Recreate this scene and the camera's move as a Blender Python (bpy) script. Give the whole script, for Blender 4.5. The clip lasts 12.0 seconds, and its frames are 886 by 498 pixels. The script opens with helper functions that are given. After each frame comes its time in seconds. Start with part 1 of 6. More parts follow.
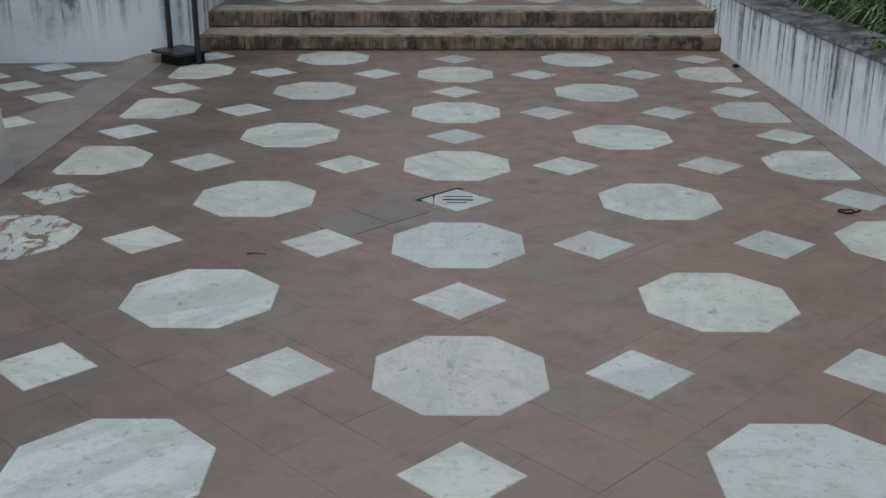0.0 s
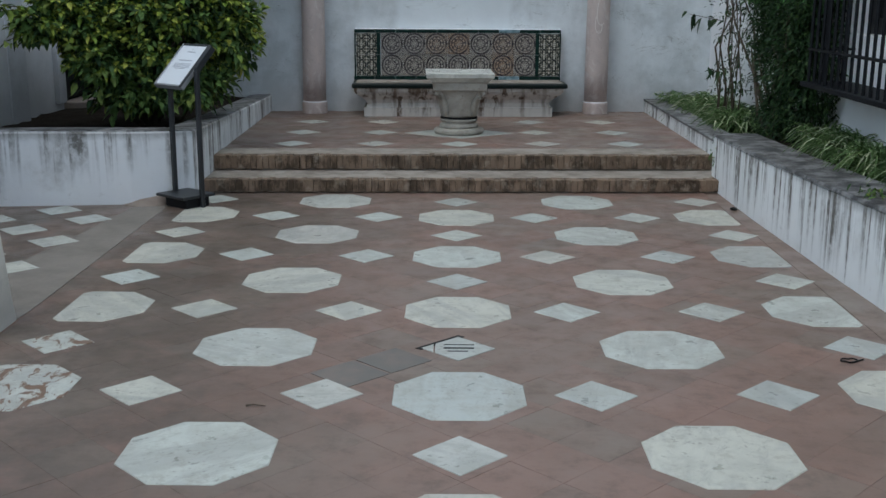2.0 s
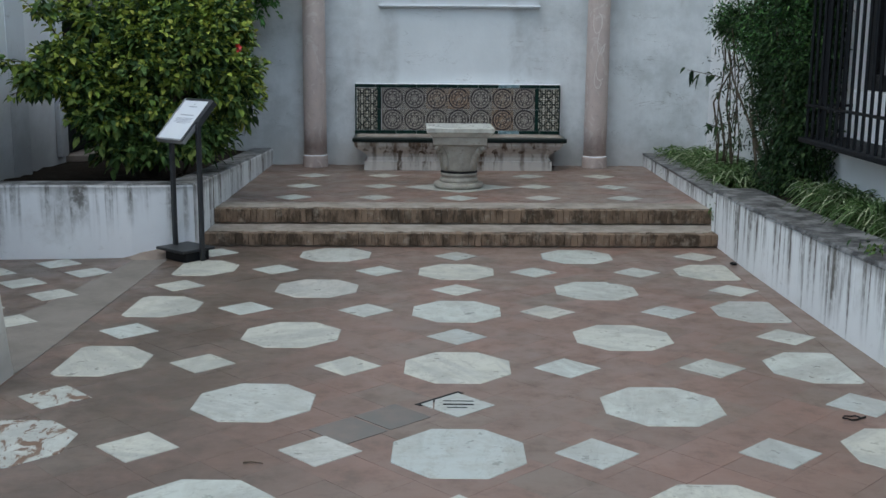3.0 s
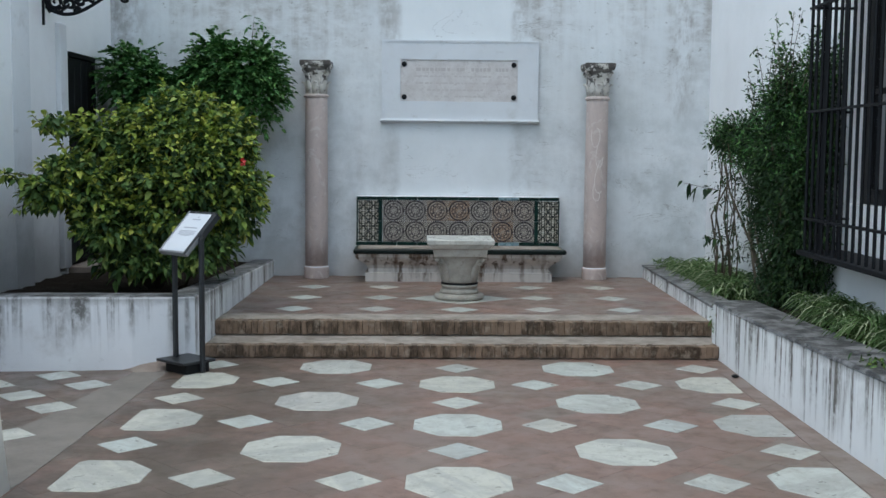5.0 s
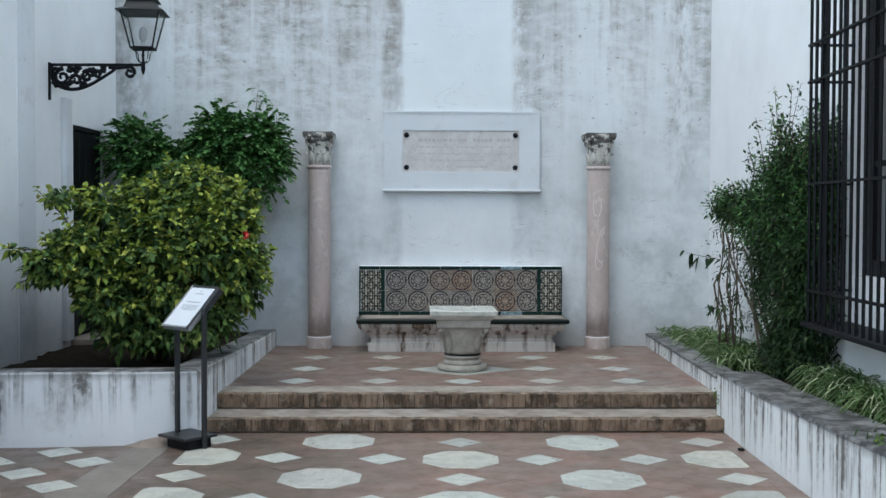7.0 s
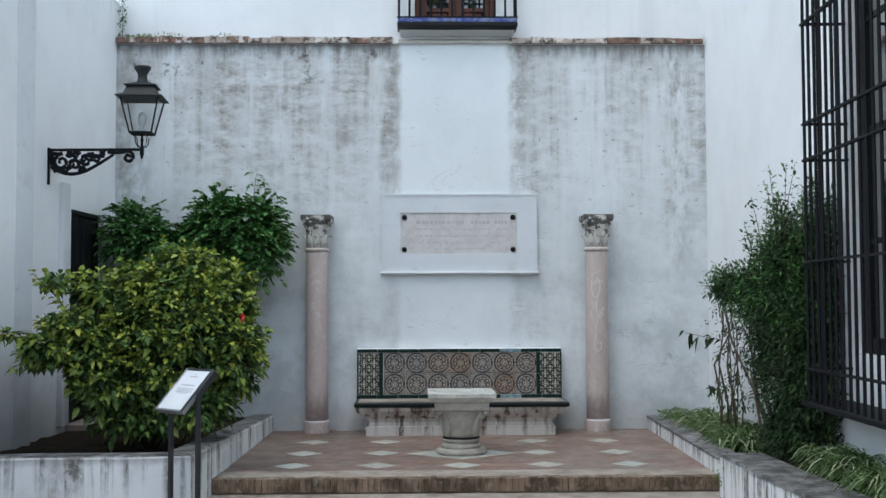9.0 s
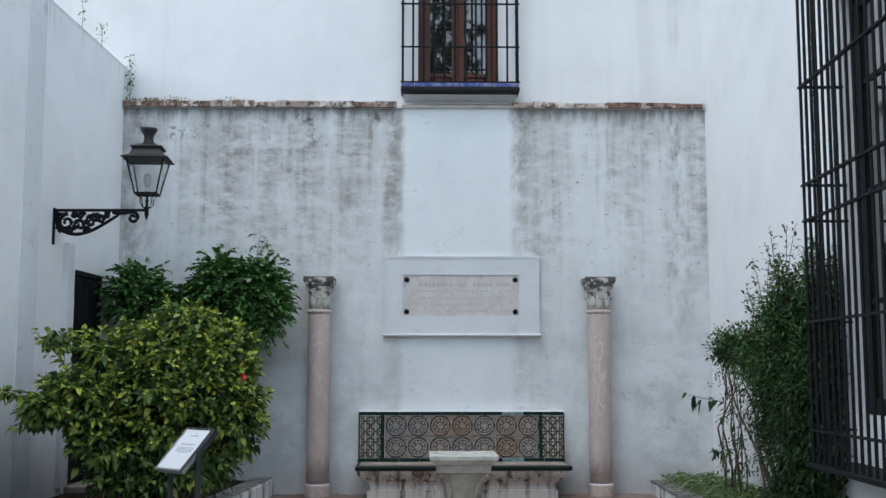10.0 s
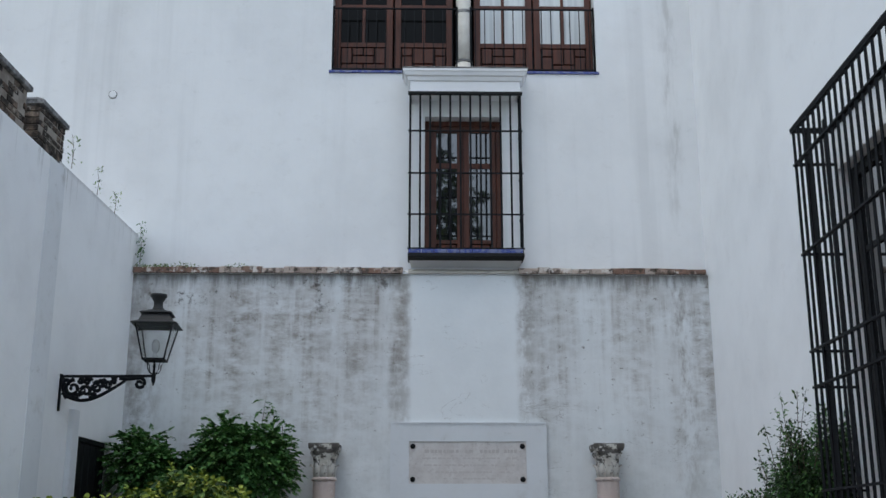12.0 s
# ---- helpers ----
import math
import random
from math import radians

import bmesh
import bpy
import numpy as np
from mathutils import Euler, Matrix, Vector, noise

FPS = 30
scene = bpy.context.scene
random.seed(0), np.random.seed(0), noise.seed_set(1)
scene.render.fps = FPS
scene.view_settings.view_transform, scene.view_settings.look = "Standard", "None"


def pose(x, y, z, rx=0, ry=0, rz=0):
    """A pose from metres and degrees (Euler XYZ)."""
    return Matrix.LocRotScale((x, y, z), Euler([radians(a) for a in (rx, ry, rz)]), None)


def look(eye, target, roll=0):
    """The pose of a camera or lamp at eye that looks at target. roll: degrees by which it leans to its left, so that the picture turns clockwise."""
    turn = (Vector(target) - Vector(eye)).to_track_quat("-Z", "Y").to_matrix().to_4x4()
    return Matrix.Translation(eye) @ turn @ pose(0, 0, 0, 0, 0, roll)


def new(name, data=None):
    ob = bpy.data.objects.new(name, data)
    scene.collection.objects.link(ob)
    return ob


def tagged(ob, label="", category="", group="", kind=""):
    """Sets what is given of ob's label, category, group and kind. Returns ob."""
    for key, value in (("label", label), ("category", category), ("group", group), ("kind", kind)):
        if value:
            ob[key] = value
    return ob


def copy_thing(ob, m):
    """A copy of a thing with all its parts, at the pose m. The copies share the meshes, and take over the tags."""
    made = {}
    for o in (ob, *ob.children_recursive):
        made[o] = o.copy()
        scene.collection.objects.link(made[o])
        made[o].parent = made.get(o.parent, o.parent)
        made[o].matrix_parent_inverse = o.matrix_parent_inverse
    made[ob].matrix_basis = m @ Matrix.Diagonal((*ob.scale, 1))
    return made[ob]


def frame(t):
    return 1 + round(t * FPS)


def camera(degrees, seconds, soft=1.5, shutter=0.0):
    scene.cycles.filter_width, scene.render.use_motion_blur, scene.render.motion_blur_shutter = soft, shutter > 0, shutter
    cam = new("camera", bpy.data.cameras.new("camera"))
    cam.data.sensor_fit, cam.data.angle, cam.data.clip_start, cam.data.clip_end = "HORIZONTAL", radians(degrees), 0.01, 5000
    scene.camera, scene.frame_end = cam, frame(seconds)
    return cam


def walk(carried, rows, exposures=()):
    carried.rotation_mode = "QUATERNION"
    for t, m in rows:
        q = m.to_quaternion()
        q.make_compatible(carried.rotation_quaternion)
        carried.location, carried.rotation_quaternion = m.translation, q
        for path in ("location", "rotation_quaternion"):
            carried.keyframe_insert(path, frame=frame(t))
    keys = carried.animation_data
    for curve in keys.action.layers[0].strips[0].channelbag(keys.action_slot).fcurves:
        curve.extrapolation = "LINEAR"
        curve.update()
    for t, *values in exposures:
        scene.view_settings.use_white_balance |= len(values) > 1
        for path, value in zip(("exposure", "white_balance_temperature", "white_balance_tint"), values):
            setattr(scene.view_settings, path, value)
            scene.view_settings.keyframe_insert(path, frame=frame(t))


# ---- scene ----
cam = camera(44.21, 12.0)
# seconds, eye x y z in metres, yaw, pitch, roll in degrees
PATH = [
    (0.0, 0.0033, -0.0021, 1.5955, 0.314, -20.362, -0.338),
    (0.5, 0.0065, -0.0034, 1.6165, 0.377, -18.510, -0.335),
    (1.0, 0.0056, 0.0037, 1.6309, 0.419, -16.564, -0.371),
    (1.5, 0.0060, 0.0111, 1.6502, 0.446, -14.963, -0.323),
    (2.0, 0.0060, 0.0249, 1.6718, 0.439, -13.478, -0.314),
    (2.5, 0.0063, 0.0296, 1.6887, 0.441, -12.190, -0.332),
    (3.0, 0.0061, 0.0340, 1.6859, 0.447, -10.741, -0.440),
    (5.0, -0.0040, 0.0095, 1.7095, 0.469, -4.996, -0.480),
    (5.5, 0.0091, 0.0080, 1.7571, 0.612, -4.202, -0.409),
    (6.0, 0.0059, 0.0150, 1.7897, 0.662, -3.405, -0.346),
    (6.5, -0.0040, 0.0081, 1.7999, 0.649, -2.638, -0.291),
    (7.0, -0.0053, 0.0086, 1.7964, 0.623, -1.735, -0.189),
    (9.0, 0.0318, 0.0420, 1.7559, 0.688, 2.759, 0.207),
    (9.5, 0.0372, 0.0283, 1.7304, 0.751, 4.349, 0.081),
    (10.0, 0.0360, 0.0188, 1.6872, 0.825, 6.319, 0.003),
    (10.5, 0.0151, -0.0081, 1.6653, 0.817, 8.205, -0.054),
    (11.0, -0.0308, -0.0500, 1.6564, 0.705, 10.318, -0.037),
    (11.5, -0.0498, -0.0569, 1.6591, 0.695, 12.568, -0.039),
    (12.0, -0.0372, -0.0296, 1.6997, 0.829, 14.888, 0.050),
]
EXPOSURES = [(0.0, 0.42, 6430, 0), (2.5, 0.58, 6430, 0), (5.5, 0.96, 6430, 0), (7.0, 1.06, 6470, 0), (9.5, 0.97, 6600, 2), (12.0, 0.40, 6620, 4)]
# a camera that stands and looks along its yaw (left +), pitch (up +) and roll (leans right +)
walk(cam, [(t, pose(x, y, z, 0, 0, yaw) @ pose(0, 0, 0, 90 + pitch) @ pose(0, 0, 0, 0, 0, -roll))
           for t, x, y, z, yaw, pitch, roll in PATH], EXPOSURES)

# ---- world and light: an overcast, bluish sky over an open patio ----
SUN_EL, SUN_AZ = radians(69), radians(218)
world = bpy.data.worlds.new("sky")
scene.world = world
world.use_nodes = True
wn = world.node_tree
sky = wn.nodes.new("ShaderNodeTexSky")
sky.sky_type, sky.sun_disc = "NISHITA", False
sky.sun_elevation, sky.sun_rotation = SUN_EL, SUN_AZ
sky.air_density, sky.dust_density, sky.ozone_density = 1.0, 1.6, 1.0
wn.links.new(sky.outputs[0], wn.nodes["Background"].inputs[0])
wn.nodes["Background"].inputs[1].default_value = 0.15
sun_data = bpy.data.lights.new("sun", "SUN")
sun_data.energy, sun_data.angle, sun_data.color = 1.0, radians(130), (1.0, 0.97, 0.93)
sun = new("sun", sun_data)
sun.matrix_world = look((0, 0, 30), Vector((0, 0, 30)) - Vector((math.sin(SUN_AZ) * math.cos(SUN_EL), math.cos(SUN_AZ) * math.cos(SUN_EL), math.sin(SUN_EL))))


# ---- material helpers ----
class Mat:
    """A node material with a few short ways to wire it."""

    def __init__(self, name, color=(0.5, 0.5, 0.5), rough=0.7, metal=0.0, spec=0.5):
        self.m = bpy.data.materials.new(name)
        self.m.use_nodes = True
        self.nt = self.m.node_tree
        self.b = self.nt.nodes["Principled BSDF"]
        self.b.inputs["Base Color"].default_value = (*color, 1)
        self.b.inputs["Roughness"].default_value = rough
        self.b.inputs["Metallic"].default_value = metal
        self.b.inputs["Specular IOR Level"].default_value = spec
        self.coord = self.nt.nodes.new("ShaderNodeTexCoord").outputs["Object"]

    def put(self, socket, value):
        if isinstance(value, (int, float)):
            socket.default_value = value
        elif isinstance(value, tuple):
            socket.default_value = (*value, 1) if len(value) == 3 and len(socket.default_value) == 4 else value
        else:
            self.nt.links.new(value, socket)

    def world_coord(self):
        self.coord = self.nt.nodes.new("ShaderNodeNewGeometry").outputs["Position"]
        return self

    def mapped(self, scale=(1, 1, 1), loc=(0, 0, 0), rot=(0, 0, 0)):
        n = self.nt.nodes.new("ShaderNodeMapping")
        self.nt.links.new(self.coord, n.inputs[0])
        n.inputs["Location"].default_value, n.inputs["Rotation"].default_value, n.inputs["Scale"].default_value = loc, rot, scale
        return n.outputs[0]

    def noise(self, scale=5.0, detail=4.0, rough=0.55, vec=None, dist=0.0):
        n = self.nt.nodes.new("ShaderNodeTexNoise")
        self.nt.links.new(vec or self.coord, n.inputs["Vector"])
        for k, v in (("Scale", scale), ("Detail", detail), ("Roughness", rough), ("Distortion", dist)):
            n.inputs[k].default_value = v
        return n.outputs["Fac"]

    def voronoi(self, scale, vec=None, feature="F1"):
        n = self.nt.nodes.new("ShaderNodeTexVoronoi")
        n.feature = feature
        self.nt.links.new(vec or self.coord, n.inputs["Vector"])
        n.inputs["Scale"].default_value = scale
        return n.outputs["Distance"]

    def ramp(self, fac, a, b, lo=0.0, hi=1.0):
        n = self.nt.nodes.new("ShaderNodeMapRange")
        n.interpolation_type = "SMOOTHSTEP"
        self.nt.links.new(fac, n.inputs["Value"])
        for k, v in (("From Min", a), ("From Max", b), ("To Min", lo), ("To Max", hi)):
            n.inputs[k].default_value = v
        return n.outputs[0]

    def math(self, op, a, b=0.0):
        n = self.nt.nodes.new("ShaderNodeMath")
        n.operation = op
        self.put(n.inputs[0], a)
        self.put(n.inputs[1], b)
        return n.outputs[0]

    def mix(self, fac, a, b, mode="MIX"):
        n = self.nt.nodes.new("ShaderNodeMix")
        n.data_type, n.blend_type = "RGBA", mode
        self.put(n.inputs["Factor"], fac)
        for k, v in (("A", a), ("B", b)):
            s = [i for i in n.inputs if i.name == k and i.type == "RGBA"][0]
            self.put(s, v)
        return [o for o in n.outputs if o.type == "RGBA"][0]

    def xyz(self, vec=None):
        n = self.nt.nodes.new("ShaderNodeSeparateXYZ")
        self.nt.links.new(vec or self.coord, n.inputs[0])
        return n.outputs

    def random(self):
        return self.nt.nodes.new("ShaderNodeObjectInfo").outputs["Random"]

    def island(self):
        return self.nt.nodes.new("ShaderNodeNewGeometry").outputs["Random Per Island"]

    def color(self, c):
        self.put(self.b.inputs["Base Color"], c)
        return self

    def rough(self, r):
        self.put(self.b.inputs["Roughness"], r)
        return self

    def bump(self, height, strength=0.3, distance=0.01):
        n = self.nt.nodes.new("ShaderNodeBump")
        n.inputs["Strength"].default_value, n.inputs["Distance"].default_value = strength, distance
        self.nt.links.new(height, n.inputs["Height"])
        self.nt.links.new(n.outputs[0], self.b.inputs["Normal"])
        return self


def plaster(name, base=(0.78, 0.79, 0.80), dirt=0.15, streak=0.0, top=None, depth=1.5, dark=(0.16, 0.14, 0.12), damp=0.0, spacing=1.0, dense=0.0):
    """Limewash. streak: how strongly runs of dirt come down from height top, fading out over depth metres; dense widens them."""
    m = Mat(name, rough=0.9, spec=0.2)
    broad = m.noise(0.8, 5, 0.6)
    fine = m.noise(14, 5, 0.65)
    c = m.mix(m.ramp(broad, 0.35, 0.75), base, tuple(v * 0.90 for v in base))
    c = m.mix(m.math("MULTIPLY", m.ramp(m.noise(2.6, 8, 0.72), 0.52, 0.8), dirt), c, (0.36, 0.34, 0.31))
    c = m.mix(m.math("MULTIPLY", m.ramp(m.noise(1.0, 8, 0.75, m.mapped((5.0, 5.0, 8.0))), 0.58, 0.70), dirt * 0.8), c, (0.28, 0.265, 0.24))
    if streak:
        q = 1.0 / spacing
        z = m.xyz()[2]
        # each run has its own reach, set along the wall alone
        reach = m.noise(1.0, 3, 0.6, m.mapped((7.0 * q, 7.0 * q, 0.0), (9, 1, 4)))
        fall = m.ramp(m.math("ADD", z, m.math("MULTIPLY", m.math("SUBTRACT", reach, 0.45), depth * 3.2)), top - depth, top, 0.0, 1.0)
        wide = m.noise(1.0, 6, 0.62, m.mapped((6.0 * q, 6.0 * q, 0.35), (2, 5, 1)))
        narrow = m.noise(1.0, 4, 0.55, m.mapped((15.0 * q, 15.0 * q, 0.30), (3, 7, 1)))
        speck = m.ramp(m.noise(1.0, 7, 0.72, m.mapped((22.0, 22.0, 14.0), (1, 2, 3))), 0.36, 0.60, 0.35, 1.0)
        f = m.math("ADD", m.math("MULTIPLY", m.ramp(wide, 0.54 - dense, 0.72 - dense), 0.75), m.math("MULTIPLY", m.ramp(narrow, 0.58 - dense, 0.68 - dense), 0.8))
        f = m.math("MULTIPLY", m.math("MULTIPLY", f, speck), m.math("MULTIPLY", fall, streak))
        c = m.mix(m.math("MINIMUM", f, 0.92), c, dark)
        lip = m.math("ADD", z, m.math("MULTIPLY", m.math("SUBTRACT", m.noise(11, 5, 0.7), 0.5), 0.10))
        c = m.mix(m.ramp(lip, top - 0.10, top - 0.015, 0.0, 0.55 * min(streak, 1.0)), c, dark)
    if damp:
        low = m.math("ADD", m.xyz()[2], m.math("MULTIPLY", m.math("SUBTRACT", m.noise(1.7, 6, 0.68), 0.5), 0.7))
        c = m.mix(m.ramp(low, damp + 0.55, damp - 0.45, 0.0, 0.72), c, (0.17, 0.165, 0.16))
    m.color(c)
    return m.bump(m.math("ADD", m.math("MULTIPLY", fine, 0.3), m.noise(3.0, 3, 0.5)), 0.35, 0.012)


def marble(name, base=(0.51, 0.535, 0.49)):
    m = Mat(name, rough=0.45, spec=0.5)
    r = m.random()
    off = m.nt.nodes.new("ShaderNodeCombineXYZ")
    m.put(off.inputs[0], m.math("MULTIPLY", r, 37.0))
    m.put(off.inputs[1], m.math("MULTIPLY", r, 91.0))
    add = m.nt.nodes.new("ShaderNodeVectorMath")
    m.nt.links.new(m.coord, add.inputs[0])
    m.nt.links.new(off.outputs[0], add.inputs[1])
    v = add.outputs[0]
    tint = m.mix(r, base, (0.50, 0.54, 0.51))
    warm = m.mix(m.ramp(m.math("FRACT", m.math("MULTIPLY", r, 7.31)), 0.35, 0.95), tint, (0.53, 0.525, 0.455))
    rot = m.nt.nodes.new("ShaderNodeMapping")
    m.nt.links.new(v, rot.inputs[0])
    turn = m.nt.nodes.new("ShaderNodeCombineXYZ")
    m.put(turn.inputs[2], m.math("MULTIPLY", r, 43.0))
    m.nt.links.new(turn.outputs[0], rot.inputs["Rotation"])
    rot.vector_type = "TEXTURE"
    rot.inputs["Scale"].default_value = (0.8, 0.27, 0.5)
    rosy = m.mix(m.ramp(m.math("FRACT", m.math("MULTIPLY", r, 17.77)), 0.60, 1.0, 0.0, 0.6), warm, (0.47, 0.43, 0.39))
    grey = m.mix(m.ramp(m.math("FRACT", m.math("MULTIPLY", r, 29.3)), 0.72, 0.95, 0.0, 0.55), rosy, (0.36, 0.38, 0.37))
    vein = m.noise(1.1, 8, 0.62, rot.outputs[0], 1.2)
    c = m.mix(m.ramp(vein, 0.45, 0.62, 0.0, 0.62), grey, (0.33, 0.335, 0.315))
    c = m.mix(m.ramp(m.noise(3.2, 8, 0.70, v, 0.8), 0.44, 0.62, 0.0, 0.55), c, (0.37, 0.375, 0.335))
    thin = m.math("ABSOLUTE", m.math("SUBTRACT", m.noise(0.9, 6, 0.6, rot.outputs[0], 2.0), 0.5))
    c = m.mix(m.ramp(thin, 0.014, 0.0, 0.0, 0.30), c, (0.24, 0.24, 0.22))
    c = m.mix(m.ramp(m.noise(11, 8, 0.74, v), 0.50, 0.66, 0.0, 0.50), c, (0.30, 0.285, 0.24))
    fleck = m.math("MULTIPLY", m.ramp(m.noise(30, 5, 0.65, v), 0.585, 0.64), m.ramp(m.noise(4, 4, 0.6, v), 0.42, 0.60))
    c = m.mix(m.math("MULTIPLY", fleck, 0.42), c, (0.10, 0.085, 0.065))
    m.color(c).rough(m.ramp(m.noise(9, 4, 0.6, v), 0.3, 0.7, 0.26, 0.52))
    return m.bump(m.noise(40, 4, 0.6, v), 0.12, 0.004)


# ---- mesh helpers ----
AL = math.atan(0.033)
BACK = Matrix.Translation((0, 13.05, 0)) @ Matrix.Rotation(AL, 4, "Z")   # frame of the end wall: x along it, y into it


def mesh_of(bm, name, material, smooth=False):
    me = bpy.data.meshes.new(name)
    bmesh.ops.recalc_face_normals(bm, faces=bm.faces)
    bm.to_mesh(me)
    bm.free()
    if smooth:
        for p in me.polygons:
            p.use_smooth = True
    me.materials.append(material)
    return me


def part(name, bm, material, parent, label="", smooth=False, at=None):
    ob = new(name, mesh_of(bm, name, material, smooth) if isinstance(bm, bmesh.types.BMesh) else bm)
    ob.parent = parent
    if at is not None:
        ob.matrix_basis = at
    return tagged(ob, label)


def thing(name, m, label, category, group="", kind=""):
    ob = new(name)
    ob.matrix_world = m
    ob.empty_display_size = 0.1
    return tagged(ob, label, category, group, kind)


def solid(name, bm, material, m, label, category="", kind="", smooth=False, group=""):
    ob = new(name, mesh_of(bm, name, material, smooth))
    ob.matrix_world = m
    return tagged(ob, label, category, group, kind)


def box(bm, x0, x1, y0, y1, z0, z1, bevel=0.0, seg=1):
    vs = [bm.verts.new(p) for p in ((x0, y0, z0), (x1, y0, z0), (x1, y1, z0), (x0, y1, z0), (x0, y0, z1), (x1, y0, z1), (x1, y1, z1), (x0, y1, z1))]
    fs = [bm.faces.new([vs[i] for i in q]) for q in ((3, 2, 1, 0), (4, 5, 6, 7), (0, 1, 5, 4), (1, 2, 6, 5), (2, 3, 7, 6), (3, 0, 4, 7))]
    if bevel:
        es = {e for f in fs for e in f.edges}
        bmesh.ops.bevel(bm, geom=list(es), offset=bevel, segments=seg, affect="EDGES", profile=0.6)
    return bm


def boxes(*args, bevel=0.0):
    bm = bmesh.new()
    for a in args:
        box(bm, *a, bevel=bevel)
    return bm


def prism(bm, pts, z0, z1, bevel=0.0):
    """An upright prism over a flat outline, its top edge softened."""
    n = len(pts)
    lo = [bm.verts.new((x, y, z0)) for x, y in pts]
    if bevel:
        cx, cy = sum(p[0] for p in pts) / n, sum(p[1] for p in pts) / n
        mid = [bm.verts.new((x, y, z1 - bevel)) for x, y in pts]
        hi = []
        for x, y in pts:
            d = math.hypot(x - cx, y - cy) or 1
            hi.append(bm.verts.new((x - (x - cx) / d * bevel, y - (y - cy) / d * bevel, z1)))
        rings = [lo, mid, hi]
    else:
        rings = [lo, [bm.verts.new((x, y, z1)) for x, y in pts]]
    for a, b in zip(rings, rings[1:]):
        for i in range(n):
            bm.faces.new((a[i], a[(i + 1) % n], b[(i + 1) % n], b[i]))
    bm.faces.new(rings[-1])
    bm.faces.new(lo[::-1])
    return bm


def lathe(bm, profile, n=32, cx=0.0, cy=0.0):
    """A turned body from rows of radius, height."""
    rings = []
    for r, z in profile:
        rings.append([bm.verts.new((cx + r * math.cos(2 * math.pi * i / n), cy + r * math.sin(2 * math.pi * i / n), z)) for i in range(n)])
    for a, b in zip(rings, rings[1:]):
        for i in range(n):
            bm.faces.new((a[i], a[(i + 1) % n], b[(i + 1) % n], b[i]))
    bm.faces.new(rings[0][::-1])
    bm.faces.new(rings[-1])
    return bm


def loft(bm, rings):
    """Skin between closed rows of points of equal count, capped."""
    vs = [[bm.verts.new(p) for p in r] for r in rings]
    n = len(vs[0])
    for a, b in zip(vs, vs[1:]):
        for i in range(n):
            bm.faces.new((a[i], a[(i + 1) % n], b[(i + 1) % n], b[i]))
    bm.faces.new(vs[0][::-1])
    bm.faces.new(vs[-1])
    return bm


def tube(bm, pts, r0, r1=None, n=6):
    """A round rod along points, tapering from r0 to r1."""
    r1 = r0 if r1 is None else r1
    pts = [Vector(p) for p in pts]
    rings = []
    for i, p in enumerate(pts):
        d = (pts[min(i + 1, len(pts) - 1)] - pts[max(i - 1, 0)]).normalized()
        a = d.cross(Vector((0, 0, 1)) if abs(d.z) < 0.9 else Vector((1, 0, 0))).normalized()
        b = d.cross(a)
        r = r0 + (r1 - r0) * i / max(len(pts) - 1, 1)
        rings.append([p + r * (a * math.cos(2 * math.pi * k / n) + b * math.sin(2 * math.pi * k / n)) for k in range(n)])
    return loft(bm, rings)


def rect_ring(x0, x1, y0, y1, z):
    return [(x0, y0, z), (x1, y0, z), (x1, y1, z), (x0, y1, z)]


def wall_with_holes(bm, x0, x1, z0, z1, y0, y1, holes):
    """A wall slab in the xz plane, thick from y0 to y1, with rectangular openings through it."""
    xs = sorted({x0, x1, *[h[0] for h in holes], *[h[1] for h in holes]})
    zs = sorted({z0, z1, *[h[2] for h in holes], *[h[3] for h in holes]})
    filled = lambda i, k: 0 <= i < len(xs) - 1 and 0 <= k < len(zs) - 1 and not any(
        h[0] <= (xs[i] + xs[i + 1]) / 2 <= h[1] and h[2] <= (zs[k] + zs[k + 1]) / 2 <= h[3] for h in holes)
    quad = lambda *p: bm.faces.new([bm.verts.new(q) for q in p])
    for i in range(len(xs) - 1):
        for k in range(len(zs) - 1):
            if not filled(i, k):
                continue
            a, b, c, d = xs[i], xs[i + 1], zs[k], zs[k + 1]
            quad((a, y0, c), (b, y0, c), (b, y0, d), (a, y0, d))
            quad((b, y1, c), (a, y1, c), (a, y1, d), (b, y1, d))
            if not filled(i - 1, k):
                quad((a, y1, c), (a, y0, c), (a, y0, d), (a, y1, d))
            if not filled(i + 1, k):
                quad((b, y0, c), (b, y1, c), (b, y1, d), (b, y0, d))
            if not filled(i, k - 1):
                quad((a, y0, c), (a, y1, c), (b, y1, c), (b, y0, c))
            if not filled(i, k + 1):
                quad((a, y1, d), (a, y0, d), (b, y0, d), (b, y1, d))
    bmesh.ops.remove_doubles(bm, verts=bm.verts, dist=1e-5)
    return bm
# ---- materials ----


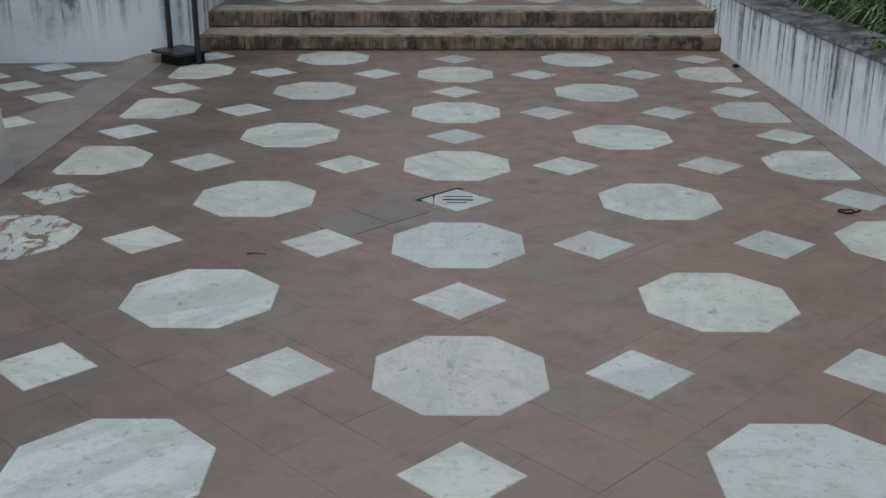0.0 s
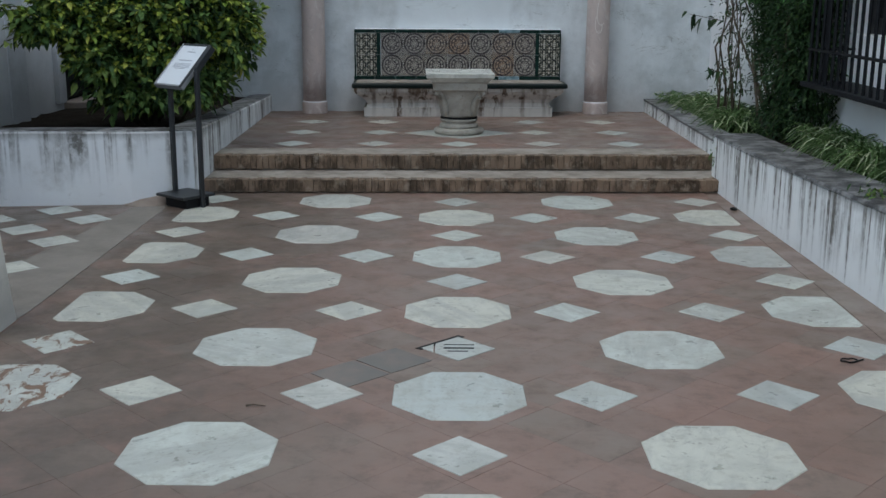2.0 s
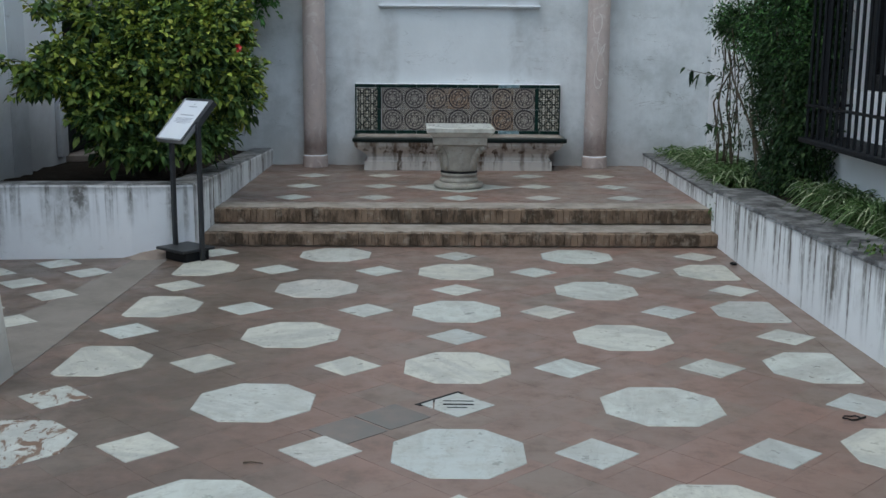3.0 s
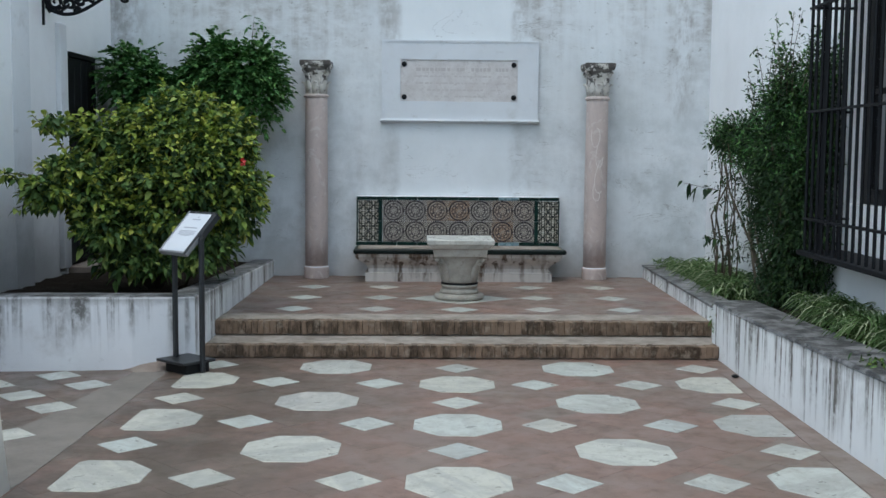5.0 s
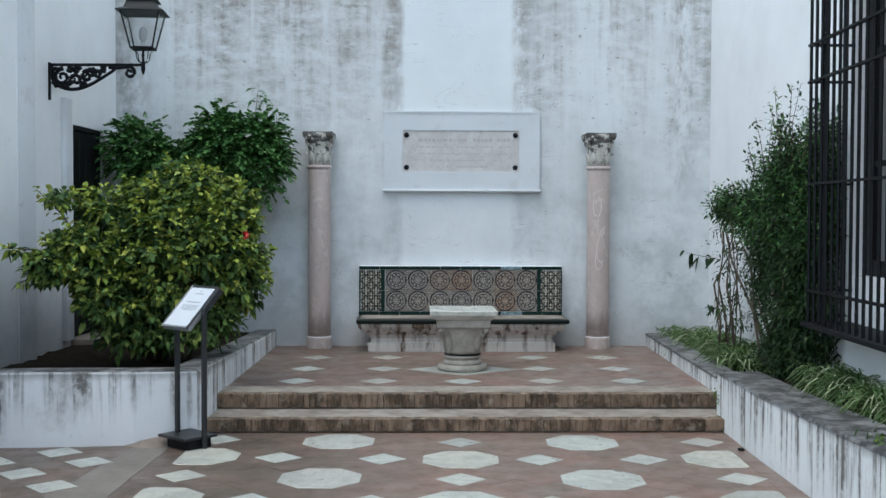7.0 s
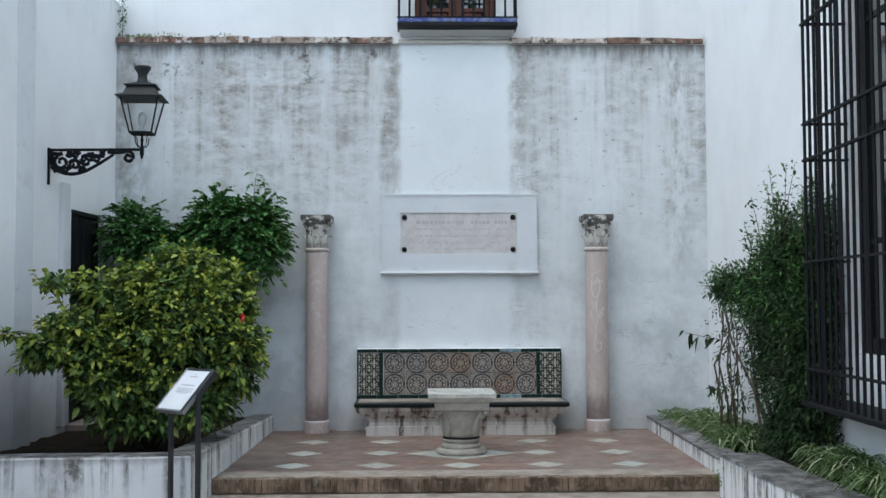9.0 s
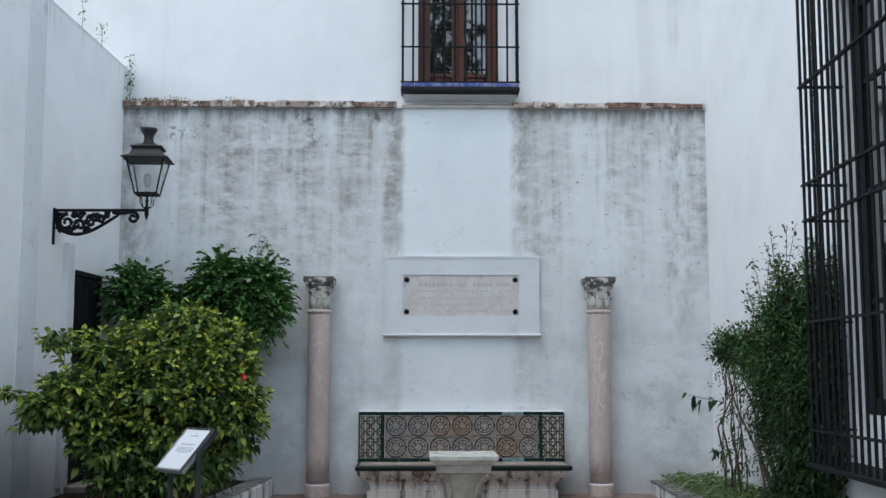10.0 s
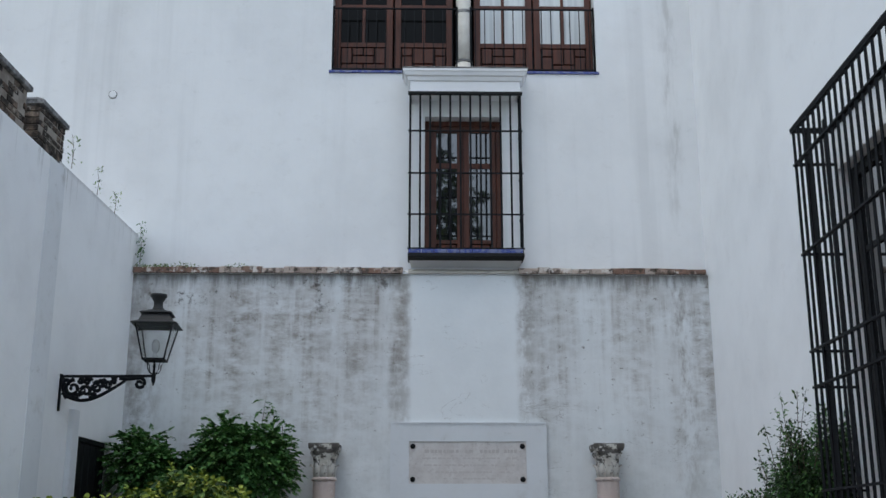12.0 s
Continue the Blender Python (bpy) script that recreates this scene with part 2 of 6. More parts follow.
def end_wall_material():
    """Limewash of the end wall: grey-brown runs under the ledge, with a freshly painted band in the middle."""
    m = Mat("end_wall_limewash", rough=0.92, spec=0.2)
    x, y, z = m.xyz()
    base = m.mix(m.ramp(m.noise(0.9, 5, 0.6), 0.35, 0.7), (0.73, 0.765, 0.785), (0.67, 0.705, 0.725))
    wob = m.math("MULTIPLY", m.math("SUBTRACT", m.noise(3.0, 4, 0.6), 0.5), 0.12)
    off = m.math("ABSOLUTE", m.math("ADD", m.math("SUBTRACT", x, 0.02), wob))
    outside = m.ramp(off, 0.60, 0.76)
    # broad soft columns of wash-down, broken into flat-lying dabs, heavier towards the ledge
    cols = m.noise(1.0, 5, 0.62, m.mapped((2.3, 2.3, 0.16), (1, 4, 0)))
    thin = m.noise(1.0, 5, 0.62, m.mapped((7.5, 7.5, 0.40), (3, 8, 2)))
    dabs = m.noise(1.0, 8, 0.72, m.mapped((4.2, 4.2, 8.5), (4, 2, 6)))
    blot = m.noise(1.0, 6, 0.68, m.mapped((1.5, 1.5, 1.7), (5, 2, 8)))
    high = m.ramp(z, 2.0, 4.3, 0.16, 1.0)
    f = m.math("ADD", m.math("MULTIPLY", m.ramp(cols, 0.34, 0.70), 0.85), m.math("MULTIPLY", m.ramp(thin, 0.46, 0.72), 0.55))
    f = m.math("MULTIPLY", f, m.ramp(dabs, 0.34, 0.66, 0.12, 1.0))
    f = m.math("MULTIPLY", f, m.ramp(blot, 0.30, 0.60, 0.35, 1.0))
    f = m.math("MULTIPLY", m.math("MULTIPLY", f, high), outside)
    c = m.mix(m.math("MINIMUM", m.math("MULTIPLY", f, 1.35), 0.85), base, (0.220, 0.190, 0.168))
    veil = m.math("MULTIPLY", m.math("MULTIPLY", m.ramp(m.noise(1.1, 6, 0.65), 0.32, 0.66), m.ramp(z, 3.2, 4.4, 0.12, 0.42)), outside)
    c = m.mix(veil, c, (0.33, 0.31, 0.29))
    grime = m.math("MULTIPLY", m.math("MULTIPLY", m.ramp(m.noise(1.3, 7, 0.7), 0.40, 0.66), m.ramp(z, 3.4, 1.2, 0.20, 1.0)), m.math("ADD", m.math("MULTIPLY", outside, 0.48), 0.12))
    c = m.mix(grime, c, (0.36, 0.39, 0.395))
    # black mould in patches under the ledge, thickest along its open end
    mz = m.math("MULTIPLY", m.ramp(z, 3.9, 4.7), m.ramp(x, 0.4, -1.4, 0.35, 1.0))
    mould = m.math("MULTIPLY", m.ramp(m.noise(1.0, 8, 0.78, m.mapped((3.6, 3.6, 3.0), (1, 9, 2))), 0.555, 0.63), m.math("MULTIPLY", mz, outside))
    c = m.mix(m.math("MULTIPLY", mould, 0.85), c, (0.060, 0.052, 0.046))
    # a long brown run near the inner corner and dark drips right under the ledge
    corner = m.math("ABSOLUTE", m.math("ADD", m.math("SUBTRACT", x, 2.70), m.math("MULTIPLY", wob, 3.0)))
    corner = m.math("MULTIPLY", m.ramp(corner, 0.22, 0.02), m.math("MULTIPLY", m.ramp(m.noise(1.0, 7, 0.72, m.mapped((6.0, 6.0, 2.4), (6, 6, 3))), 0.44, 0.66), m.ramp(z, 1.8, 3.0, 0.0, 0.75)))
    c = m.mix(corner, c, (0.15, 0.115, 0.095))
    left_run = m.math("MULTIPLY", m.ramp(x, -3.35, -3.95), m.math("MULTIPLY", m.ramp(m.noise(1.0, 7, 0.7, m.mapped((5.0, 5.0, 3.2), (2, 6, 9))), 0.38, 0.62), m.ramp(z, 2.2, 3.4, 0.0, 0.60)))
    c = m.mix(left_run, c, (0.17, 0.145, 0.125))
    drip = m.noise(1.0, 6, 0.72, m.mapped((9.0, 9.0, 0.8), (8, 3, 5)))
    lip = m.math("ADD", z, m.math("MULTIPLY", m.math("SUBTRACT", drip, 0.5), 0.75))
    c = m.mix(m.math("MULTIPLY", m.ramp(lip, 4.66, 4.88, 0.0, 0.62), outside), c, (0.10, 0.085, 0.075))
    # ragged brown margins of the fresh band
    edge = m.math("MULTIPLY", m.ramp(off, 0.62, 0.70), m.math("SUBTRACT", 1.0, m.ramp(off, 0.74, 1.05)))
    edge = m.math("MULTIPLY", m.math("MULTIPLY", edge, m.ramp(m.noise(1.0, 7, 0.72, m.mapped((4.0, 4.0, 2.6), (7, 7, 1))), 0.42, 0.60)), m.ramp(z, 2.0, 4.3, 0.15, 0.55))
    c = m.mix(edge, c, (0.22, 0.20, 0.18))
    speck = m.math("MULTIPLY", m.ramp(m.noise(1.0, 7, 0.75, m.mapped((9.0, 9.0, 12.0), (6, 1, 1))), 0.60, 0.66), m.math("MULTIPLY", m.ramp(z, 1.8, 3.6, 0.1, 0.8), outside))
    c = m.mix(speck, c, (0.12, 0.105, 0.09))
    hair = m.math("ABSOLUTE", m.math("SUBTRACT", m.noise(1.0, 5, 0.6, m.mapped((1.0, 1.0, 2.6), (3, 3, 3)), 1.2), 0.5))
    c = m.mix(m.math("MULTIPLY", m.ramp(hair, 0.006, 0.0, 0.0, 0.5), m.ramp(blot, 0.5, 0.6)), c, (0.20, 0.19, 0.18))
    damp = m.math("MULTIPLY", m.ramp(m.math("ADD", z, m.math("MULTIPLY", m.noise(3.5, 5, 0.65), 0.5)), 0.95, 0.45), 0.5)
    c = m.mix(damp, c, (0.42, 0.40, 0.38))
    m.color(c)
    return m.bump(m.math("ADD", m.math("MULTIPLY", m.noise(16, 5, 0.65), 0.35), m.noise(2.6, 4, 0.55)), 0.45, 0.014)


M_END = end_wall_material()
M_UPPER = plaster("white_limewash", (0.75, 0.765, 0.78), 0.12, 0.04, 8.0, 3.0, (0.42, 0.42, 0.42))
# faint broad grey washes on the facade and one longer run beside the corner
m = M_UPPER
wash = m.noise(1.0, 5, 0.6, m.mapped((2.6, 2.6, 0.10), (2, 6, 1)))
c = m.mix(m.ramp(wash, 0.50, 0.68, 0.0, 0.22), m.b.inputs["Base Color"].links[0].from_socket, (0.46, 0.47, 0.48))
ux, uy, uz = m.xyz()
run = m.math("ABSOLUTE", m.math("ADD", m.math("SUBTRACT", ux, 2.74), m.math("MULTIPLY", m.math("SUBTRACT", m.noise(2.0, 4, 0.6), 0.5), 0.25)))
run = m.math("MULTIPLY", m.ramp(run, 0.15, 0.02), m.math("MULTIPLY", m.ramp(uz, 5.2, 6.2), m.ramp(m.noise(1.0, 5, 0.65, m.mapped((9.0, 9.0, 1.6), (1, 1, 7))), 0.40, 0.66, 0.05, 0.55)))
m.color(m.mix(m.math("MULTIPLY", run, 0.85), c, (0.36, 0.36, 0.35)))
M_SIDE = plaster("side_wall_limewash", (0.84, 0.85, 0.86), 0.12)
M_LEFT = plaster("left_wall_limewash", (0.89, 0.90, 0.91), 0.12, 0.70, 5.40, 0.40, (0.16, 0.145, 0.13), 0.90)
# limewash greyed by shading put into its base, besides runs and dirt
M_STRIP_SHADED = plaster("shaded_strip_limewash", (0.77, 0.79, 0.81), 0.45, 0.5, 5.40, 0.5, (0.16, 0.145, 0.13), 0.9)
M_PLANTER = plaster("planter_limewash", (0.80, 0.82, 0.82), 0.45, 1.15, 0.53, 0.45, (0.11, 0.10, 0.085), dense=0.085)
M_PLANTER_LEFT = plaster("left_planter_limewash", (0.80, 0.82, 0.84), 0.42, 0.85, 0.585, 0.40, (0.12, 0.115, 0.105), spacing=1.6, dense=0.09)
M_PIER = plaster("pier_limewash", (0.70, 0.66, 0.58), 0.7, 0.4, 0.53, 0.5, (0.20, 0.17, 0.13), 0.04)
M_WHITE = plaster("fresh_limewash", (0.80, 0.81, 0.83), 0.06)
M_FRAME = plaster("frame_limewash", (0.63, 0.66, 0.69), 0.30)
M_MARBLE = marble("floor_marble")
M_BENCH_STONE = plaster("bench_plaster", (0.60, 0.57, 0.53), 0.8, 1.5, 0.34, 0.34, (0.085, 0.055, 0.035), spacing=1.2, dense=0.06)

# rusty drips below every joint of the seat edge
m = M_BENCH_STONE
bx, by, bz = m.xyz()
comb = m.math("ABSOLUTE", m.math("SUBTRACT", m.math("FRACT", m.math("ADD", m.math("DIVIDE", m.math("ADD", bx, m.math("MULTIPLY", m.math("SUBTRACT", m.noise(1.0, 4, 0.6, m.mapped((4.0, 4.0, 7.0))), 0.5), 0.07)), 0.2415), 0.48)), 0.5))
heavy = m.ramp(m.noise(1.0, 3, 0.6, m.mapped((3.1, 3.1, 1.5), (2, 2, 6))), 0.30, 0.62, 0.15, 0.95)
m.color(m.mix(m.math("MULTIPLY", m.math("MULTIPLY", m.ramp(comb, 0.14, 0.03), heavy), m.ramp(bz, 0.02, 0.22, 0.35, 1.0)), m.b.inputs["Base Color"].links[0].from_socket, (0.095, 0.058, 0.036)))

M_RUST = marble("rust_stained_marble")
m = M_RUST
col_in = m.b.inputs["Base Color"].links[0].from_socket
m.color(m.mix(m.ramp(m.noise(9, 5, 0.7, m.mapped((1.2, 0.7, 1), (3, 1, 0)), 0.8), 0.50, 0.55, 0.0, 0.90), col_in, (0.15, 0.075, 0.038)))


def red_tile():
    m = Mat("red_clay_tile", rough=0.6, spec=0.5)
    r = m.random()
    i = m.island()
    t = m.math("FRACT", m.math("ADD", r, i))
    w = Mat.world_coord(m)
    big = m.noise(0.55, 4, 0.6, dist=0.6)
    c = m.mix(t, (0.236, 0.146, 0.116), (0.195, 0.136, 0.110))
    c = m.mix(m.ramp(m.math("FRACT", m.math("MULTIPLY", t, 13.7)), 0.80, 0.90, 0.0, 0.55), c, (0.185, 0.158, 0.128))
    c = m.mix(m.ramp(big, 0.42, 0.68, 0.0, 0.62), c, (0.205, 0.168, 0.138))
    c = m.mix(m.ramp(m.noise(2.6, 6, 0.7), 0.45, 0.75, 0.0, 0.45), c, (0.262, 0.164, 0.130))
    c = m.mix(m.ramp(m.noise(1.5, 7, 0.72, dist=1.0), 0.44, 0.66, 0.0, 0.40), c, (0.175, 0.132, 0.108))
    c = m.mix(m.ramp(m.noise(6.0, 8, 0.74), 0.48, 0.70, 0.0, 0.65), c, (0.125, 0.090, 0.073))
    c = m.mix(m.ramp(m.noise(60, 3, 0.6), 0.68, 0.76, 0.0, 0.4), c, (0.06, 0.05, 0.045))
    x = m.xyz()[0]
    earth = m.math("MULTIPLY", m.ramp(m.math("ADD", x, m.math("MULTIPLY", m.noise(1.1, 6, 0.7), 1.6)), 0.75, -0.7), m.ramp(m.noise(2.2, 6, 0.72), 0.30, 0.62, 0.25, 0.85))
    earth = m.math("MULTIPLY", earth, m.ramp(m.xyz()[1], 8.6, 9.2, 1.0, 0.35))
    c = m.mix(earth, c, (0.088, 0.068, 0.052))
    m.color(c).rough(m.ramp(m.noise(3.0, 5, 0.6), 0.3, 0.7, 0.30, 0.58))
    return m.bump(m.math("ADD", m.math("MULTIPLY", m.noise(45, 4, 0.6), 0.4), m.noise(7, 3, 0.5)), 0.2, 0.004)


M_TILE = red_tile()
M_JOINT = Mat("dark_joint", (0.185, 0.130, 0.105), 0.95).m
m = Mat("grey_cement", rough=0.85)
m.color(m.mix(m.ramp(m.noise(3, 6, 0.7), 0.35, 0.7), (0.27, 0.225, 0.19), (0.205, 0.16, 0.135)))
M_CEMENT = m.bump(m.noise(30, 5, 0.6), 0.25, 0.006)
m = Mat("grey_blue_tile", rough=0.6)
m.color(m.mix(m.ramp(m.noise(5, 5, 0.65), 0.35, 0.7), (0.140, 0.132, 0.120), (0.185, 0.152, 0.132)))
M_GREYTILE = m


def step_brick():
    m = Mat("weathered_step_brick", rough=0.9, spec=0.2)
    t = m.random()
    Mat.world_coord(m)
    c = m.mix(t, (0.245, 0.175, 0.125), (0.18, 0.130, 0.093))
    c = m.mix(m.ramp(m.noise(1.0, 7, 0.72, m.mapped((8.0, 8.0, 3.2))), 0.42, 0.60, 0.0, 0.86), c, (0.050, 0.036, 0.025))
    c = m.mix(m.ramp(m.noise(9, 6, 0.7), 0.50, 0.70, 0.0, 0.72), c, (0.35, 0.295, 0.235))
    m.color(c)
    return m.bump(m.noise(35, 6, 0.65), 0.6, 0.01)


M_STEP = step_brick()
m = Mat("worn_tread", rough=0.9, spec=0.2)
m.color(m.mix(m.ramp(m.noise(4, 7, 0.7), 0.35, 0.7), (0.36, 0.325, 0.285), (0.20, 0.17, 0.145)))
M_TREAD = m.bump(m.noise(35, 5, 0.6), 0.4, 0.008)
m = Mat("dark_wet_coping", rough=0.55, spec=0.4)
m.color(m.mix(m.ramp(m.noise(6, 7, 0.72), 0.40, 0.64), (0.045, 0.045, 0.045), (0.26, 0.26, 0.26)))
M_COPING = m.bump(m.noise(20, 6, 0.65), 0.5, 0.01)
m = Mat("soil", rough=1.0, spec=0.1)
m.color(m.mix(m.noise(9, 6, 0.7), (0.010, 0.009, 0.007), (0.040, 0.030, 0.022)))
M_SOIL = m.bump(m.noise(30, 6, 0.7), 0.9, 0.03)
m = Mat("black_iron", (0.007, 0.008, 0.010), 0.6, 0.0, 0.14)
M_IRON = m.bump(m.noise(60, 3, 0.6), 0.2, 0.002)
m = Mat("dark_sign_metal", (0.035, 0.038, 0.042), 0.42, 0.3)
M_SIGNMETAL = m
# near-black for doors and frames; also paints the shade of rooms and openings
m = Mat("near_black", (0.008, 0.009, 0.010), 0.55, 0.0, 0.2)
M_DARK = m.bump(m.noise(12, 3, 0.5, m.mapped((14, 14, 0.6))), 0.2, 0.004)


def wood(name, a, b, scale=1.0):
    m = Mat(name, rough=0.5, spec=0.4)
    g = m.noise(1.0, 6, 0.65, m.mapped((26 * scale, 26 * scale, 1.6 * scale)), 0.6)
    c = m.mix(m.ramp(g, 0.3, 0.7), a, b)
    m.color(m.mix(m.ramp(m.noise(5, 5, 0.6), 0.45, 0.8, 0.0, 0.5), c, tuple(v * 0.45 for v in a)))
    return m.bump(g, 0.2, 0.004)


M_WOOD = wood("reddish_brown_wood", (0.105, 0.028, 0.013), (0.050, 0.015, 0.009))
m = Mat("window_glass", (0.012, 0.013, 0.015), 0.03, 0.0, 1.0)
m.b.inputs["Coat Weight"].default_value, m.b.inputs["Coat IOR"].default_value, m.b.inputs["Coat Roughness"].default_value = 1.0, 1.6, 0.02
m.b.inputs["IOR"].default_value = 1.5
M_GLASS = m
# opaque near-black pane: the unlit room is put into the glass colour
M_UNLIT_GLASS = Mat("unlit_room_glass", (0.005, 0.005, 0.005), 0.08, 0.0, 0.10)
m = Mat("curtain_behind_glass", (0.62, 0.65, 0.67), 0.35, 0.0, 0.6)
m.color(m.mix(m.ramp(m.noise(1.0, 3, 0.5, m.mapped((22, 22, 0.5))), 0.3, 0.7), (0.66, 0.69, 0.70), (0.50, 0.53, 0.55)))
M_CURTAIN = m
m = Mat("blue_glazed_tile", rough=0.25)
m.color(m.mix(m.ramp(m.noise(14, 3, 0.6), 0.42, 0.58), (0.035, 0.055, 0.23), (0.12, 0.14, 0.26)))
M_BLUE = m
m = Mat("pink_marble_shaft", rough=0.6, spec=0.3)
c = m.mix(m.ramp(m.noise(1.0, 6, 0.65, m.mapped((6, 6, 2.2)), 0.8), 0.35, 0.68), (0.53, 0.445, 0.41), (0.45, 0.38, 0.355))
c = m.mix(m.ramp(m.noise(1.0, 4, 0.55, m.mapped((5, 5, 3.0), (4, 1, 2)), 2.2), 0.575, 0.60, 0.0, 0.55), c, (0.60, 0.55, 0.52))
c = m.mix(m.ramp(m.noise(40, 4, 0.6), 0.60, 0.75, 0.0, 0.5), c, (0.20, 0.16, 0.145))
M_SHAFT = m.color(c).bump(m.noise(45, 5, 0.6), 0.25, 0.005)
m = Mat("weathered_capital_stone", rough=0.85)
c = m.mix(m.ramp(m.noise(9, 5, 0.6), 0.35, 0.65), (0.62, 0.60, 0.56), (0.48, 0.46, 0.42))
z = m.xyz()[2]
crust = m.ramp(m.math("ADD", m.noise(14, 6, 0.7), m.math("MULTIPLY", z, 0.62)), 0.615, 0.70)
M_CAPITAL = m.color(m.mix(m.math("MULTIPLY", crust, 0.93), c, (0.045, 0.04, 0.036))).bump(m.noise(40, 5, 0.65), 0.5, 0.01)
m = Mat("well_head_stone", rough=0.8)
c = m.mix(m.ramp(m.noise(7, 6, 0.7), 0.35, 0.7), (0.41, 0.385, 0.335), (0.30, 0.28, 0.24))
c = m.mix(m.ramp(m.noise(24, 6, 0.7), 0.54, 0.74, 0.0, 0.7), c, (0.17, 0.15, 0.125))
M_WELL = m.color(c).bump(m.noise(30, 6, 0.65), 0.45, 0.01)
m = Mat("plaque_stone", rough=0.75)
c = m.mix(m.ramp(m.noise(6, 6, 0.7), 0.35, 0.7), (0.60, 0.585, 0.575), (0.50, 0.475, 0.465))
c = m.mix(m.ramp(m.noise(26, 6, 0.72), 0.52, 0.7, 0.0, 0.55), c, (0.34, 0.30, 0.29))
M_PLAQUE = m.color(c).bump(m.noise(60, 5, 0.65), 0.4, 0.005)
m = Mat("green_glaze", rough=0.3, spec=0.2)
M_GREEN = m.color(m.mix(m.ramp(m.noise(16, 4, 0.6), 0.4, 0.7), (0.004, 0.016, 0.013), (0.007, 0.034, 0.026)))
m = Mat("pale_blue_worn_glaze", rough=0.35, spec=0.5)
M_PALEGLAZE = m.color(m.mix(m.ramp(m.noise(20, 4, 0.6), 0.4, 0.6), (0.24, 0.33, 0.37), (0.10, 0.17, 0.19)))

# ---- floor ----
CELL_X, CELL_Y, X0, Y0 = 0.9656, 1.217, 0.0437, 3.137
TERRACE = 0.241
ground = solid("ground", boxes((-30, 30, -30, 40, -0.30, -0.03)), M_CEMENT.m, Matrix(), "bare earth under the paving of the patio", "ground", "structure")
floor = thing("floor", Matrix(), "red clay tile patio floor inlaid with white marble octagons and squares", "floor", kind="structure")
part("bedding", boxes((-4.0, 3.0, -7.9, 9.35, -0.029, -0.002)), M_JOINT, floor, "dark mortar bed")


def clip_poly(pts, lo, hi):
    """The part of an outline between x = lo and x = hi."""
    for bound, sign in ((lo, 1), (hi, -1)):
        out = []
        for (ax, ay), (bx, by) in zip(pts, pts[1:] + pts[:1]):
            ia, ib = sign * (ax - bound) >= 0, sign * (bx - bound) >= 0
            if ia:
                out.append((ax, ay))
            if ia != ib:
                k = (bound - ax) / (bx - ax)
                out.append((bound, ay + k * (by - ay)))
        pts = out
        if len(pts) < 3:
            return []
    return pts


OCT = [(0.2785 / math.cos(math.pi / 8) * math.cos(math.pi / 8 + k * math.pi / 4), 0.2785 / math.cos(math.pi / 8) * math.sin(math.pi / 8 + k * math.pi / 4)) for k in range(8)]
DIA = [(0.177, 0), (0, 0.177), (-0.177, 0), (0, -0.177)]
MARBLE_MESHES = {}


def inlay(kind, x, y, lo=-9.0, hi=9.0, z=0.0, parent=None, label="", material=None):
    if z == 0.0:
        y += 0.016 * x * x + (0.012 if y < Y0 + 0.3 else 0.0)
    pts = clip_poly([(px + x, py + y) for px, py in (OCT if kind == "octagon" else DIA)], lo, hi)
    if len(pts) < 3:
        return None
    whole = len(pts) == (8 if kind == "octagon" else 4) and lo < x - 0.3 and hi > x + 0.3
    key = (kind, "whole") if whole else (kind, round(x, 2), round(y, 2))
    if key not in MARBLE_MESHES:
        MARBLE_MESHES[key] = mesh_of(prism(bmesh.new(), [(px - x, py - y) for px, py in pts], -0.02, 0.0035, 0.003), "marble_" + kind, M_MARBLE.m)
    if material:
        mesh = MARBLE_MESHES[key].copy()
        mesh.materials[0] = material
    else:
        mesh = MARBLE_MESHES[key]
    return part("marble_" + kind, mesh, None, parent or floor, label, at=pose(x, y, z, 0, 0, random.uniform(-0.5, 0.5)))


LEFT_CUT, RIGHT_CUT = -2.045, 2.12
for n in range(-4, 5):
    for c in (-2, 0, 2):
        rust = c == -2 and n == 1
        inlay("octagon", X0 + c * CELL_X, Y0 + n * CELL_Y, LEFT_CUT, RIGHT_CUT, label="rust-stained marble octagon" if rust else "", material=M_RUST.m if rust else None)
        if not (c == 0 and n == 1):
            inlay("square", X0 + c * CELL_X, Y0 + (n + 0.5) * CELL_Y, LEFT_CUT - 0.04, RIGHT_CUT + 0.05, material=M_RUST.m if rust else None)
    for s in (-1, 1):
        inlay("octagon", X0 + s * CELL_X, Y0 + (n + 0.5) * CELL_Y, LEFT_CUT, RIGHT_CUT)
        inlay("square", X0 + s * 0.6 * CELL_X, Y0 + n * CELL_Y)
        inlay("square", X0 + s * 1.4 * CELL_X, Y0 + n * CELL_Y)
for n, (x, y) in enumerate(((-2.99, 8.03), (-2.66, 7.74), (-3.005, 7.345), (-2.665, 7.025), (-2.67, 6.31), (-3.35, 7.63), (-3.34, 6.94), (-3.01, 6.62), (-3.67, 7.28))):
    inlay("square", x, y)

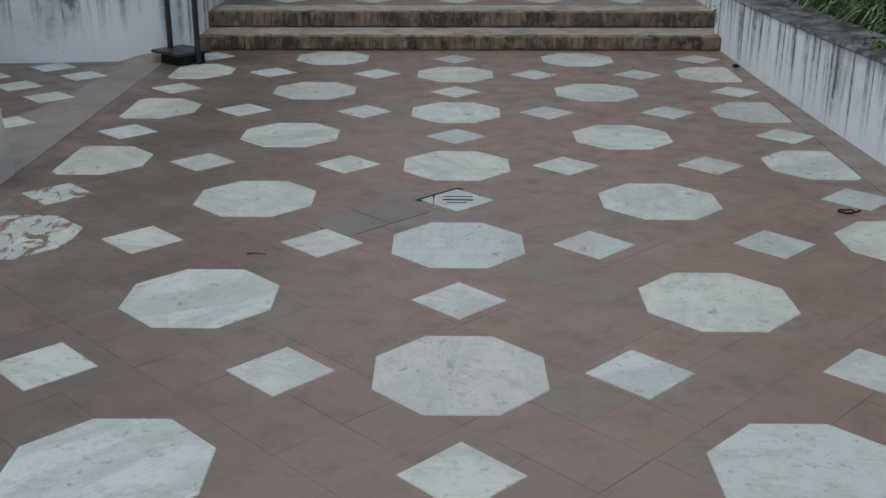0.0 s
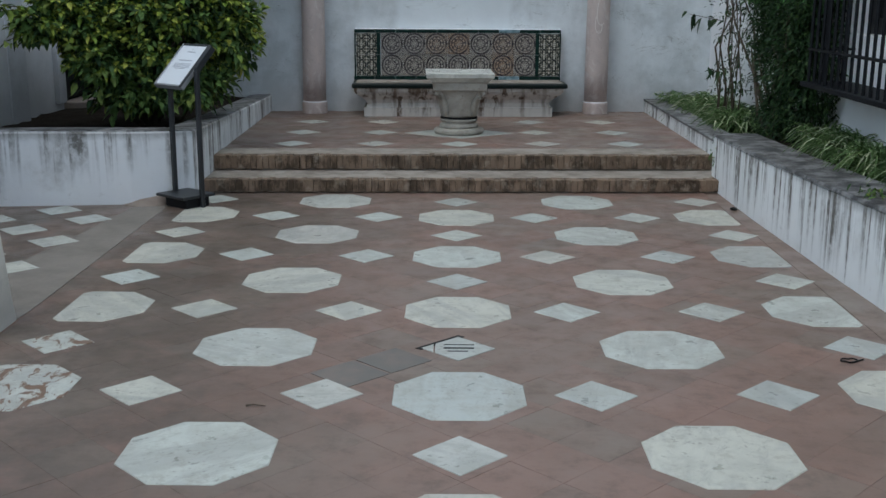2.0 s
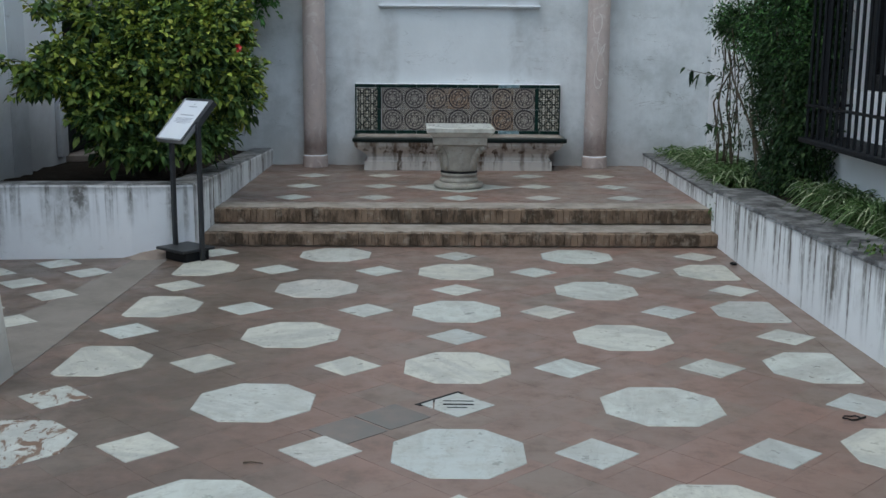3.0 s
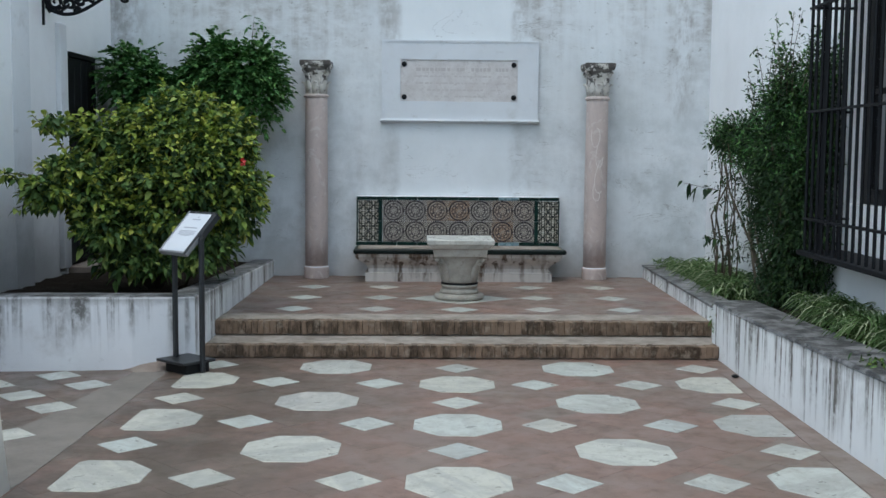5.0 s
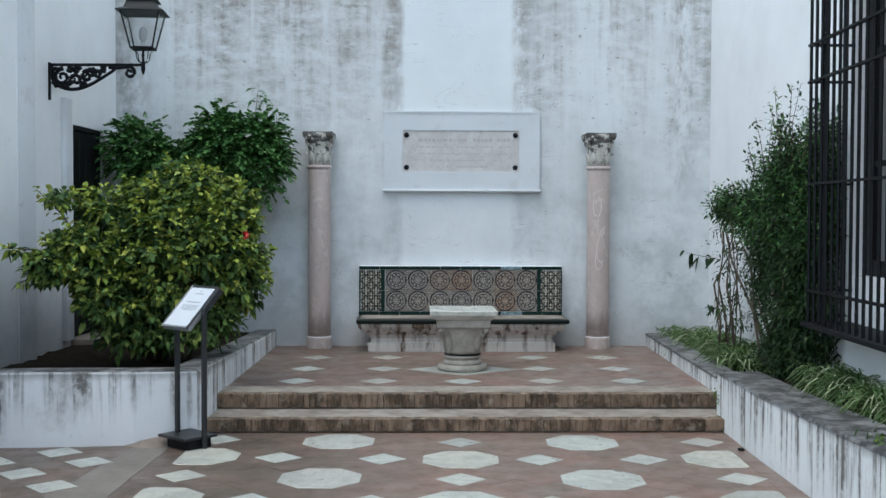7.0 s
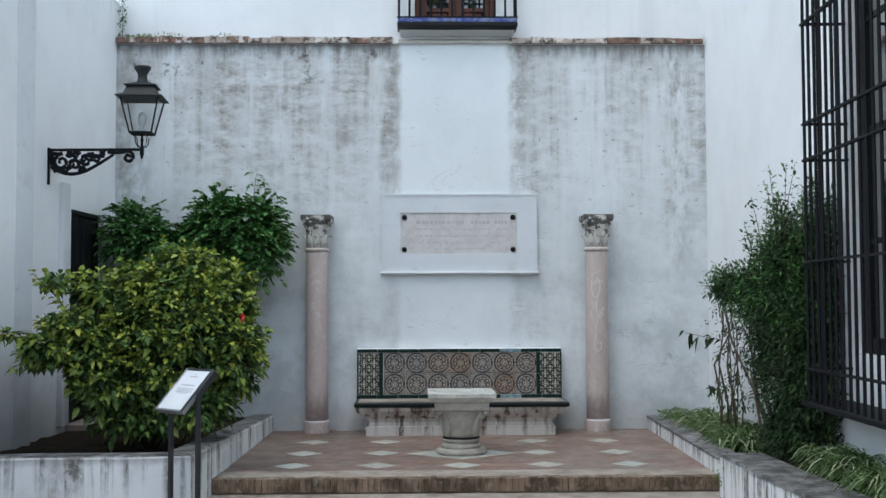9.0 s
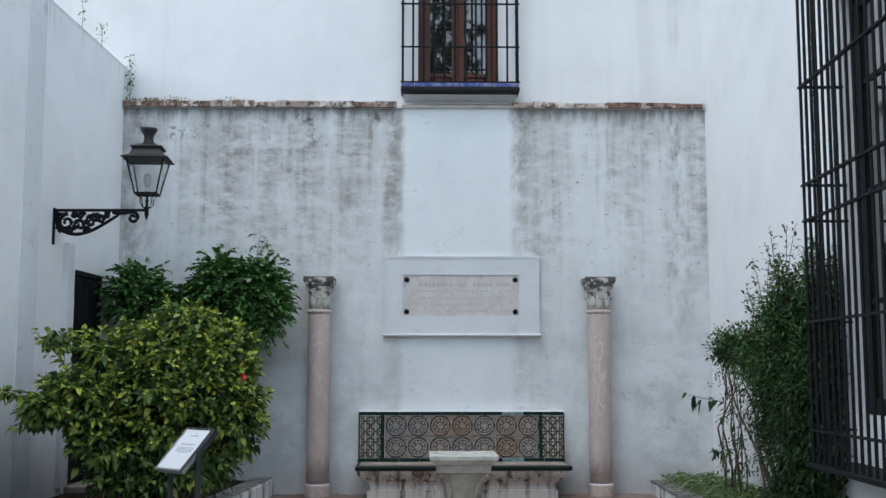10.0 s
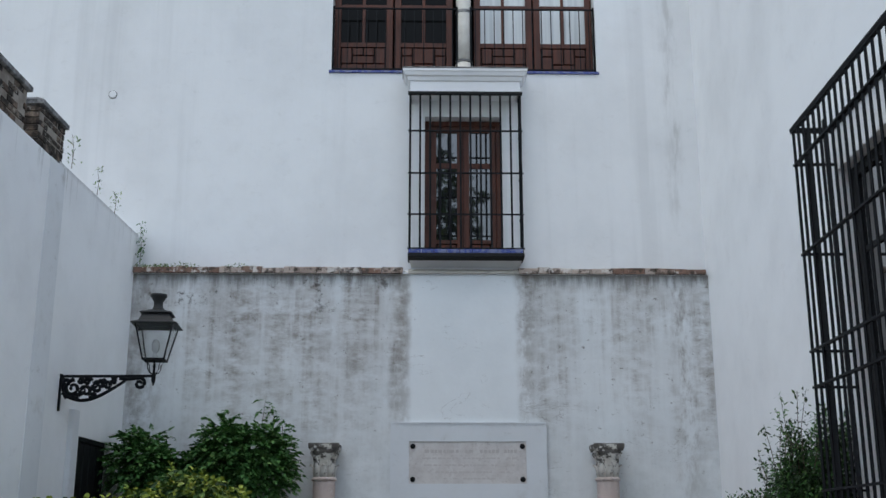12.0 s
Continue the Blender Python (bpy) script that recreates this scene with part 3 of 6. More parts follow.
# cement gutter along the edge of the inlaid field
m = Mat("gutter_cement", rough=0.85)
m.world_coord()
m.color(m.mix(m.ramp(m.noise(2.5, 7, 0.7), 0.35, 0.7), (0.215, 0.192, 0.168), (0.155, 0.137, 0.118))).bump(m.noise(30, 5, 0.6), 0.3, 0.006)
M_GUTTER = m
part("gutter_strip", prism(bmesh.new(), [(-2.455, 8.44), (-2.208, 8.60), (-2.215, 5.5), (-2.28, 4.9), (-2.28, -7.9), (-2.85, -7.9), (-2.85, 5.4), (-2.60, 7.0)], -0.02, 0.002), M_GUTTER.m, floor, "worn grey cement strip")
part("edge_course", prism(bmesh.new(), [(2.135, -7.9), (2.40, -7.9), (2.33, 5.5), (2.25, 9.0), (2.13, 9.0)], -0.02, 0.002), M_TILE.m, floor, "red clay edge course along the planter")
# two greyer repair tiles near the drain
for pts in (((0.02, 4.85), (-0.155, 4.675), (-0.33, 4.85), (-0.155, 5.025)), ((-0.165, 4.665), (-0.34, 4.49), (-0.515, 4.665), (-0.34, 4.84))):
    part("repair_tile", prism(bmesh.new(), [(x - 0.10, y - 0.06) for x, y in pts], -0.02, 0.0025), M_GREYTILE.m, floor, "grey-green repair tile")
# ---- marble drain in the floor ----
drain = thing("drain_cover", pose(X0, Y0 + 1.5 * CELL_Y, 0.0), "cracked white marble drain cover with three slots in the floor", "drain")
dr = [prism(bmesh.new(), p, -0.02, 0.004, 0.002) for p in ([(-0.11, -0.065), (0, -0.175), (0.175, 0), (0, 0.175), (-0.11, 0.066)], [(-0.118, -0.058), (-0.118, 0.058), (-0.176, 0)])]
part("cover", dr[0], M_MARBLE.m, drain)
part("broken_corner", dr[1], M_MARBLE.m, drain)
# slots are solid near-black strips; the shade inside is their colour
for k, y in enumerate((-0.045, 0.0, 0.05)):
    part("slot", boxes((-0.07 + 0.02 * (k == 0), 0.075 - 0.03 * (k == 0), y - 0.006 - 0.004 * (k == 1), y + 0.006 + 0.004 * (k == 1), -0.01, 0.0048)), M_DARK.m, drain, "near-black strip for the shade in an open slot")
# open joint drawn the same way, its shade as a near-black strip
part("gap", prism(bmesh.new(), [(-0.205, 0.0), (0, 0.205), (0.03, 0.18), (-0.175, -0.02)], -0.02, 0.0028), M_DARK.m, drain, "near-black strip for the shade in the open joint at the rim")

# ---- steps and terrace ----
V1, V2, H1 = -4.05, -3.55, 0.112
steps = thing("steps", BACK, "two low weathered steps of bricks on edge, moss-stained", "steps", kind="structure")
part("fill", boxes((-2.20, 2.30, V1 + 0.03, V2 + 0.3, -0.02, H1 - 0.012), (-2.20, 2.30, V2 + 0.03, V2 + 0.3, 0, TERRACE - 0.012)), M_TREAD.m, steps, "mortar core")
terrace = solid("terrace", boxes((-2.20, 2.36, V2 + 0.26, 0.02, -0.02, TERRACE - 0.006)), M_JOINT, BACK, "raised terrace base", "floor", "structure")
part("tread_slab", boxes((-2.19, 2.29, V1 + 0.10, V2 + 0.02, H1 - 0.02, H1 - 0.003), bevel=0.003), M_TREAD.m, steps, "worn grey tread")
part("tread_slab", boxes((-2.19, 2.29, V2 + 0.10, V2 + 0.43, TERRACE - 0.02, TERRACE + 0.002), bevel=0.003), M_TREAD.m, steps, "worn grey tread")
TERRACE_SQUARES = []
for v in (-1.10, -1.98, -2.80):
    for u in (-1.565, -0.79, 0.79, 1.57):
        TERRACE_SQUARES.append((u + 0.02 * (v + 2), v))
TERRACE_SQUARES.append((-0.02, -2.82))
for u, v in TERRACE_SQUARES:
    inlay("square", u, v, z=TERRACE - 0.0005, parent=terrace)
part("marble_lozenge", prism(bmesh.new(), [(0.565, -2.03), (0.01, -1.60), (-0.545, -2.03), (0.01, -2.44)], TERRACE - 0.02, TERRACE + 0.003, 0.003), M_MARBLE.m, terrace, "large white marble lozenge under the stone basin")

# ---- end wall with its ledge, upper wall and side walls ----
LEDGE = 4.85
end_wall = solid("wall_end", boxes((-4.4, 3.4, 0.0, 0.5, -0.1, LEDGE)), M_END.m, BACK, "tall limewashed end wall with grey-brown rain stains", "wall", "structure")
UW = (-1.68, 1.79, 7.60, 10.1)
MW = (-0.457, 0.536, 5.12, 6.97)
upper = bmesh.new()
wall_with_holes(upper, -9.0, 3.4, LEDGE - 0.3, 11.5, 0.10, 0.55, [UW, MW])
solid("wall_upper", upper, M_UPPER.m, BACK, "plain white upper facade wall", "wall", "structure")
# slab added behind the openings; its near-black colour is the room's shade
solid("room_behind", boxes((-9.0, 3.4, 1.6, 1.8, 4.5, 11.5)), M_DARK.m, BACK, "near-black backing in place of the unlit room behind the windows", "wall", "structure")
solid("floor_behind", boxes((-3.0, 3.0, 0.56, 1.6, 7.35, 7.58), (-3.0, 3.0, 0.56, 1.6, 10.2, 10.4), (-3.0, 3.0, 0.56, 1.6, 4.6, 4.8)), M_WOOD.m, BACK, "dark room floors behind the windows", "floor", "structure")
XL, XR = -4.02, 3.05
DOOR = (11.45, 12.36, 0.50, 2.745)
left = bmesh.new()
wall_with_holes(left, 10.25, 13.3, -0.1, 5.36, 0.0, 0.45, [DOOR])
ML = Matrix(((0, -1, 0, XL), (1, 0, 0, 0), (0, 0, 1, 0), (0, 0, 0, 1)))      # x -> world y, y -> world -x
solid("wall_left", left, M_LEFT.m, ML, "white limewashed side wall with grey runs under its top", "wall", "structure")
# stretch up to y 7.4 is unseen, added low so sky reaches across
solid("wall_left_near", boxes((7.4, 10.25, -0.06, 0.45, -0.1, 5.27), (-8.2, 7.4, -0.06, 0.45, -0.1, 2.4)), M_LEFT.m, ML, "white limewashed side wall, slightly proud, with an added unseen low stretch", "wall", "structure")
# faint buttress shading, laid on as a thin greyer slab
solid("wall_left_shade_band", boxes((9.84, 10.256, -0.066, 0.0, -0.1, 5.27)), M_STRIP_SHADED.m, ML, "upright band greyed for a buttress's shading on the side wall", "wall", "structure")
# pilaster greyed throughout for its shaded side
solid("wall_left_pilaster", boxes((11.10, 11.28, -0.055, 0.0, 0.5, 2.99), bevel=0.006), M_STRIP_SHADED.m, ML, "shallow white pilaster beside the door, greyed for its shaded side", "wall", "structure")
MR = Matrix(((0, 1, 0, XR), (1, 0, 0, 0), (0, 0, 1, 0), (0, 0, 0, 1)))       # x -> world y, y -> world +x
WIN_R = (5.2, 8.43, 1.35, 4.60)
right = bmesh.new()
wall_with_holes(right, 4.6, 13.6, -0.1, 9.0, 0.0, 0.45, [WIN_R])
solid("wall_right", right, M_SIDE.m, MR, "tall white limewashed side wall", "wall", "structure")
# unseen wall, added low to let sky light the opposite side
solid("wall_right_unseen", boxes((-8.2, 4.6, 0.0, 0.45, -0.1, 2.4)), M_SIDE.m, MR, "unseen low white side wall, added and kept low to admit sky light", "wall", "structure")
# side room's shade put into a near-black backing slab
solid("wall_right_room", boxes((4.5, 9.0, 1.2, 1.3, 0.5, 5.2)), M_DARK.m, MR, "near-black backing in place of the unlit room behind the bars", "wall", "structure")
# unseen wall, added close and tall to keep frontal sky off the floor
solid("shade_wall_behind", boxes((-4.5, 3.5, -3.3, -2.9, -0.1, 7.2)), M_SIDE.m, Matrix(), "unseen plain white wall, added to close the patio and shade the floor", "wall", "structure")

# ---- planters ----
def planter_wall(name, pts, z_of, label):
    """A low wall over a strip outline (front line, back line) with a height for each station."""
    bm = bmesh.new()
    rings = []
    for (fx, fy), (bx, by), z in pts:
        rings.append([(fx, fy, -0.02), (bx, by, -0.02), (bx, by, z), (fx + 0.012 * (bx > fx) - 0.012 * (bx < fx), fy, z), (fx, fy, z - 0.014)])
    loft(bm, rings)
    return solid(name, bm, M_PLANTER.m, Matrix(), label, "planter wall", "structure")


planter_wall("planter_wall_right", [((2.245, 9.33), (2.60, 9.33), 0.455), ((2.25, 8.0), (2.61, 8.0), 0.475), ((2.29, 6.5), (2.65, 6.5), 0.505), ((2.33, 5.4), (2.69, 5.4), 0.53), ((2.45, -8.1), (2.81, -8.1), 0.60)], None, "low white planter wall streaked with dark rain runs")
planter_wall("planter_wall_right_terrace", [((2.30, 13.2), (2.52, 13.2), 0.375), ((2.30, 9.34), (2.52, 9.34), 0.385)], None, "low white planter wall beside the terrace, streaked")
bm = bmesh.new()
loft(bm, [[(2.235, 9.35, 0.452), (2.61, 9.35, 0.452), (2.61, 9.35, 0.472), (2.245, 9.35, 0.472)], [(2.24, 8.0, 0.472), (2.62, 8.0, 0.472), (2.62, 8.0, 0.494), (2.25, 8.0, 0.494)],
          [(2.28, 6.5, 0.502), (2.66, 6.5, 0.502), (2.66, 6.5, 0.523), (2.29, 6.5, 0.523)], [(2.32, 5.4, 0.527), (2.70, 5.4, 0.527), (2.70, 5.4, 0.549), (2.33, 5.4, 0.549)],
          [(2.44, -8.1, 0.597), (2.82, -8.1, 0.597), (2.82, -8.1, 0.62), (2.45, -8.1, 0.62)]])
solid("planter_coping", bm, M_COPING.m, Matrix(), "dark damp stone coping on the planter wall", "coping", "structure")
solid("planter_coping_terrace", boxes((2.29, 2.54, 9.36, 13.2, 0.372, 0.394), bevel=0.004), M_COPING.m, Matrix(), "dark damp stone coping on the terrace planter", "coping", "structure")
bm = bmesh.new()
grid = [[bm.verts.new((2.5 + 0.56 * i / 5, -8 + 21.1 * j / 80, (0.33 if j > 66 else 0.43) + 0.05 * noise.noise((i * 0.7, j * 0.5, 3)))) for i in range(6)] for j in range(81)]
for j in range(80):
    for i in range(5):
        bm.faces.new((grid[j][i], grid[j][i + 1], grid[j + 1][i + 1], grid[j + 1][i]))
solid("soil_right", bm, M_SOIL.m, Matrix(), "dark soil of the planter bed", "soil", "structure", smooth=True)
# left planter: front wall with a slight bend, and the side wall along the terrace
def wall_strip(name, rows, material, label, category):
    """A low wall or slab along rows of front x y, back x y, bottom and top heights, its front top edge rounded."""
    bm = bmesh.new()
    rings = []
    for fx, fy, bx, by, lo, hi in rows:
        d = Vector((bx - fx, by - fy)).normalized() * 0.012
        rings.append([(fx, fy, lo), (bx, by, lo), (bx, by, hi - 0.008), (fx + d.x, fy + d.y, hi), (fx, fy, hi - min(0.014, (hi - lo) * 0.4))])
    loft(bm, rings)
    return solid(name, bm, material, Matrix(), label, category, "structure")


wall_strip("planter_wall_left", [(-4.0, 8.25, -4.0, 8.50, -0.02, 0.577), (-3.2, 8.335, -3.22, 8.585, -0.02, 0.582), (-2.50, 8.43, -2.56, 8.675, -0.02, 0.572), (-2.20, 8.555, -2.31, 8.78, -0.02, 0.562), (-2.06, 8.66, -2.30, 8.83, -0.02, 0.552)], M_PLANTER_LEFT.m, "low white planter wall with grey drip stains", "planter wall")
wall_strip("planter_wall_left_terrace", [(-2.06, 8.662, -2.30, 8.832, -0.02, 0.550), (-2.075, 10.0, -2.31, 10.0, -0.02, 0.512), (-2.10, 11.5, -2.33, 11.5, -0.02, 0.470), (-2.13, 12.98, -2.36, 12.98, -0.02, 0.428)], M_PLANTER.m, "white planter wall sloping beside the terrace, streaked", "planter wall")
wall_strip("planter_coping_left", [(-4.0, 8.262, -4.0, 8.52, 0.571, 0.585), (-3.2, 8.347, -3.22, 8.605, 0.576, 0.590), (-2.50, 8.442, -2.56, 8.70, 0.566, 0.580), (-2.20, 8.567, -2.32, 8.80, 0.556, 0.570), (-2.07, 8.668, -2.31, 8.838, 0.546, 0.561)], M_COPING.m, "dark damp coping on the planter wall", "coping")
wall_strip("planter_coping_left_terrace", [(-2.068, 8.67, -2.31, 8.840, 0.544, 0.559), (-2.083, 10.0, -2.32, 10.0, 0.506, 0.520), (-2.108, 11.5, -2.34, 11.5, 0.464, 0.478), (-2.138, 12.97, -2.37, 12.97, 0.422, 0.437)], M_COPING.m, "dark damp coping on the planter wall beside the terrace", "coping")
bm = bmesh.new()
loft(bm, [[(x, y + 0.02, -0.02), (x, y + 0.02, h), (x, y - d, 0.003), (x, y - d, -0.02)] for x, y, d, h in ((-2.56, 8.42, 0.03, 0.008), (-2.44, 8.455, 0.13, 0.045), (-2.30, 8.51, 0.16, 0.065), (-2.08, 8.645, 0.16, 0.060))])
solid("cement_fillet", bm, M_CEMENT.m, Matrix(), "rough cement fillet at the foot of the planter wall", "fillet", "structure")
bm = bmesh.new()
grid = [[bm.verts.new((-4.0 + 1.72 * i / 14, 8.62 + 4.33 * j / 30, 0.46 - 0.05 * j / 30 + 0.05 * noise.noise((i * 0.6, j * 0.6, 9)))) for i in range(15)] for j in range(31)]
for j in range(30):
    for i in range(14):
        bm.faces.new((grid[j][i], grid[j][i + 1], grid[j + 1][i + 1], grid[j + 1][i]))
solid("soil_left", bm, M_SOIL.m, Matrix(), "dark soil of the planter bed", "soil", "structure", smooth=True)
# rounded end of a low wall at the left of the field
bm = bmesh.new()
for_ring = lambda g, z: [(-2.335 + (0.10 - g) * math.cos(a), 5.36 + (0.10 - g) * math.sin(a), z) for a in [k * math.pi / 12 for k in range(7)]] + [(-3.9, 5.46 - g, z), (-3.9, 5.02, z), (-2.235 - g, 5.02, z)]
loft(bm, [for_ring(g, z) for g, z in ((-0.012, -0.02), (0.0, 0.05), (0.022, 0.30), (0.036, 0.475), (0.045, 0.50), (0.075, 0.512))])
solid("low_wall_end", bm, M_PIER.m, Matrix(), "end of a low whitewashed wall, dirty at its foot", "low wall", "structure", smooth=False)
# ---- columns ----


def capital_parts(col):
    z0 = 2.14
    n = 32
    rings = []
    for t, r, q in ((0.0, 0.118, 0), (0.10, 0.122, 0), (0.45, 0.132, 0.05), (0.75, 0.150, 0.3), (0.92, 0.168, 0.6), (1.0, 0.172, 0.7)):
        ring = []
        for i in range(n):
            a = 2 * math.pi * i / n
            sq = 1 / max(abs(math.cos(a)), abs(math.sin(a)))
            rr = r * (1 + q * (min(sq, 1.32) - 1))
            ring.append((rr * math.cos(a), rr * math.sin(a), 0.31 * t))
        rings.append(ring)
    at = pose(0, 0, z0) @ Matrix.Diagonal((0.91, 0.91, 1.0, 1.0))
    bell = part("capital", loft(bmesh.new(), rings), M_CAPITAL.m, col, "pale carved bell with black crust", True, at)
    # leaves: two tiers that curl outward
    for tier, (h, w, count, turn) in enumerate(((0.15, 0.075, 4, 0.0), (0.26, 0.085, 4, math.pi / 4))):
        bm = bmesh.new()
        prof = [(0.121, 0.005, 1.0), (0.130, h * 0.45, 1.15), (0.143, h * 0.8, 0.95), (0.172, h, 0.6), (0.176, h * 0.90, 0.35)]
        outer = []
        for r, z, k in prof:
            outer.append([(r + 0.012, -w * k / 2, z), (r + 0.016, 0, z), (r + 0.012, w * k / 2, z), (r - 0.012, w * k / 2, z), (r - 0.012, -w * k / 2, z)])
        loft(bm, outer)
        leaf = mesh_of(bm, "acanthus_leaf", M_CAPITAL.m, True)
        for i in range(count):
            part("acanthus_leaf", leaf, None, bell, at=pose(0, 0, 0, 0, 0, math.degrees(turn) + 90 * i))
    for i in range(4):
        bm = bmesh.new()
        pts = []
        for k in range(22):
            a = k / 21 * 3.6 * math.pi
            r = 0.036 * (1 - k / 24)
            pts.append((0.185 + r * math.cos(a) * 0.75 + 0.012, 0, 0.262 + r * math.sin(a)))
        tube(bm, pts, 0.013, 0.007, 6)
        part("volute", bm, M_CAPITAL.m, bell, smooth=True, at=pose(0, 0, 0, 0, 0, 45 + 90 * i))
    bm = bmesh.new()
    loft(bm, [[(x * (0.180 + g), y * (0.180 + g), z) for x, y in ((-1, -1), (0, -0.88), (1, -1), (0.88, 0), (1, 1), (0, 0.88), (-1, 1), (-0.88, 0))] for z, g in ((0.305, 0.0), (0.325, 0.006), (0.335, 0.014), (0.375, 0.017), (0.388, 0.010))])
    part("abacus", bm, M_CAPITAL.m, bell, "blackened square abacus")


def whole_column(u, label):
    col = thing("column", BACK @ pose(u, -0.2, TERRACE), label, "column", "columns at the end wall")
    part("base_drum", lathe(bmesh.new(), [(0.144, 0.0), (0.146, 0.01), (0.145, 0.120), (0.140, 0.130)], 40), M_SHAFT.m, col)
    part("collar", lathe(bmesh.new(), [(0.138, 0.128), (0.1415, 0.131), (0.1415, 0.137), (0.136, 0.141)], 40), M_WHITE.m, col, "pale mortar joint")
    part("shaft", lathe(bmesh.new(), [(0.132, 0.142), (0.133, 0.5), (0.132, 1.2), (0.128, 2.05), (0.127, 2.10)], 40), M_SHAFT.m, col, "worn pinkish marble shaft", True)
    part("astragal", lathe(bmesh.new(), [(0.128, 2.10), (0.142, 2.108), (0.146, 2.122), (0.142, 2.136), (0.128, 2.145)], 40), M_SHAFT.m, col, smooth=True)
    capital_parts(col)
    return col


whole_column(-1.604, "pinkish marble column with a black-crusted carved capital beside the bench")
scratched = whole_column(1.680, "pinkish marble column with pale scratches and a crusted carved capital")
M_SCRATCH = Mat("pale_scratch", (0.66, 0.61, 0.58), 0.9)
for a0, z0, da, dz, turn in ((-0.25, 1.62, 0.38, 0.16, 0.2), (0.10, 1.38, 0.30, 0.12, 1.2), (0.15, 1.15, 0.42, 0.15, 2.6), (-0.10, 0.95, 0.30, 0.10, 0.6)):
    bm = bmesh.new()
    pts = []
    for k in range(20):
        s = turn + k / 19 * 5.0
        a = -math.pi / 2 + a0 + da * math.sin(s)
        pts.append((0.1318 * math.cos(a), 0.1318 * math.sin(a), z0 + dz * math.cos(s * 0.9) + 0.008 * k))
    tube(bm, pts, 0.0055, 0.0040, 5)
    part("scratch", bm, M_SCRATCH.m, scratched, "pale scrawled scratch")

# ---- tiled bench ----
bench = thing("bench", BACK @ pose(0.06, 0, TERRACE), "plastered bench with green-edged seat and patterned tile back", "bench")
bm = bmesh.new()
rings = []
for z, g in ((0.0, 0.0), (0.100, 0.0), (0.108, -0.030), (0.15, -0.036), (0.19, -0.012), (0.225, 0.035), (0.26, 0.085), (0.29, 0.108), (0.325, 0.112)):
    rings.append(rect_ring(-1.075 - g, 1.07 + g, -0.575 - g * 0.8, -0.005, z))
part("plinth", loft(bm, rings), M_BENCH_STONE.m, bench, "dirty plaster support with dark drip stains")
part("seat", boxes((-1.205, 1.225, -0.675, -0.03, 0.325, 0.378), bevel=0.012), Mat("blackish_green_glaze", (0.0035, 0.009, 0.008), 0.35, 0.0, 0.2).m, bench, "dark green glazed seat edge")
part("seat_top", boxes((-1.165, 1.185, -0.56, -0.135, 0.372, 0.383), bevel=0.003), M_TREAD.m, bench, "worn brown seat tiles")
bm = bmesh.new()
loft(bm, [rect_ring(-1.205, 1.215, -0.135, -0.004, 0.378), rect_ring(-1.195, 1.205, -0.115, -0.004, 0.955), rect_ring(-1.19, 1.20, -0.108, -0.004, 0.966)])
back = part("backrest", bm, M_WHITE.m, bench, "white plaster backing")


def medallion_tile():
    """Interlaced rings round a rosette, in brown-black on cream."""
    m = Mat("medallion_glaze", rough=0.5, spec=0.2)
    x, y, z = m.xyz()
    r = m.math("SQRT", m.math("ADD", m.math("MULTIPLY", x, x), m.math("MULTIPLY", z, z)))
    ang = m.math("ARCTAN2", z, x)
    t = m.random()
    cream = m.mix(t, (0.36, 0.33, 0.28), (0.29, 0.27, 0.245))
    cream = m.mix(m.ramp(m.math("FRACT", m.math("MULTIPLY", t, 9.7)), 0.80, 0.95, 0.0, 0.65), cream, (0.33, 0.20, 0.11))
    cream = m.mix(m.ramp(m.noise(20, 6, 0.7), 0.45, 0.7), cream, (0.42, 0.40, 0.36))
    ink = m.mix(m.noise(9, 4, 0.6), (0.020, 0.014, 0.013), (0.030, 0.026, 0.036))
    band = lambda a, b, e=0.0022: m.math("MULTIPLY", m.ramp(r, a - e, a + e), m.math("SUBTRACT", 1.0, m.ramp(r, b - e, b + e)))
    ring = m.math("MAXIMUM", band(0.103, 0.121), m.math("MAXIMUM", band(0.076, 0.087), band(0.043, 0.057)))
    spoke = m.ramp(m.math("SINE", m.math("MULTIPLY", ang, 9.0)), -0.2, 0.3)
    petals = m.math("MULTIPLY", spoke, m.math("MAXIMUM", band(0.060, 0.074), m.math("MAXIMUM", band(0.018, 0.040), band(-0.1, 0.010))))
    curl = m.math("MULTIPLY", m.ramp(m.math("SINE", m.math("ADD", m.math("MULTIPLY", ang, 20.0), m.math("MULTIPLY", r, 700.0))), 0.2, 0.6), band(0.088, 0.102))
    out = m.math("MULTIPLY", m.ramp(r, 0.119, 0.122), m.ramp(m.math("SINE", m.math("MULTIPLY", m.math("SUBTRACT", m.math("ABSOLUTE", x), m.math("ABSOLUTE", z)), 230.0)), -0.1, 0.4))
    f = m.math("MAXIMUM", m.math("MAXIMUM", ring, petals), m.math("MAXIMUM", curl, out))
    worn = m.ramp(m.noise(26, 5, 0.7), 0.36, 0.5, 0.55, 1.0)
    m.color(m.mix(m.math("MULTIPLY", f, worn), cream, ink))
    return m.bump(f, 0.2, 0.002)


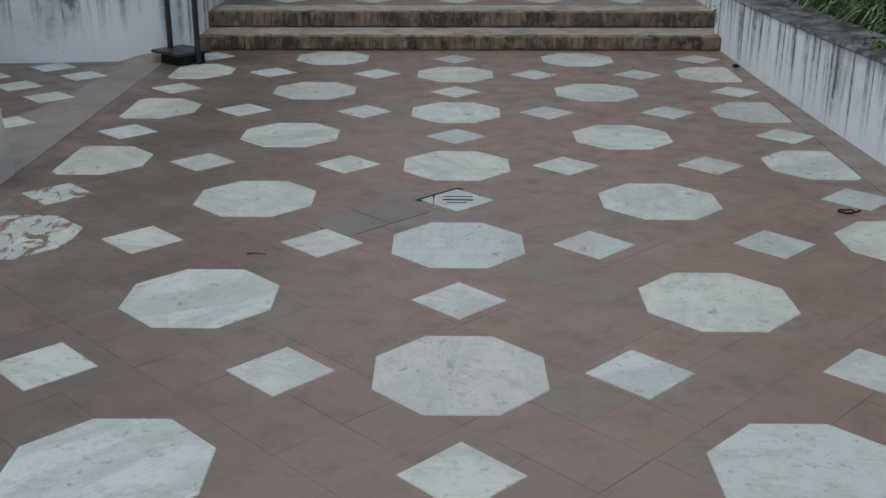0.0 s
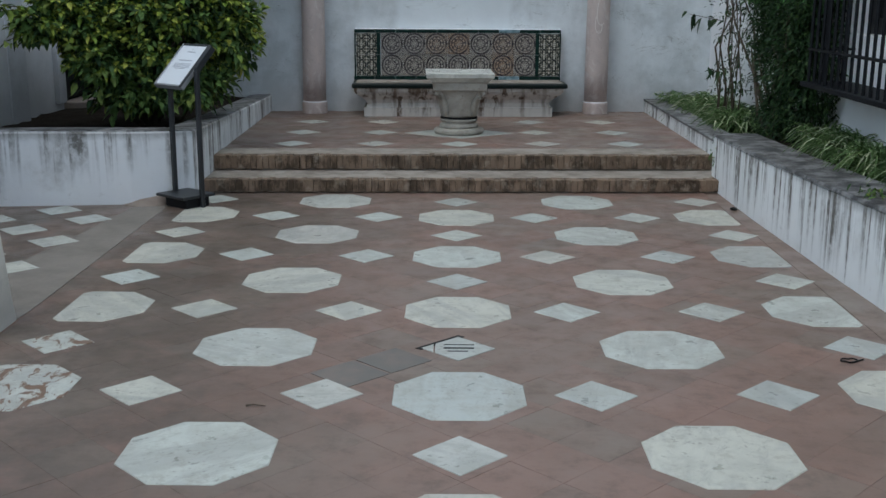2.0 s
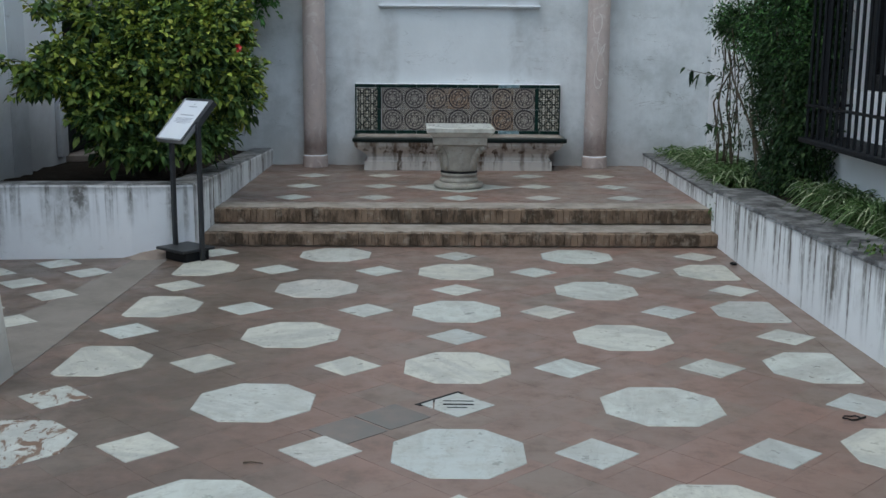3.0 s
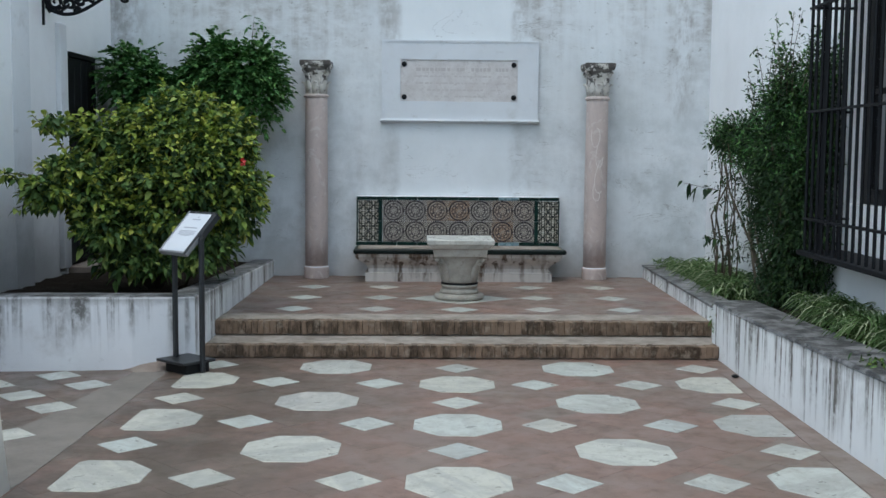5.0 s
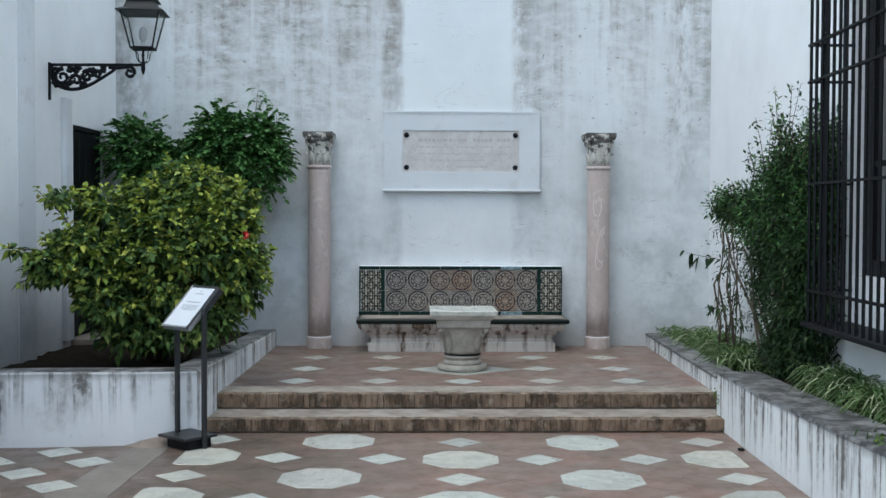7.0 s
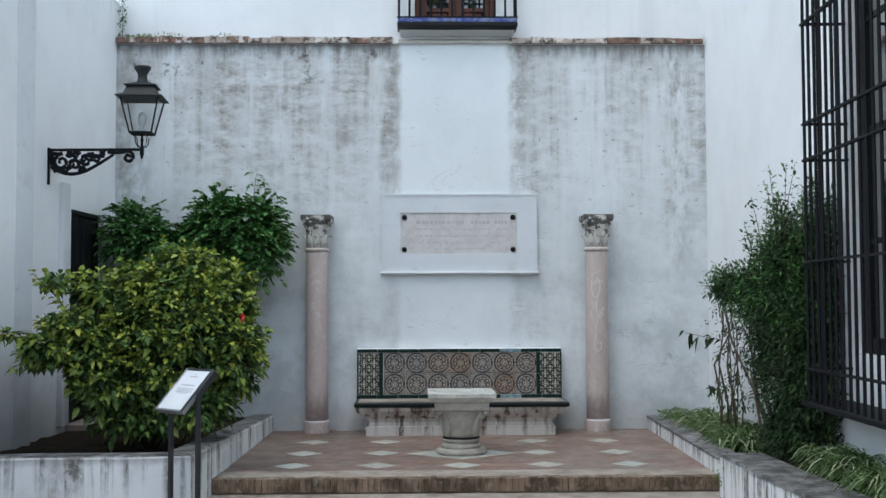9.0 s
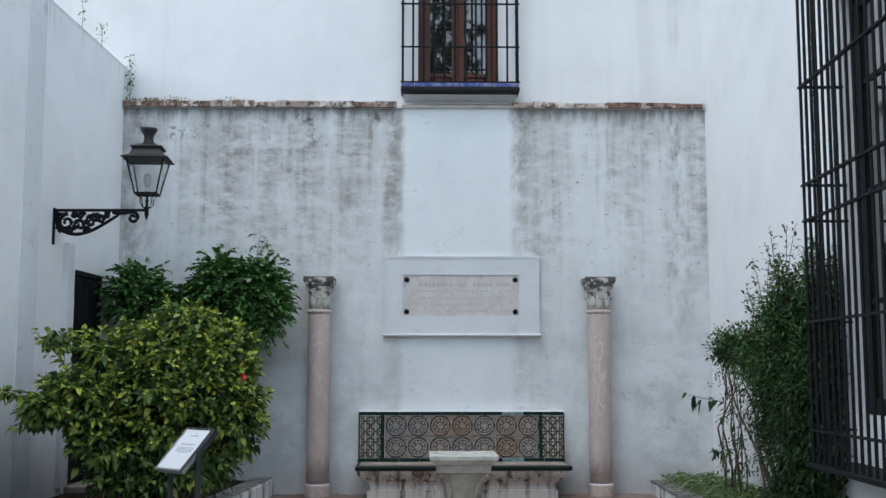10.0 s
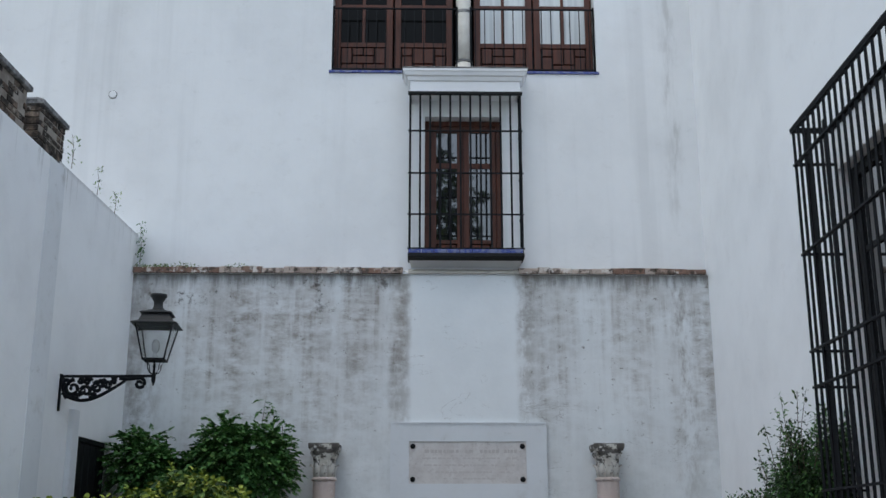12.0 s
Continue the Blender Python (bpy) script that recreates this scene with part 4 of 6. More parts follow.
def lattice_tile():
    """Angular interlace in black-brown on off-white."""
    m = Mat("lattice_glaze", rough=0.5, spec=0.2)
    x, y, z = m.xyz()
    a, b = m.math("ABSOLUTE", x), m.math("ABSOLUTE", z)
    s = m.math("SINE", m.math("MULTIPLY", m.math("ADD", a, b), 105.0))
    d = m.math("SINE", m.math("MULTIPLY", m.math("SUBTRACT", a, b), 130.0))
    k = m.math("SINE", m.math("MULTIPLY", m.math("MAXIMUM", a, b), 190.0))
    f = m.ramp(m.math("MULTIPLY", m.math("ADD", s, 0.25), m.math("ADD", d, k)), -0.35, 0.0)
    cream = m.mix(m.ramp(m.noise(22, 5, 0.7), 0.45, 0.7), (0.52, 0.50, 0.43), (0.33, 0.23, 0.13))
    m.color(m.mix(f, cream, (0.022, 0.026, 0.024)))
    return m.bump(f, 0.15, 0.002)


M_MEDAL, M_LATTICE = medallion_tile(), lattice_tile()
lean = math.degrees(math.atan(0.02 / 0.577))
def on_back(x, z, out=0.0):
    return pose(x, -0.135 + (z - 0.378) * 0.0347 - out, z, -lean, 0, 0)


medal = mesh_of(boxes((-0.1285, 0.1285, -0.010, 0.004, -0.1225, 0.1225), bevel=0.0025), "medallion_tile", M_MEDAL.m)
for k in range(7):
    for j in range(2):
        part("medallion_tile", medal, None, back, at=on_back(-0.768 + 0.258 * k + 0.006, 0.548 + 0.247 * j))
lat = mesh_of(boxes((-0.0585, 0.0585, -0.010, 0.004, -0.0605, 0.0605), bevel=0.002), "lattice_tile", M_LATTICE.m)
for s in (-1, 1):
    for k in range(2):
        for j in range(4):
            part("lattice_tile", lat, None, back, at=on_back(0.005 + s * 1.065 + (k - 0.5) * 0.118, 0.486 + 0.122 * j))
# green border tiles
for x0, x1, z0, z1 in [(-1.20 + 0.2405 * k, -1.20 + 0.2405 * (k + 1) - 0.003, 0.920, 0.958) for k in range(10)] + [(-1.205 + 0.2415 * k, -1.205 + 0.2415 * (k + 1) - 0.003, 0.380, 0.422) for k in range(10)]:
    pale = z0 > 0.8 and 0.3 < x0 < 0.72 or z0 < 0.5 and 0.3 < x0 < 0.5
    part("border_tile", boxes((x0, x1, -0.014, 0.004, -(z1 - z0) / 2, (z1 - z0) / 2), bevel=0.003), (M_PALEGLAZE if pale else M_GREEN).m, back, "worn pale blue border tile" if pale else "", at=on_back(0, (z0 + z1) / 2))
for xa, xb in ((-1.20, -1.183), (-0.944, -0.897), (0.907, 0.952), (1.188, 1.205)):
    for z0, z1 in ((0.424, 0.668), (0.671, 0.918)):
        part("border_tile", boxes((xa, xb, -0.014, 0.004, -(z1 - z0) / 2, (z1 - z0) / 2), bevel=0.003), M_GREEN.m, back, at=on_back(0, (z0 + z1) / 2))

# ---- stone basin made from a capital ----
basin = thing("stone_basin", BACK @ pose(0.008, -2.03, TERRACE + 0.003), "carved stone capital used as a pedestal basin on the terrace", "basin")
part("foot", lathe(bmesh.new(), [(0.235, 0.0), (0.25, 0.012), (0.252, 0.035), (0.242, 0.055), (0.215, 0.062)], 48), M_WELL.m, basin, smooth=True)
part("torus", lathe(bmesh.new(), [(0.19, 0.058), (0.198, 0.075), (0.190, 0.098), (0.175, 0.104), (0.172, 0.120), (0.188, 0.128), (0.190, 0.146), (0.178, 0.158)], 48), M_WELL.m, basin, smooth=True)
# solid ring; the gap's shade is put into its near-black colour
part("joint", lathe(bmesh.new(), [(0.182, 0.152), (0.186, 0.156), (0.186, 0.170), (0.180, 0.174)], 48), M_DARK.m, basin, "near-black ring for the shaded gap under the bell")
bm = bmesh.new()
rings = []
n = 48
for z, r, q in ((0.168, 0.176, 0), (0.20, 0.184, 0), (0.27, 0.198, 0), (0.34, 0.210, 0.1), (0.40, 0.220, 0.4), (0.43, 0.228, 0.75), (0.446, 0.232, 0.9)):
    ring = []
    for i in range(n):
        a = 2 * math.pi * i / n
        sq = min(1 / max(abs(math.cos(a)), abs(math.sin(a))), 1.30)
        rr = r * (1 + q * (sq - 1)) * (1 + 0.012 * math.cos(8 * a))
        ring.append((rr * math.cos(a), rr * math.sin(a), z))
    rings.append(ring)
part("bell", loft(bm, rings), M_WELL.m, basin, "plain worn bell of the capital", True)
for i in range(4):
    bm = bmesh.new()
    tube(bm, [(0.285 + 0.045 * (1 - k / 30) * math.cos(k * 0.42), 0, 0.395 + 0.045 * (1 - k / 30) * math.sin(k * 0.42)) for k in range(24)], 0.022, 0.010, 7)
    loft(bm, [[(r - 0.015, -w, z), (r + 0.018, 0, z), (r - 0.015, w, z), (r - 0.05, 0, z)] for r, w, z in ((0.200, 0.02, 0.18), (0.215, 0.05, 0.26), (0.235, 0.045, 0.34), (0.272, 0.03, 0.39), (0.285, 0.02, 0.44))])
    part("corner_volute", bm, M_WELL.m, basin, "curled corner leaf", True, pose(0, 0, 0, 0, 0, 45 + 90 * i))
part("abacus", loft(bmesh.new(), [rect_ring(-g, g, -g, g, z) for z, g in ((0.442, 0.250), (0.450, 0.262), (0.515, 0.266), (0.530, 0.275))]), M_WELL.m, basin)
part("top_slab", loft(bmesh.new(), [rect_ring(-g, g, -g, g, z) for z, g in ((0.528, 0.272), (0.535, 0.285), (0.566, 0.318), (0.575, 0.330), (0.612, 0.334), (0.618, 0.328))]), marble("slab_marble", (0.66, 0.64, 0.58)).m, basin, "pale marble top slab")

# ---- framed stone plaque on the end wall ----
plaque = thing("wall_plaque", BACK @ pose(0.075, 0.0, 2.075), "grey stone tablet with worn carved lines in a white moulded frame", "plaque")
fr = bmesh.new()
fx0, fx1, fz1 = -0.925, 0.925, 0.965
ox0, ox1, oz0, oz1 = -0.705, 0.680, 0.250, 0.738
for x0, x1, z0, z1 in ((fx0, ox0, 0.03, fz1), (ox1, fx1, 0.03, fz1), (ox0, ox1, 0.03, oz0), (ox0, ox1, oz1, fz1)):
    box(fr, x0, x1, -0.034, 0.002, z0, z1)
part("frame", fr, M_FRAME.m, plaque, "white limewashed flat frame")
mo = bmesh.new()
for k, (a, b, d) in enumerate(((0.0, 0.016, 0.042), (0.016, 0.034, 0.038))):
    box(mo, fx0 + a, fx0 + b, -d, -0.033, 0.05 + a, fz1 - a)
    box(mo, fx1 - b, fx1 - a, -d, -0.033, 0.05 + a, fz1 - a)
    box(mo, fx0 + b, fx1 - b, -d, -0.033, fz1 - b, fz1 - a)
part("moulding", mo, M_FRAME.m, plaque)
part("cornice", loft(bmesh.new(), [[(-0.94 - g, -0.044 - d, z), (0.94 + g, -0.044 - d, z), (0.94 + g, 0.002, z), (-0.94 - g, 0.002, z)] for z, g, d in ((-0.002, -0.02, 0.0), (0.008, 0.0, 0.025), (0.022, 0.005, 0.035), (0.027, -0.005, 0.020), (0.045, -0.012, 0.014))]), M_FRAME.m, plaque, "grey-edged bottom moulding")
tablet = part("tablet", boxes((ox0 - 0.003, ox1 + 0.003, -0.022, 0.002, oz0 - 0.003, oz1 + 0.003)), M_PLAQUE.m, plaque, "grey-pink stone tablet")
M_CARVED = [Mat("carved_line", (0.455, 0.43, 0.42), 0.9), Mat("faint_carved_line", (0.49, 0.465, 0.455), 0.9)]
for row, (za, w) in enumerate(((0.625, 1.12), (0.545, 1.10), (0.465, 1.05), (0.385, 0.9), (0.31, 0.6))):
    x = -w / 2
    while x < w / 2:
        d = random.uniform(0.03, 0.075)
        if random.random() < 0.8:
            part("carved_mark", boxes((x, x + d * 0.75, -0.0232, -0.021, za - 0.010 - 0.010 * (row == 0), za + 0.010 + 0.010 * (row == 0)), bevel=0.001), M_CARVED[row > 0].m, tablet)
        x += d
for x, z in ((ox0 + 0.045, oz0 + 0.05), (ox0 + 0.045, oz1 - 0.055), (ox1 - 0.045, oz0 + 0.05), (ox1 - 0.045, oz1 - 0.055)):
    part("bolt", lathe(bmesh.new(), [(0.031, 0.0), (0.031, 0.012), (0.024, 0.022), (0.008, 0.027)], 16), M_IRON.m, tablet, "dark iron bolt head", True, pose(x, -0.020, z, 90, 0, 0))

# ---- information lectern ----
sign = thing("information_stand", pose(-2.06, 8.45, 0.0, 0, 0, -39.4), "dark metal information lectern with a tilted white text panel", "sign stand")
part("base_plate", loft(bmesh.new(), [rect_ring(-0.152 - g, 0.180 + g, -0.190 - g, 0.108 + g, z) for z, g in ((0.078, 0.0), (0.082, 0.004), (0.096, 0.004), (0.100, 0.0))]), M_SIGNMETAL.m, sign)
part("foot_block", boxes((-0.10, 0.165, -0.15, 0.07, 0.0, 0.078), bevel=0.006), M_DARK.m, sign, "black weight under the plate")
part("post", boxes((-0.117, -0.083, -0.068, -0.034, 0.100, 0.985), bevel=0.004), M_SIGNMETAL.m, sign)
part("post", boxes((0.169, 0.203, -0.030, 0.004, 0.0, 1.045), bevel=0.004), M_SIGNMETAL.m, sign)
PANEL = pose(0.0, 0.0, 1.085, 45.0, 0, 0)
m = Mat("brushed_tray", (0.30, 0.31, 0.32), 0.4, 0.6)
part("panel_tray", boxes((-0.167, 0.167, -0.212, 0.212, -0.036, 0.0), bevel=0.003), m.m, sign, "grey metal tray", at=PANEL)
for a in ((-0.167, -0.150, -0.212, 0.212, -0.002, 0.008), (0.142, 0.167, -0.212, 0.212, -0.002, 0.008), (-0.150, 0.142, -0.212, -0.195, -0.002, 0.008), (-0.150, 0.142, 0.192, 0.212, -0.002, 0.008)):
    part("panel_rim", boxes(a, bevel=0.002), (m if a[0] < 0 and a[3] < 0.2 or a[0] < -0.16 else M_SIGNMETAL).m, sign, at=PANEL)
m = Mat("panel_sheet", (0.66, 0.69, 0.73), 0.3)
sheet = part("panel_sheet", boxes((-0.150, 0.142, -0.195, 0.192, -0.001, 0.003)), m.m, sign, "white printed sheet", at=PANEL)
m = Mat("print_grey", (0.36, 0.38, 0.43), 0.6)
for y, w, h in ((0.155, 0.012, 0.012), (0.130, 0.10, 0.009), (0.045, 0.16, 0.010), (0.012, 0.20, 0.005), (0.0, 0.20, 0.005), (-0.012, 0.19, 0.005), (-0.024, 0.20, 0.005), (-0.036, 0.12, 0.005)):
    part("text_bar", boxes((-w / 2, w / 2, y - h / 2, y + h / 2, 0.0025, 0.0040)), m.m, sheet, "grey line of print")
bm = bmesh.new()
loft(bm, [[(0.170, y - h, z + h), (0.203, y - h, z + h), (0.203, y + h, z - h), (0.170, y + h, z - h)] for y, z, h in ((-0.013, 1.030, 0.012), (-0.004, 1.062, 0.014), (0.02, 1.092, 0.016), (0.145, 1.216, 0.016))])
part("brace", bm, M_SIGNMETAL.m, sign, "bent arm along the tray")

# ---- wall lantern on its scroll bracket ----
lamp = thing("wall_lantern", pose(-3.085, 10.78, 3.20), "black iron street lantern on a scrolled wall bracket", "lantern")
part("wall_plate", boxes((-0.938, -0.918, -0.02, 0.02, -0.27, 0.10), bevel=0.004), M_IRON.m, lamp)
part("arm", boxes((-0.93, 0.0, -0.016, 0.016, 0.062, 0.088), bevel=0.004), M_IRON.m, lamp)
bm = bmesh.new()
lower = [(-0.90 + 0.62 * k / 14, 0, 0.03 - 0.235 * math.sin(math.pi * min(1, 0.16 + 0.84 * k / 14)) ** 0.9 * (1 - 0.45 * k / 14)) for k in range(15)]
tube(bm, lower, 0.021, 0.015, 6)
tube(bm, [(-0.90, 0, 0.07), (-0.905, 0, -0.02), (-0.89, 0, -0.10), (-0.86, 0, -0.15)], 0.014, 0.014, 6)
part("lower_scroll", bm, M_IRON.m, lamp, smooth=True)
def spiral(cx, cz, r, turns, start, hand=1):
    return [(cx + r * (1 - 0.82 * k / 22) * math.cos(start + hand * k / 22 * turns * 2 * math.pi), 0, cz + r * (1 - 0.82 * k / 22) * math.sin(start + hand * k / 22 * turns * 2 * math.pi)) for k in range(23)]
for cx, cz, r, tn, st, hd in ((-0.80, -0.045, 0.085, 1.4, 1.5, 1), (-0.665, -0.075, 0.062, 1.3, 3.9, -1), (-0.655, 0.022, 0.036, 1.2, 0.2, 1), (-0.555, -0.035, 0.055, 1.4, 1.2, 1), (-0.455, -0.02, 0.045, 1.3, 3.6, -1), (-0.39, 0.025, 0.030, 1.2, 0.8, 1), (-0.73, 0.03, 0.032, 1.2, 2.0, -1), (-0.60, -0.125, 0.03, 1.1, 0.0, 1), (-0.86, 0.01, 0.04, 1.1, 4.0, -1), (-0.50, 0.03, 0.028, 1.1, 2.4, 1), (-0.76, -0.12, 0.035, 1.1, 3.0, 1)):
    bm = bmesh.new()
    tube(bm, spiral(cx, cz, r, tn, st, hd), 0.0235, 0.014, 6)
    part("scroll", bm, M_IRON.m, lamp, smooth=True)
bm = bmesh.new()
tube(bm, [(-0.34, 0, 0.05), (-0.26, 0, 0.045), (-0.20, 0, 0.05)] + spiral(-0.135, 0.0, 0.058, 1.3, 1.6, -1), 0.019, 0.017, 6)
part("end_scroll", bm, M_IRON.m, lamp, smooth=True)
part("stem", lathe(bmesh.new(), [(0.006, -0.02), (0.012, 0.0), (0.022, 0.03), (0.022, 0.09), (0.014, 0.10), (0.012, 0.16), (0.02, 0.17), (0.012, 0.18), (0.010, 0.245)], 12), M_IRON.m, lamp, smooth=True)
TURN = pose(0, 0, 0, 0, 0, 6) @ Matrix.Diagonal((0.90, 0.90, 0.98, 1.0))
for i in range(4):
    a = math.pi / 4 + i * math.pi / 2
    bm = bmesh.new()
    tube(bm, [(r * math.cos(a), r * math.sin(a), z) for r, z in ((0.02, 0.10), (0.055, 0.105), (0.085, 0.14), (0.09, 0.19), (0.13, 0.235))], 0.006, 0.006, 6)
    part("cradle_rod", bm, M_IRON.m, lamp, smooth=True, at=TURN)
part("bottom_frame", boxes((-0.125, 0.125, -0.125, 0.125, 0.232, 0.248)), M_IRON.m, lamp, at=TURN)
for i in range(4):
    bm = bmesh.new()
    tube(bm, [(0.118, 0.118, 0.245), (0.205, 0.205, 0.60)], 0.0095, 0.0095, 6)
    part("corner_bar", bm, M_IRON.m, lamp, at=TURN @ pose(0, 0, 0, 0, 0, 90 * i))
g = bpy.data.materials.new("lantern_glass")
g.use_nodes = True
gb = g.node_tree.nodes["Principled BSDF"]
gb.inputs["Base Color"].default_value, gb.inputs["Roughness"].default_value, gb.inputs["Transmission Weight"].default_value = (0.93, 0.94, 0.94, 1), 0.12, 1.0
gb.inputs["IOR"].default_value = 1.1
for i in range(4):
    bm = bmesh.new()
    loft(bm, [[(-0.116, 0.116, 0.25), (0.116, 0.116, 0.25), (0.116, 0.119, 0.25), (-0.116, 0.119, 0.25)], [(-0.200, 0.200, 0.598), (0.200, 0.200, 0.598), (0.200, 0.203, 0.598), (-0.200, 0.203, 0.598)]])
    pane = part("glass_pane", bm, g, lamp, "dusty clear pane", at=TURN @ pose(0, 0, 0, 0, 0, 90 * i))
    pane.visible_shadow = False
m = Mat("lantern_inner", (0.45, 0.46, 0.46), 0.6)
part("burner", lathe(bmesh.new(), [(0.03, 0.25), (0.03, 0.28), (0.018, 0.285), (0.018, 0.31), (0.035, 0.33), (0.042, 0.39), (0.03, 0.43), (0.004, 0.45)], 16), m.m, lamp, "pale lamp bulb on its socket", True)
M_LAMPMETAL = Mat("weathered_lamp_sheet", (0.016, 0.018, 0.019), 0.55, 0.1)
part("eave", loft(bmesh.new(), [rect_ring(-q, q, -q, q, z) for z, q in ((0.585, 0.225), (0.59, 0.252), (0.598, 0.252), (0.625, 0.185))]), M_LAMPMETAL.m, lamp, at=TURN)
part("roof", loft(bmesh.new(), [rect_ring(-q, q, -q, q, z) for z, q in ((0.62, 0.182), (0.705, 0.143), (0.71, 0.172), (0.72, 0.172), (0.735, 0.12), (0.755, 0.08))]), M_LAMPMETAL.m, lamp, at=TURN)
part("chimney", lathe(bmesh.new(), [(0.085, 0.745), (0.062, 0.775), (0.052, 0.80), (0.052, 0.845), (0.075, 0.88), (0.092, 0.905), (0.092, 0.925), (0.07, 0.925), (0.05, 0.88)], 28), M_LAMPMETAL.m, lamp, smooth=True, at=Matrix.Diagonal((0.90, 0.90, 0.98, 1.0)))

# ---- barred window on the side wall ----
def bar_box(bm, x, y, z0, z1, w):
    box(bm, x - w / 2, x + w / 2, y - w / 2, y + w / 2, z0, z1)


grille = thing("window_grille", pose(XR, 0, 0), "tall black iron cage grille over the side window", "window grille")
GX, GY0, GY1, GZ0, GZ1 = -0.33, 4.9, 8.43, 0.99, 4.94
LEVELS = (4.93, 4.645, 3.89, 3.11, 2.83, 2.05, 1.235)
y = GY1
rod = mesh_of(boxes((-0.009, 0.009, -0.009, 0.009, GZ0, GZ1)), "bar", M_IRON.m)
while y > GY0:
    part("bar", rod, None, grille, at=pose(GX, y, 0, 0, 0, 45))
    y -= 0.126
for x in (-0.22, -0.11):
    part("bar", rod, None, grille, at=pose(x, GY1, 0, 0, 0, 45))
part("corner_post", boxes((-0.17, -0.145, GY1 - 0.26, GY1 - 0.225, GZ0, GZ1)), M_IRON.m, grille, "thicker inner upright")
for z in LEVELS:
    part("rail", boxes((GX - 0.017, GX + 0.017, GY0, GY1 + 0.03, z - 0.009, z + 0.009)), M_IRON.m, grille)
    part("side_rail", boxes((GX + 0.018, 0.0, GY1 - 0.017, GY1 + 0.017, z - 0.009, z + 0.009)), M_IRON.m, grille)
for z in (GZ1,):
    part("top_frame", boxes((GX - 0.02, GX + 0.02, GY0, GY1 + 0.035, z, z + 0.025)), M_IRON.m, grille)
    part("top_brace", boxes((GX + 0.021, 0.0, GY1 - 0.02, GY1 + 0.02, z, z + 0.02)), M_IRON.m, grille)
    part("inner_top_bar", boxes((-0.02, 0.0, GY0, GY1 - 0.021, z, z + 0.02)), M_IRON.m, grille)
part("sill_plate", boxes((GX - 0.05, 0.0, GY0, GY1 + 0.05, GZ0 - 0.035, GZ0 + 0.0), bevel=0.004), M_IRON.m, grille, "dark iron sill ledge")
win = thing("window_side", MR, "tall dark side window behind iron bars", "window", kind="structure")
y0, y1, z0, z1 = WIN_R
for a in ((y1 - 0.09, y1, 0.10, 0.17, z0, z1), (y0, y0 + 0.09, 0.10, 0.17, z0, z1), (y0 + 0.09, y1 - 0.09, 0.10, 0.17, z0, z0 + 0.12), (y0 + 0.09, y1 - 0.09, 0.10, 0.17, z1 - 0.1, z1), (y1 - 0.86, y1 - 0.74, 0.10, 0.17, z0 + 0.12, z1 - 0.1), (y1 - 1.65, y1 - 1.53, 0.10, 0.17, z0 + 0.12, z1 - 0.1)):
    part("window_frame", boxes(a, bevel=0.006), M_DARK.m, win, "near-black wooden frame")
for k in range(3):
    part("pane", boxes((y1 - 0.74 - 0.79 * k, y1 - 0.09 - 0.79 * k, 0.13, 0.14, z0 + 0.12, z1 - 0.1)), M_GLASS.m, win)
    for zz in (2.2, 3.05, 3.9):
        part("glazing_bar", boxes((y1 - 0.74 - 0.79 * k, y1 - 0.09 - 0.79 * k, 0.115, 0.145, zz - 0.02, zz + 0.02)), M_DARK.m, win)

# ---- dark door in the left wall ----
door = thing("door_1", ML, "near-black wooden side door with a pale frame", "door", kind="structure")
y0, y1, z0, z1 = DOOR
part("door_leaf", boxes((y0 + 0.05, y1 - 0.05, 0.035, 0.085, z0, z1 - 0.05), bevel=0.004), M_DARK.m, door, "near-black door leaf")
for a in ((y0, y0 + 0.05, 0.008, 0.11, z0, z1), (y1 - 0.05, y1, 0.008, 0.11, z0, z1), (y0 + 0.05, y1 - 0.05, 0.008, 0.11, z1 - 0.05, z1)):
    part("door_frame", boxes(a, bevel=0.004), M_DARK.m, door)
for k in range(4):
    part("door_plank", boxes((y0 + 0.06 + 0.2 * k, y0 + 0.25 + 0.2 * k, 0.022, 0.036, z0 + 0.03, z1 - 0.06), bevel=0.004), M_DARK.m, door)
part("door_step", boxes((y0 - 0.1, y1 + 0.1, -0.25, 0.1, 0.3, 0.5), bevel=0.01), M_CEMENT.m, door, "grey cement door step")
# ---- facade windows ----
mid = thing("window_middle", BACK, "brown wooden casement window with dark reflecting panes", "window", kind="structure")
x0, x1, z0, z1 = MW
xm = (x0 + x1) / 2
for a in ((x0, x0 + 0.07, 0.26, 0.34, z0, z1), (x1 - 0.07, x1, 0.26, 0.34, z0, z1), (x0 + 0.07, x1 - 0.07, 0.26, 0.34, z1 - 0.07, z1), (x0 + 0.07, x1 - 0.07, 0.26, 0.34, z0, z0 + 0.06)):
    part("window_frame", boxes(a, bevel=0.006), M_WOOD.m, mid)
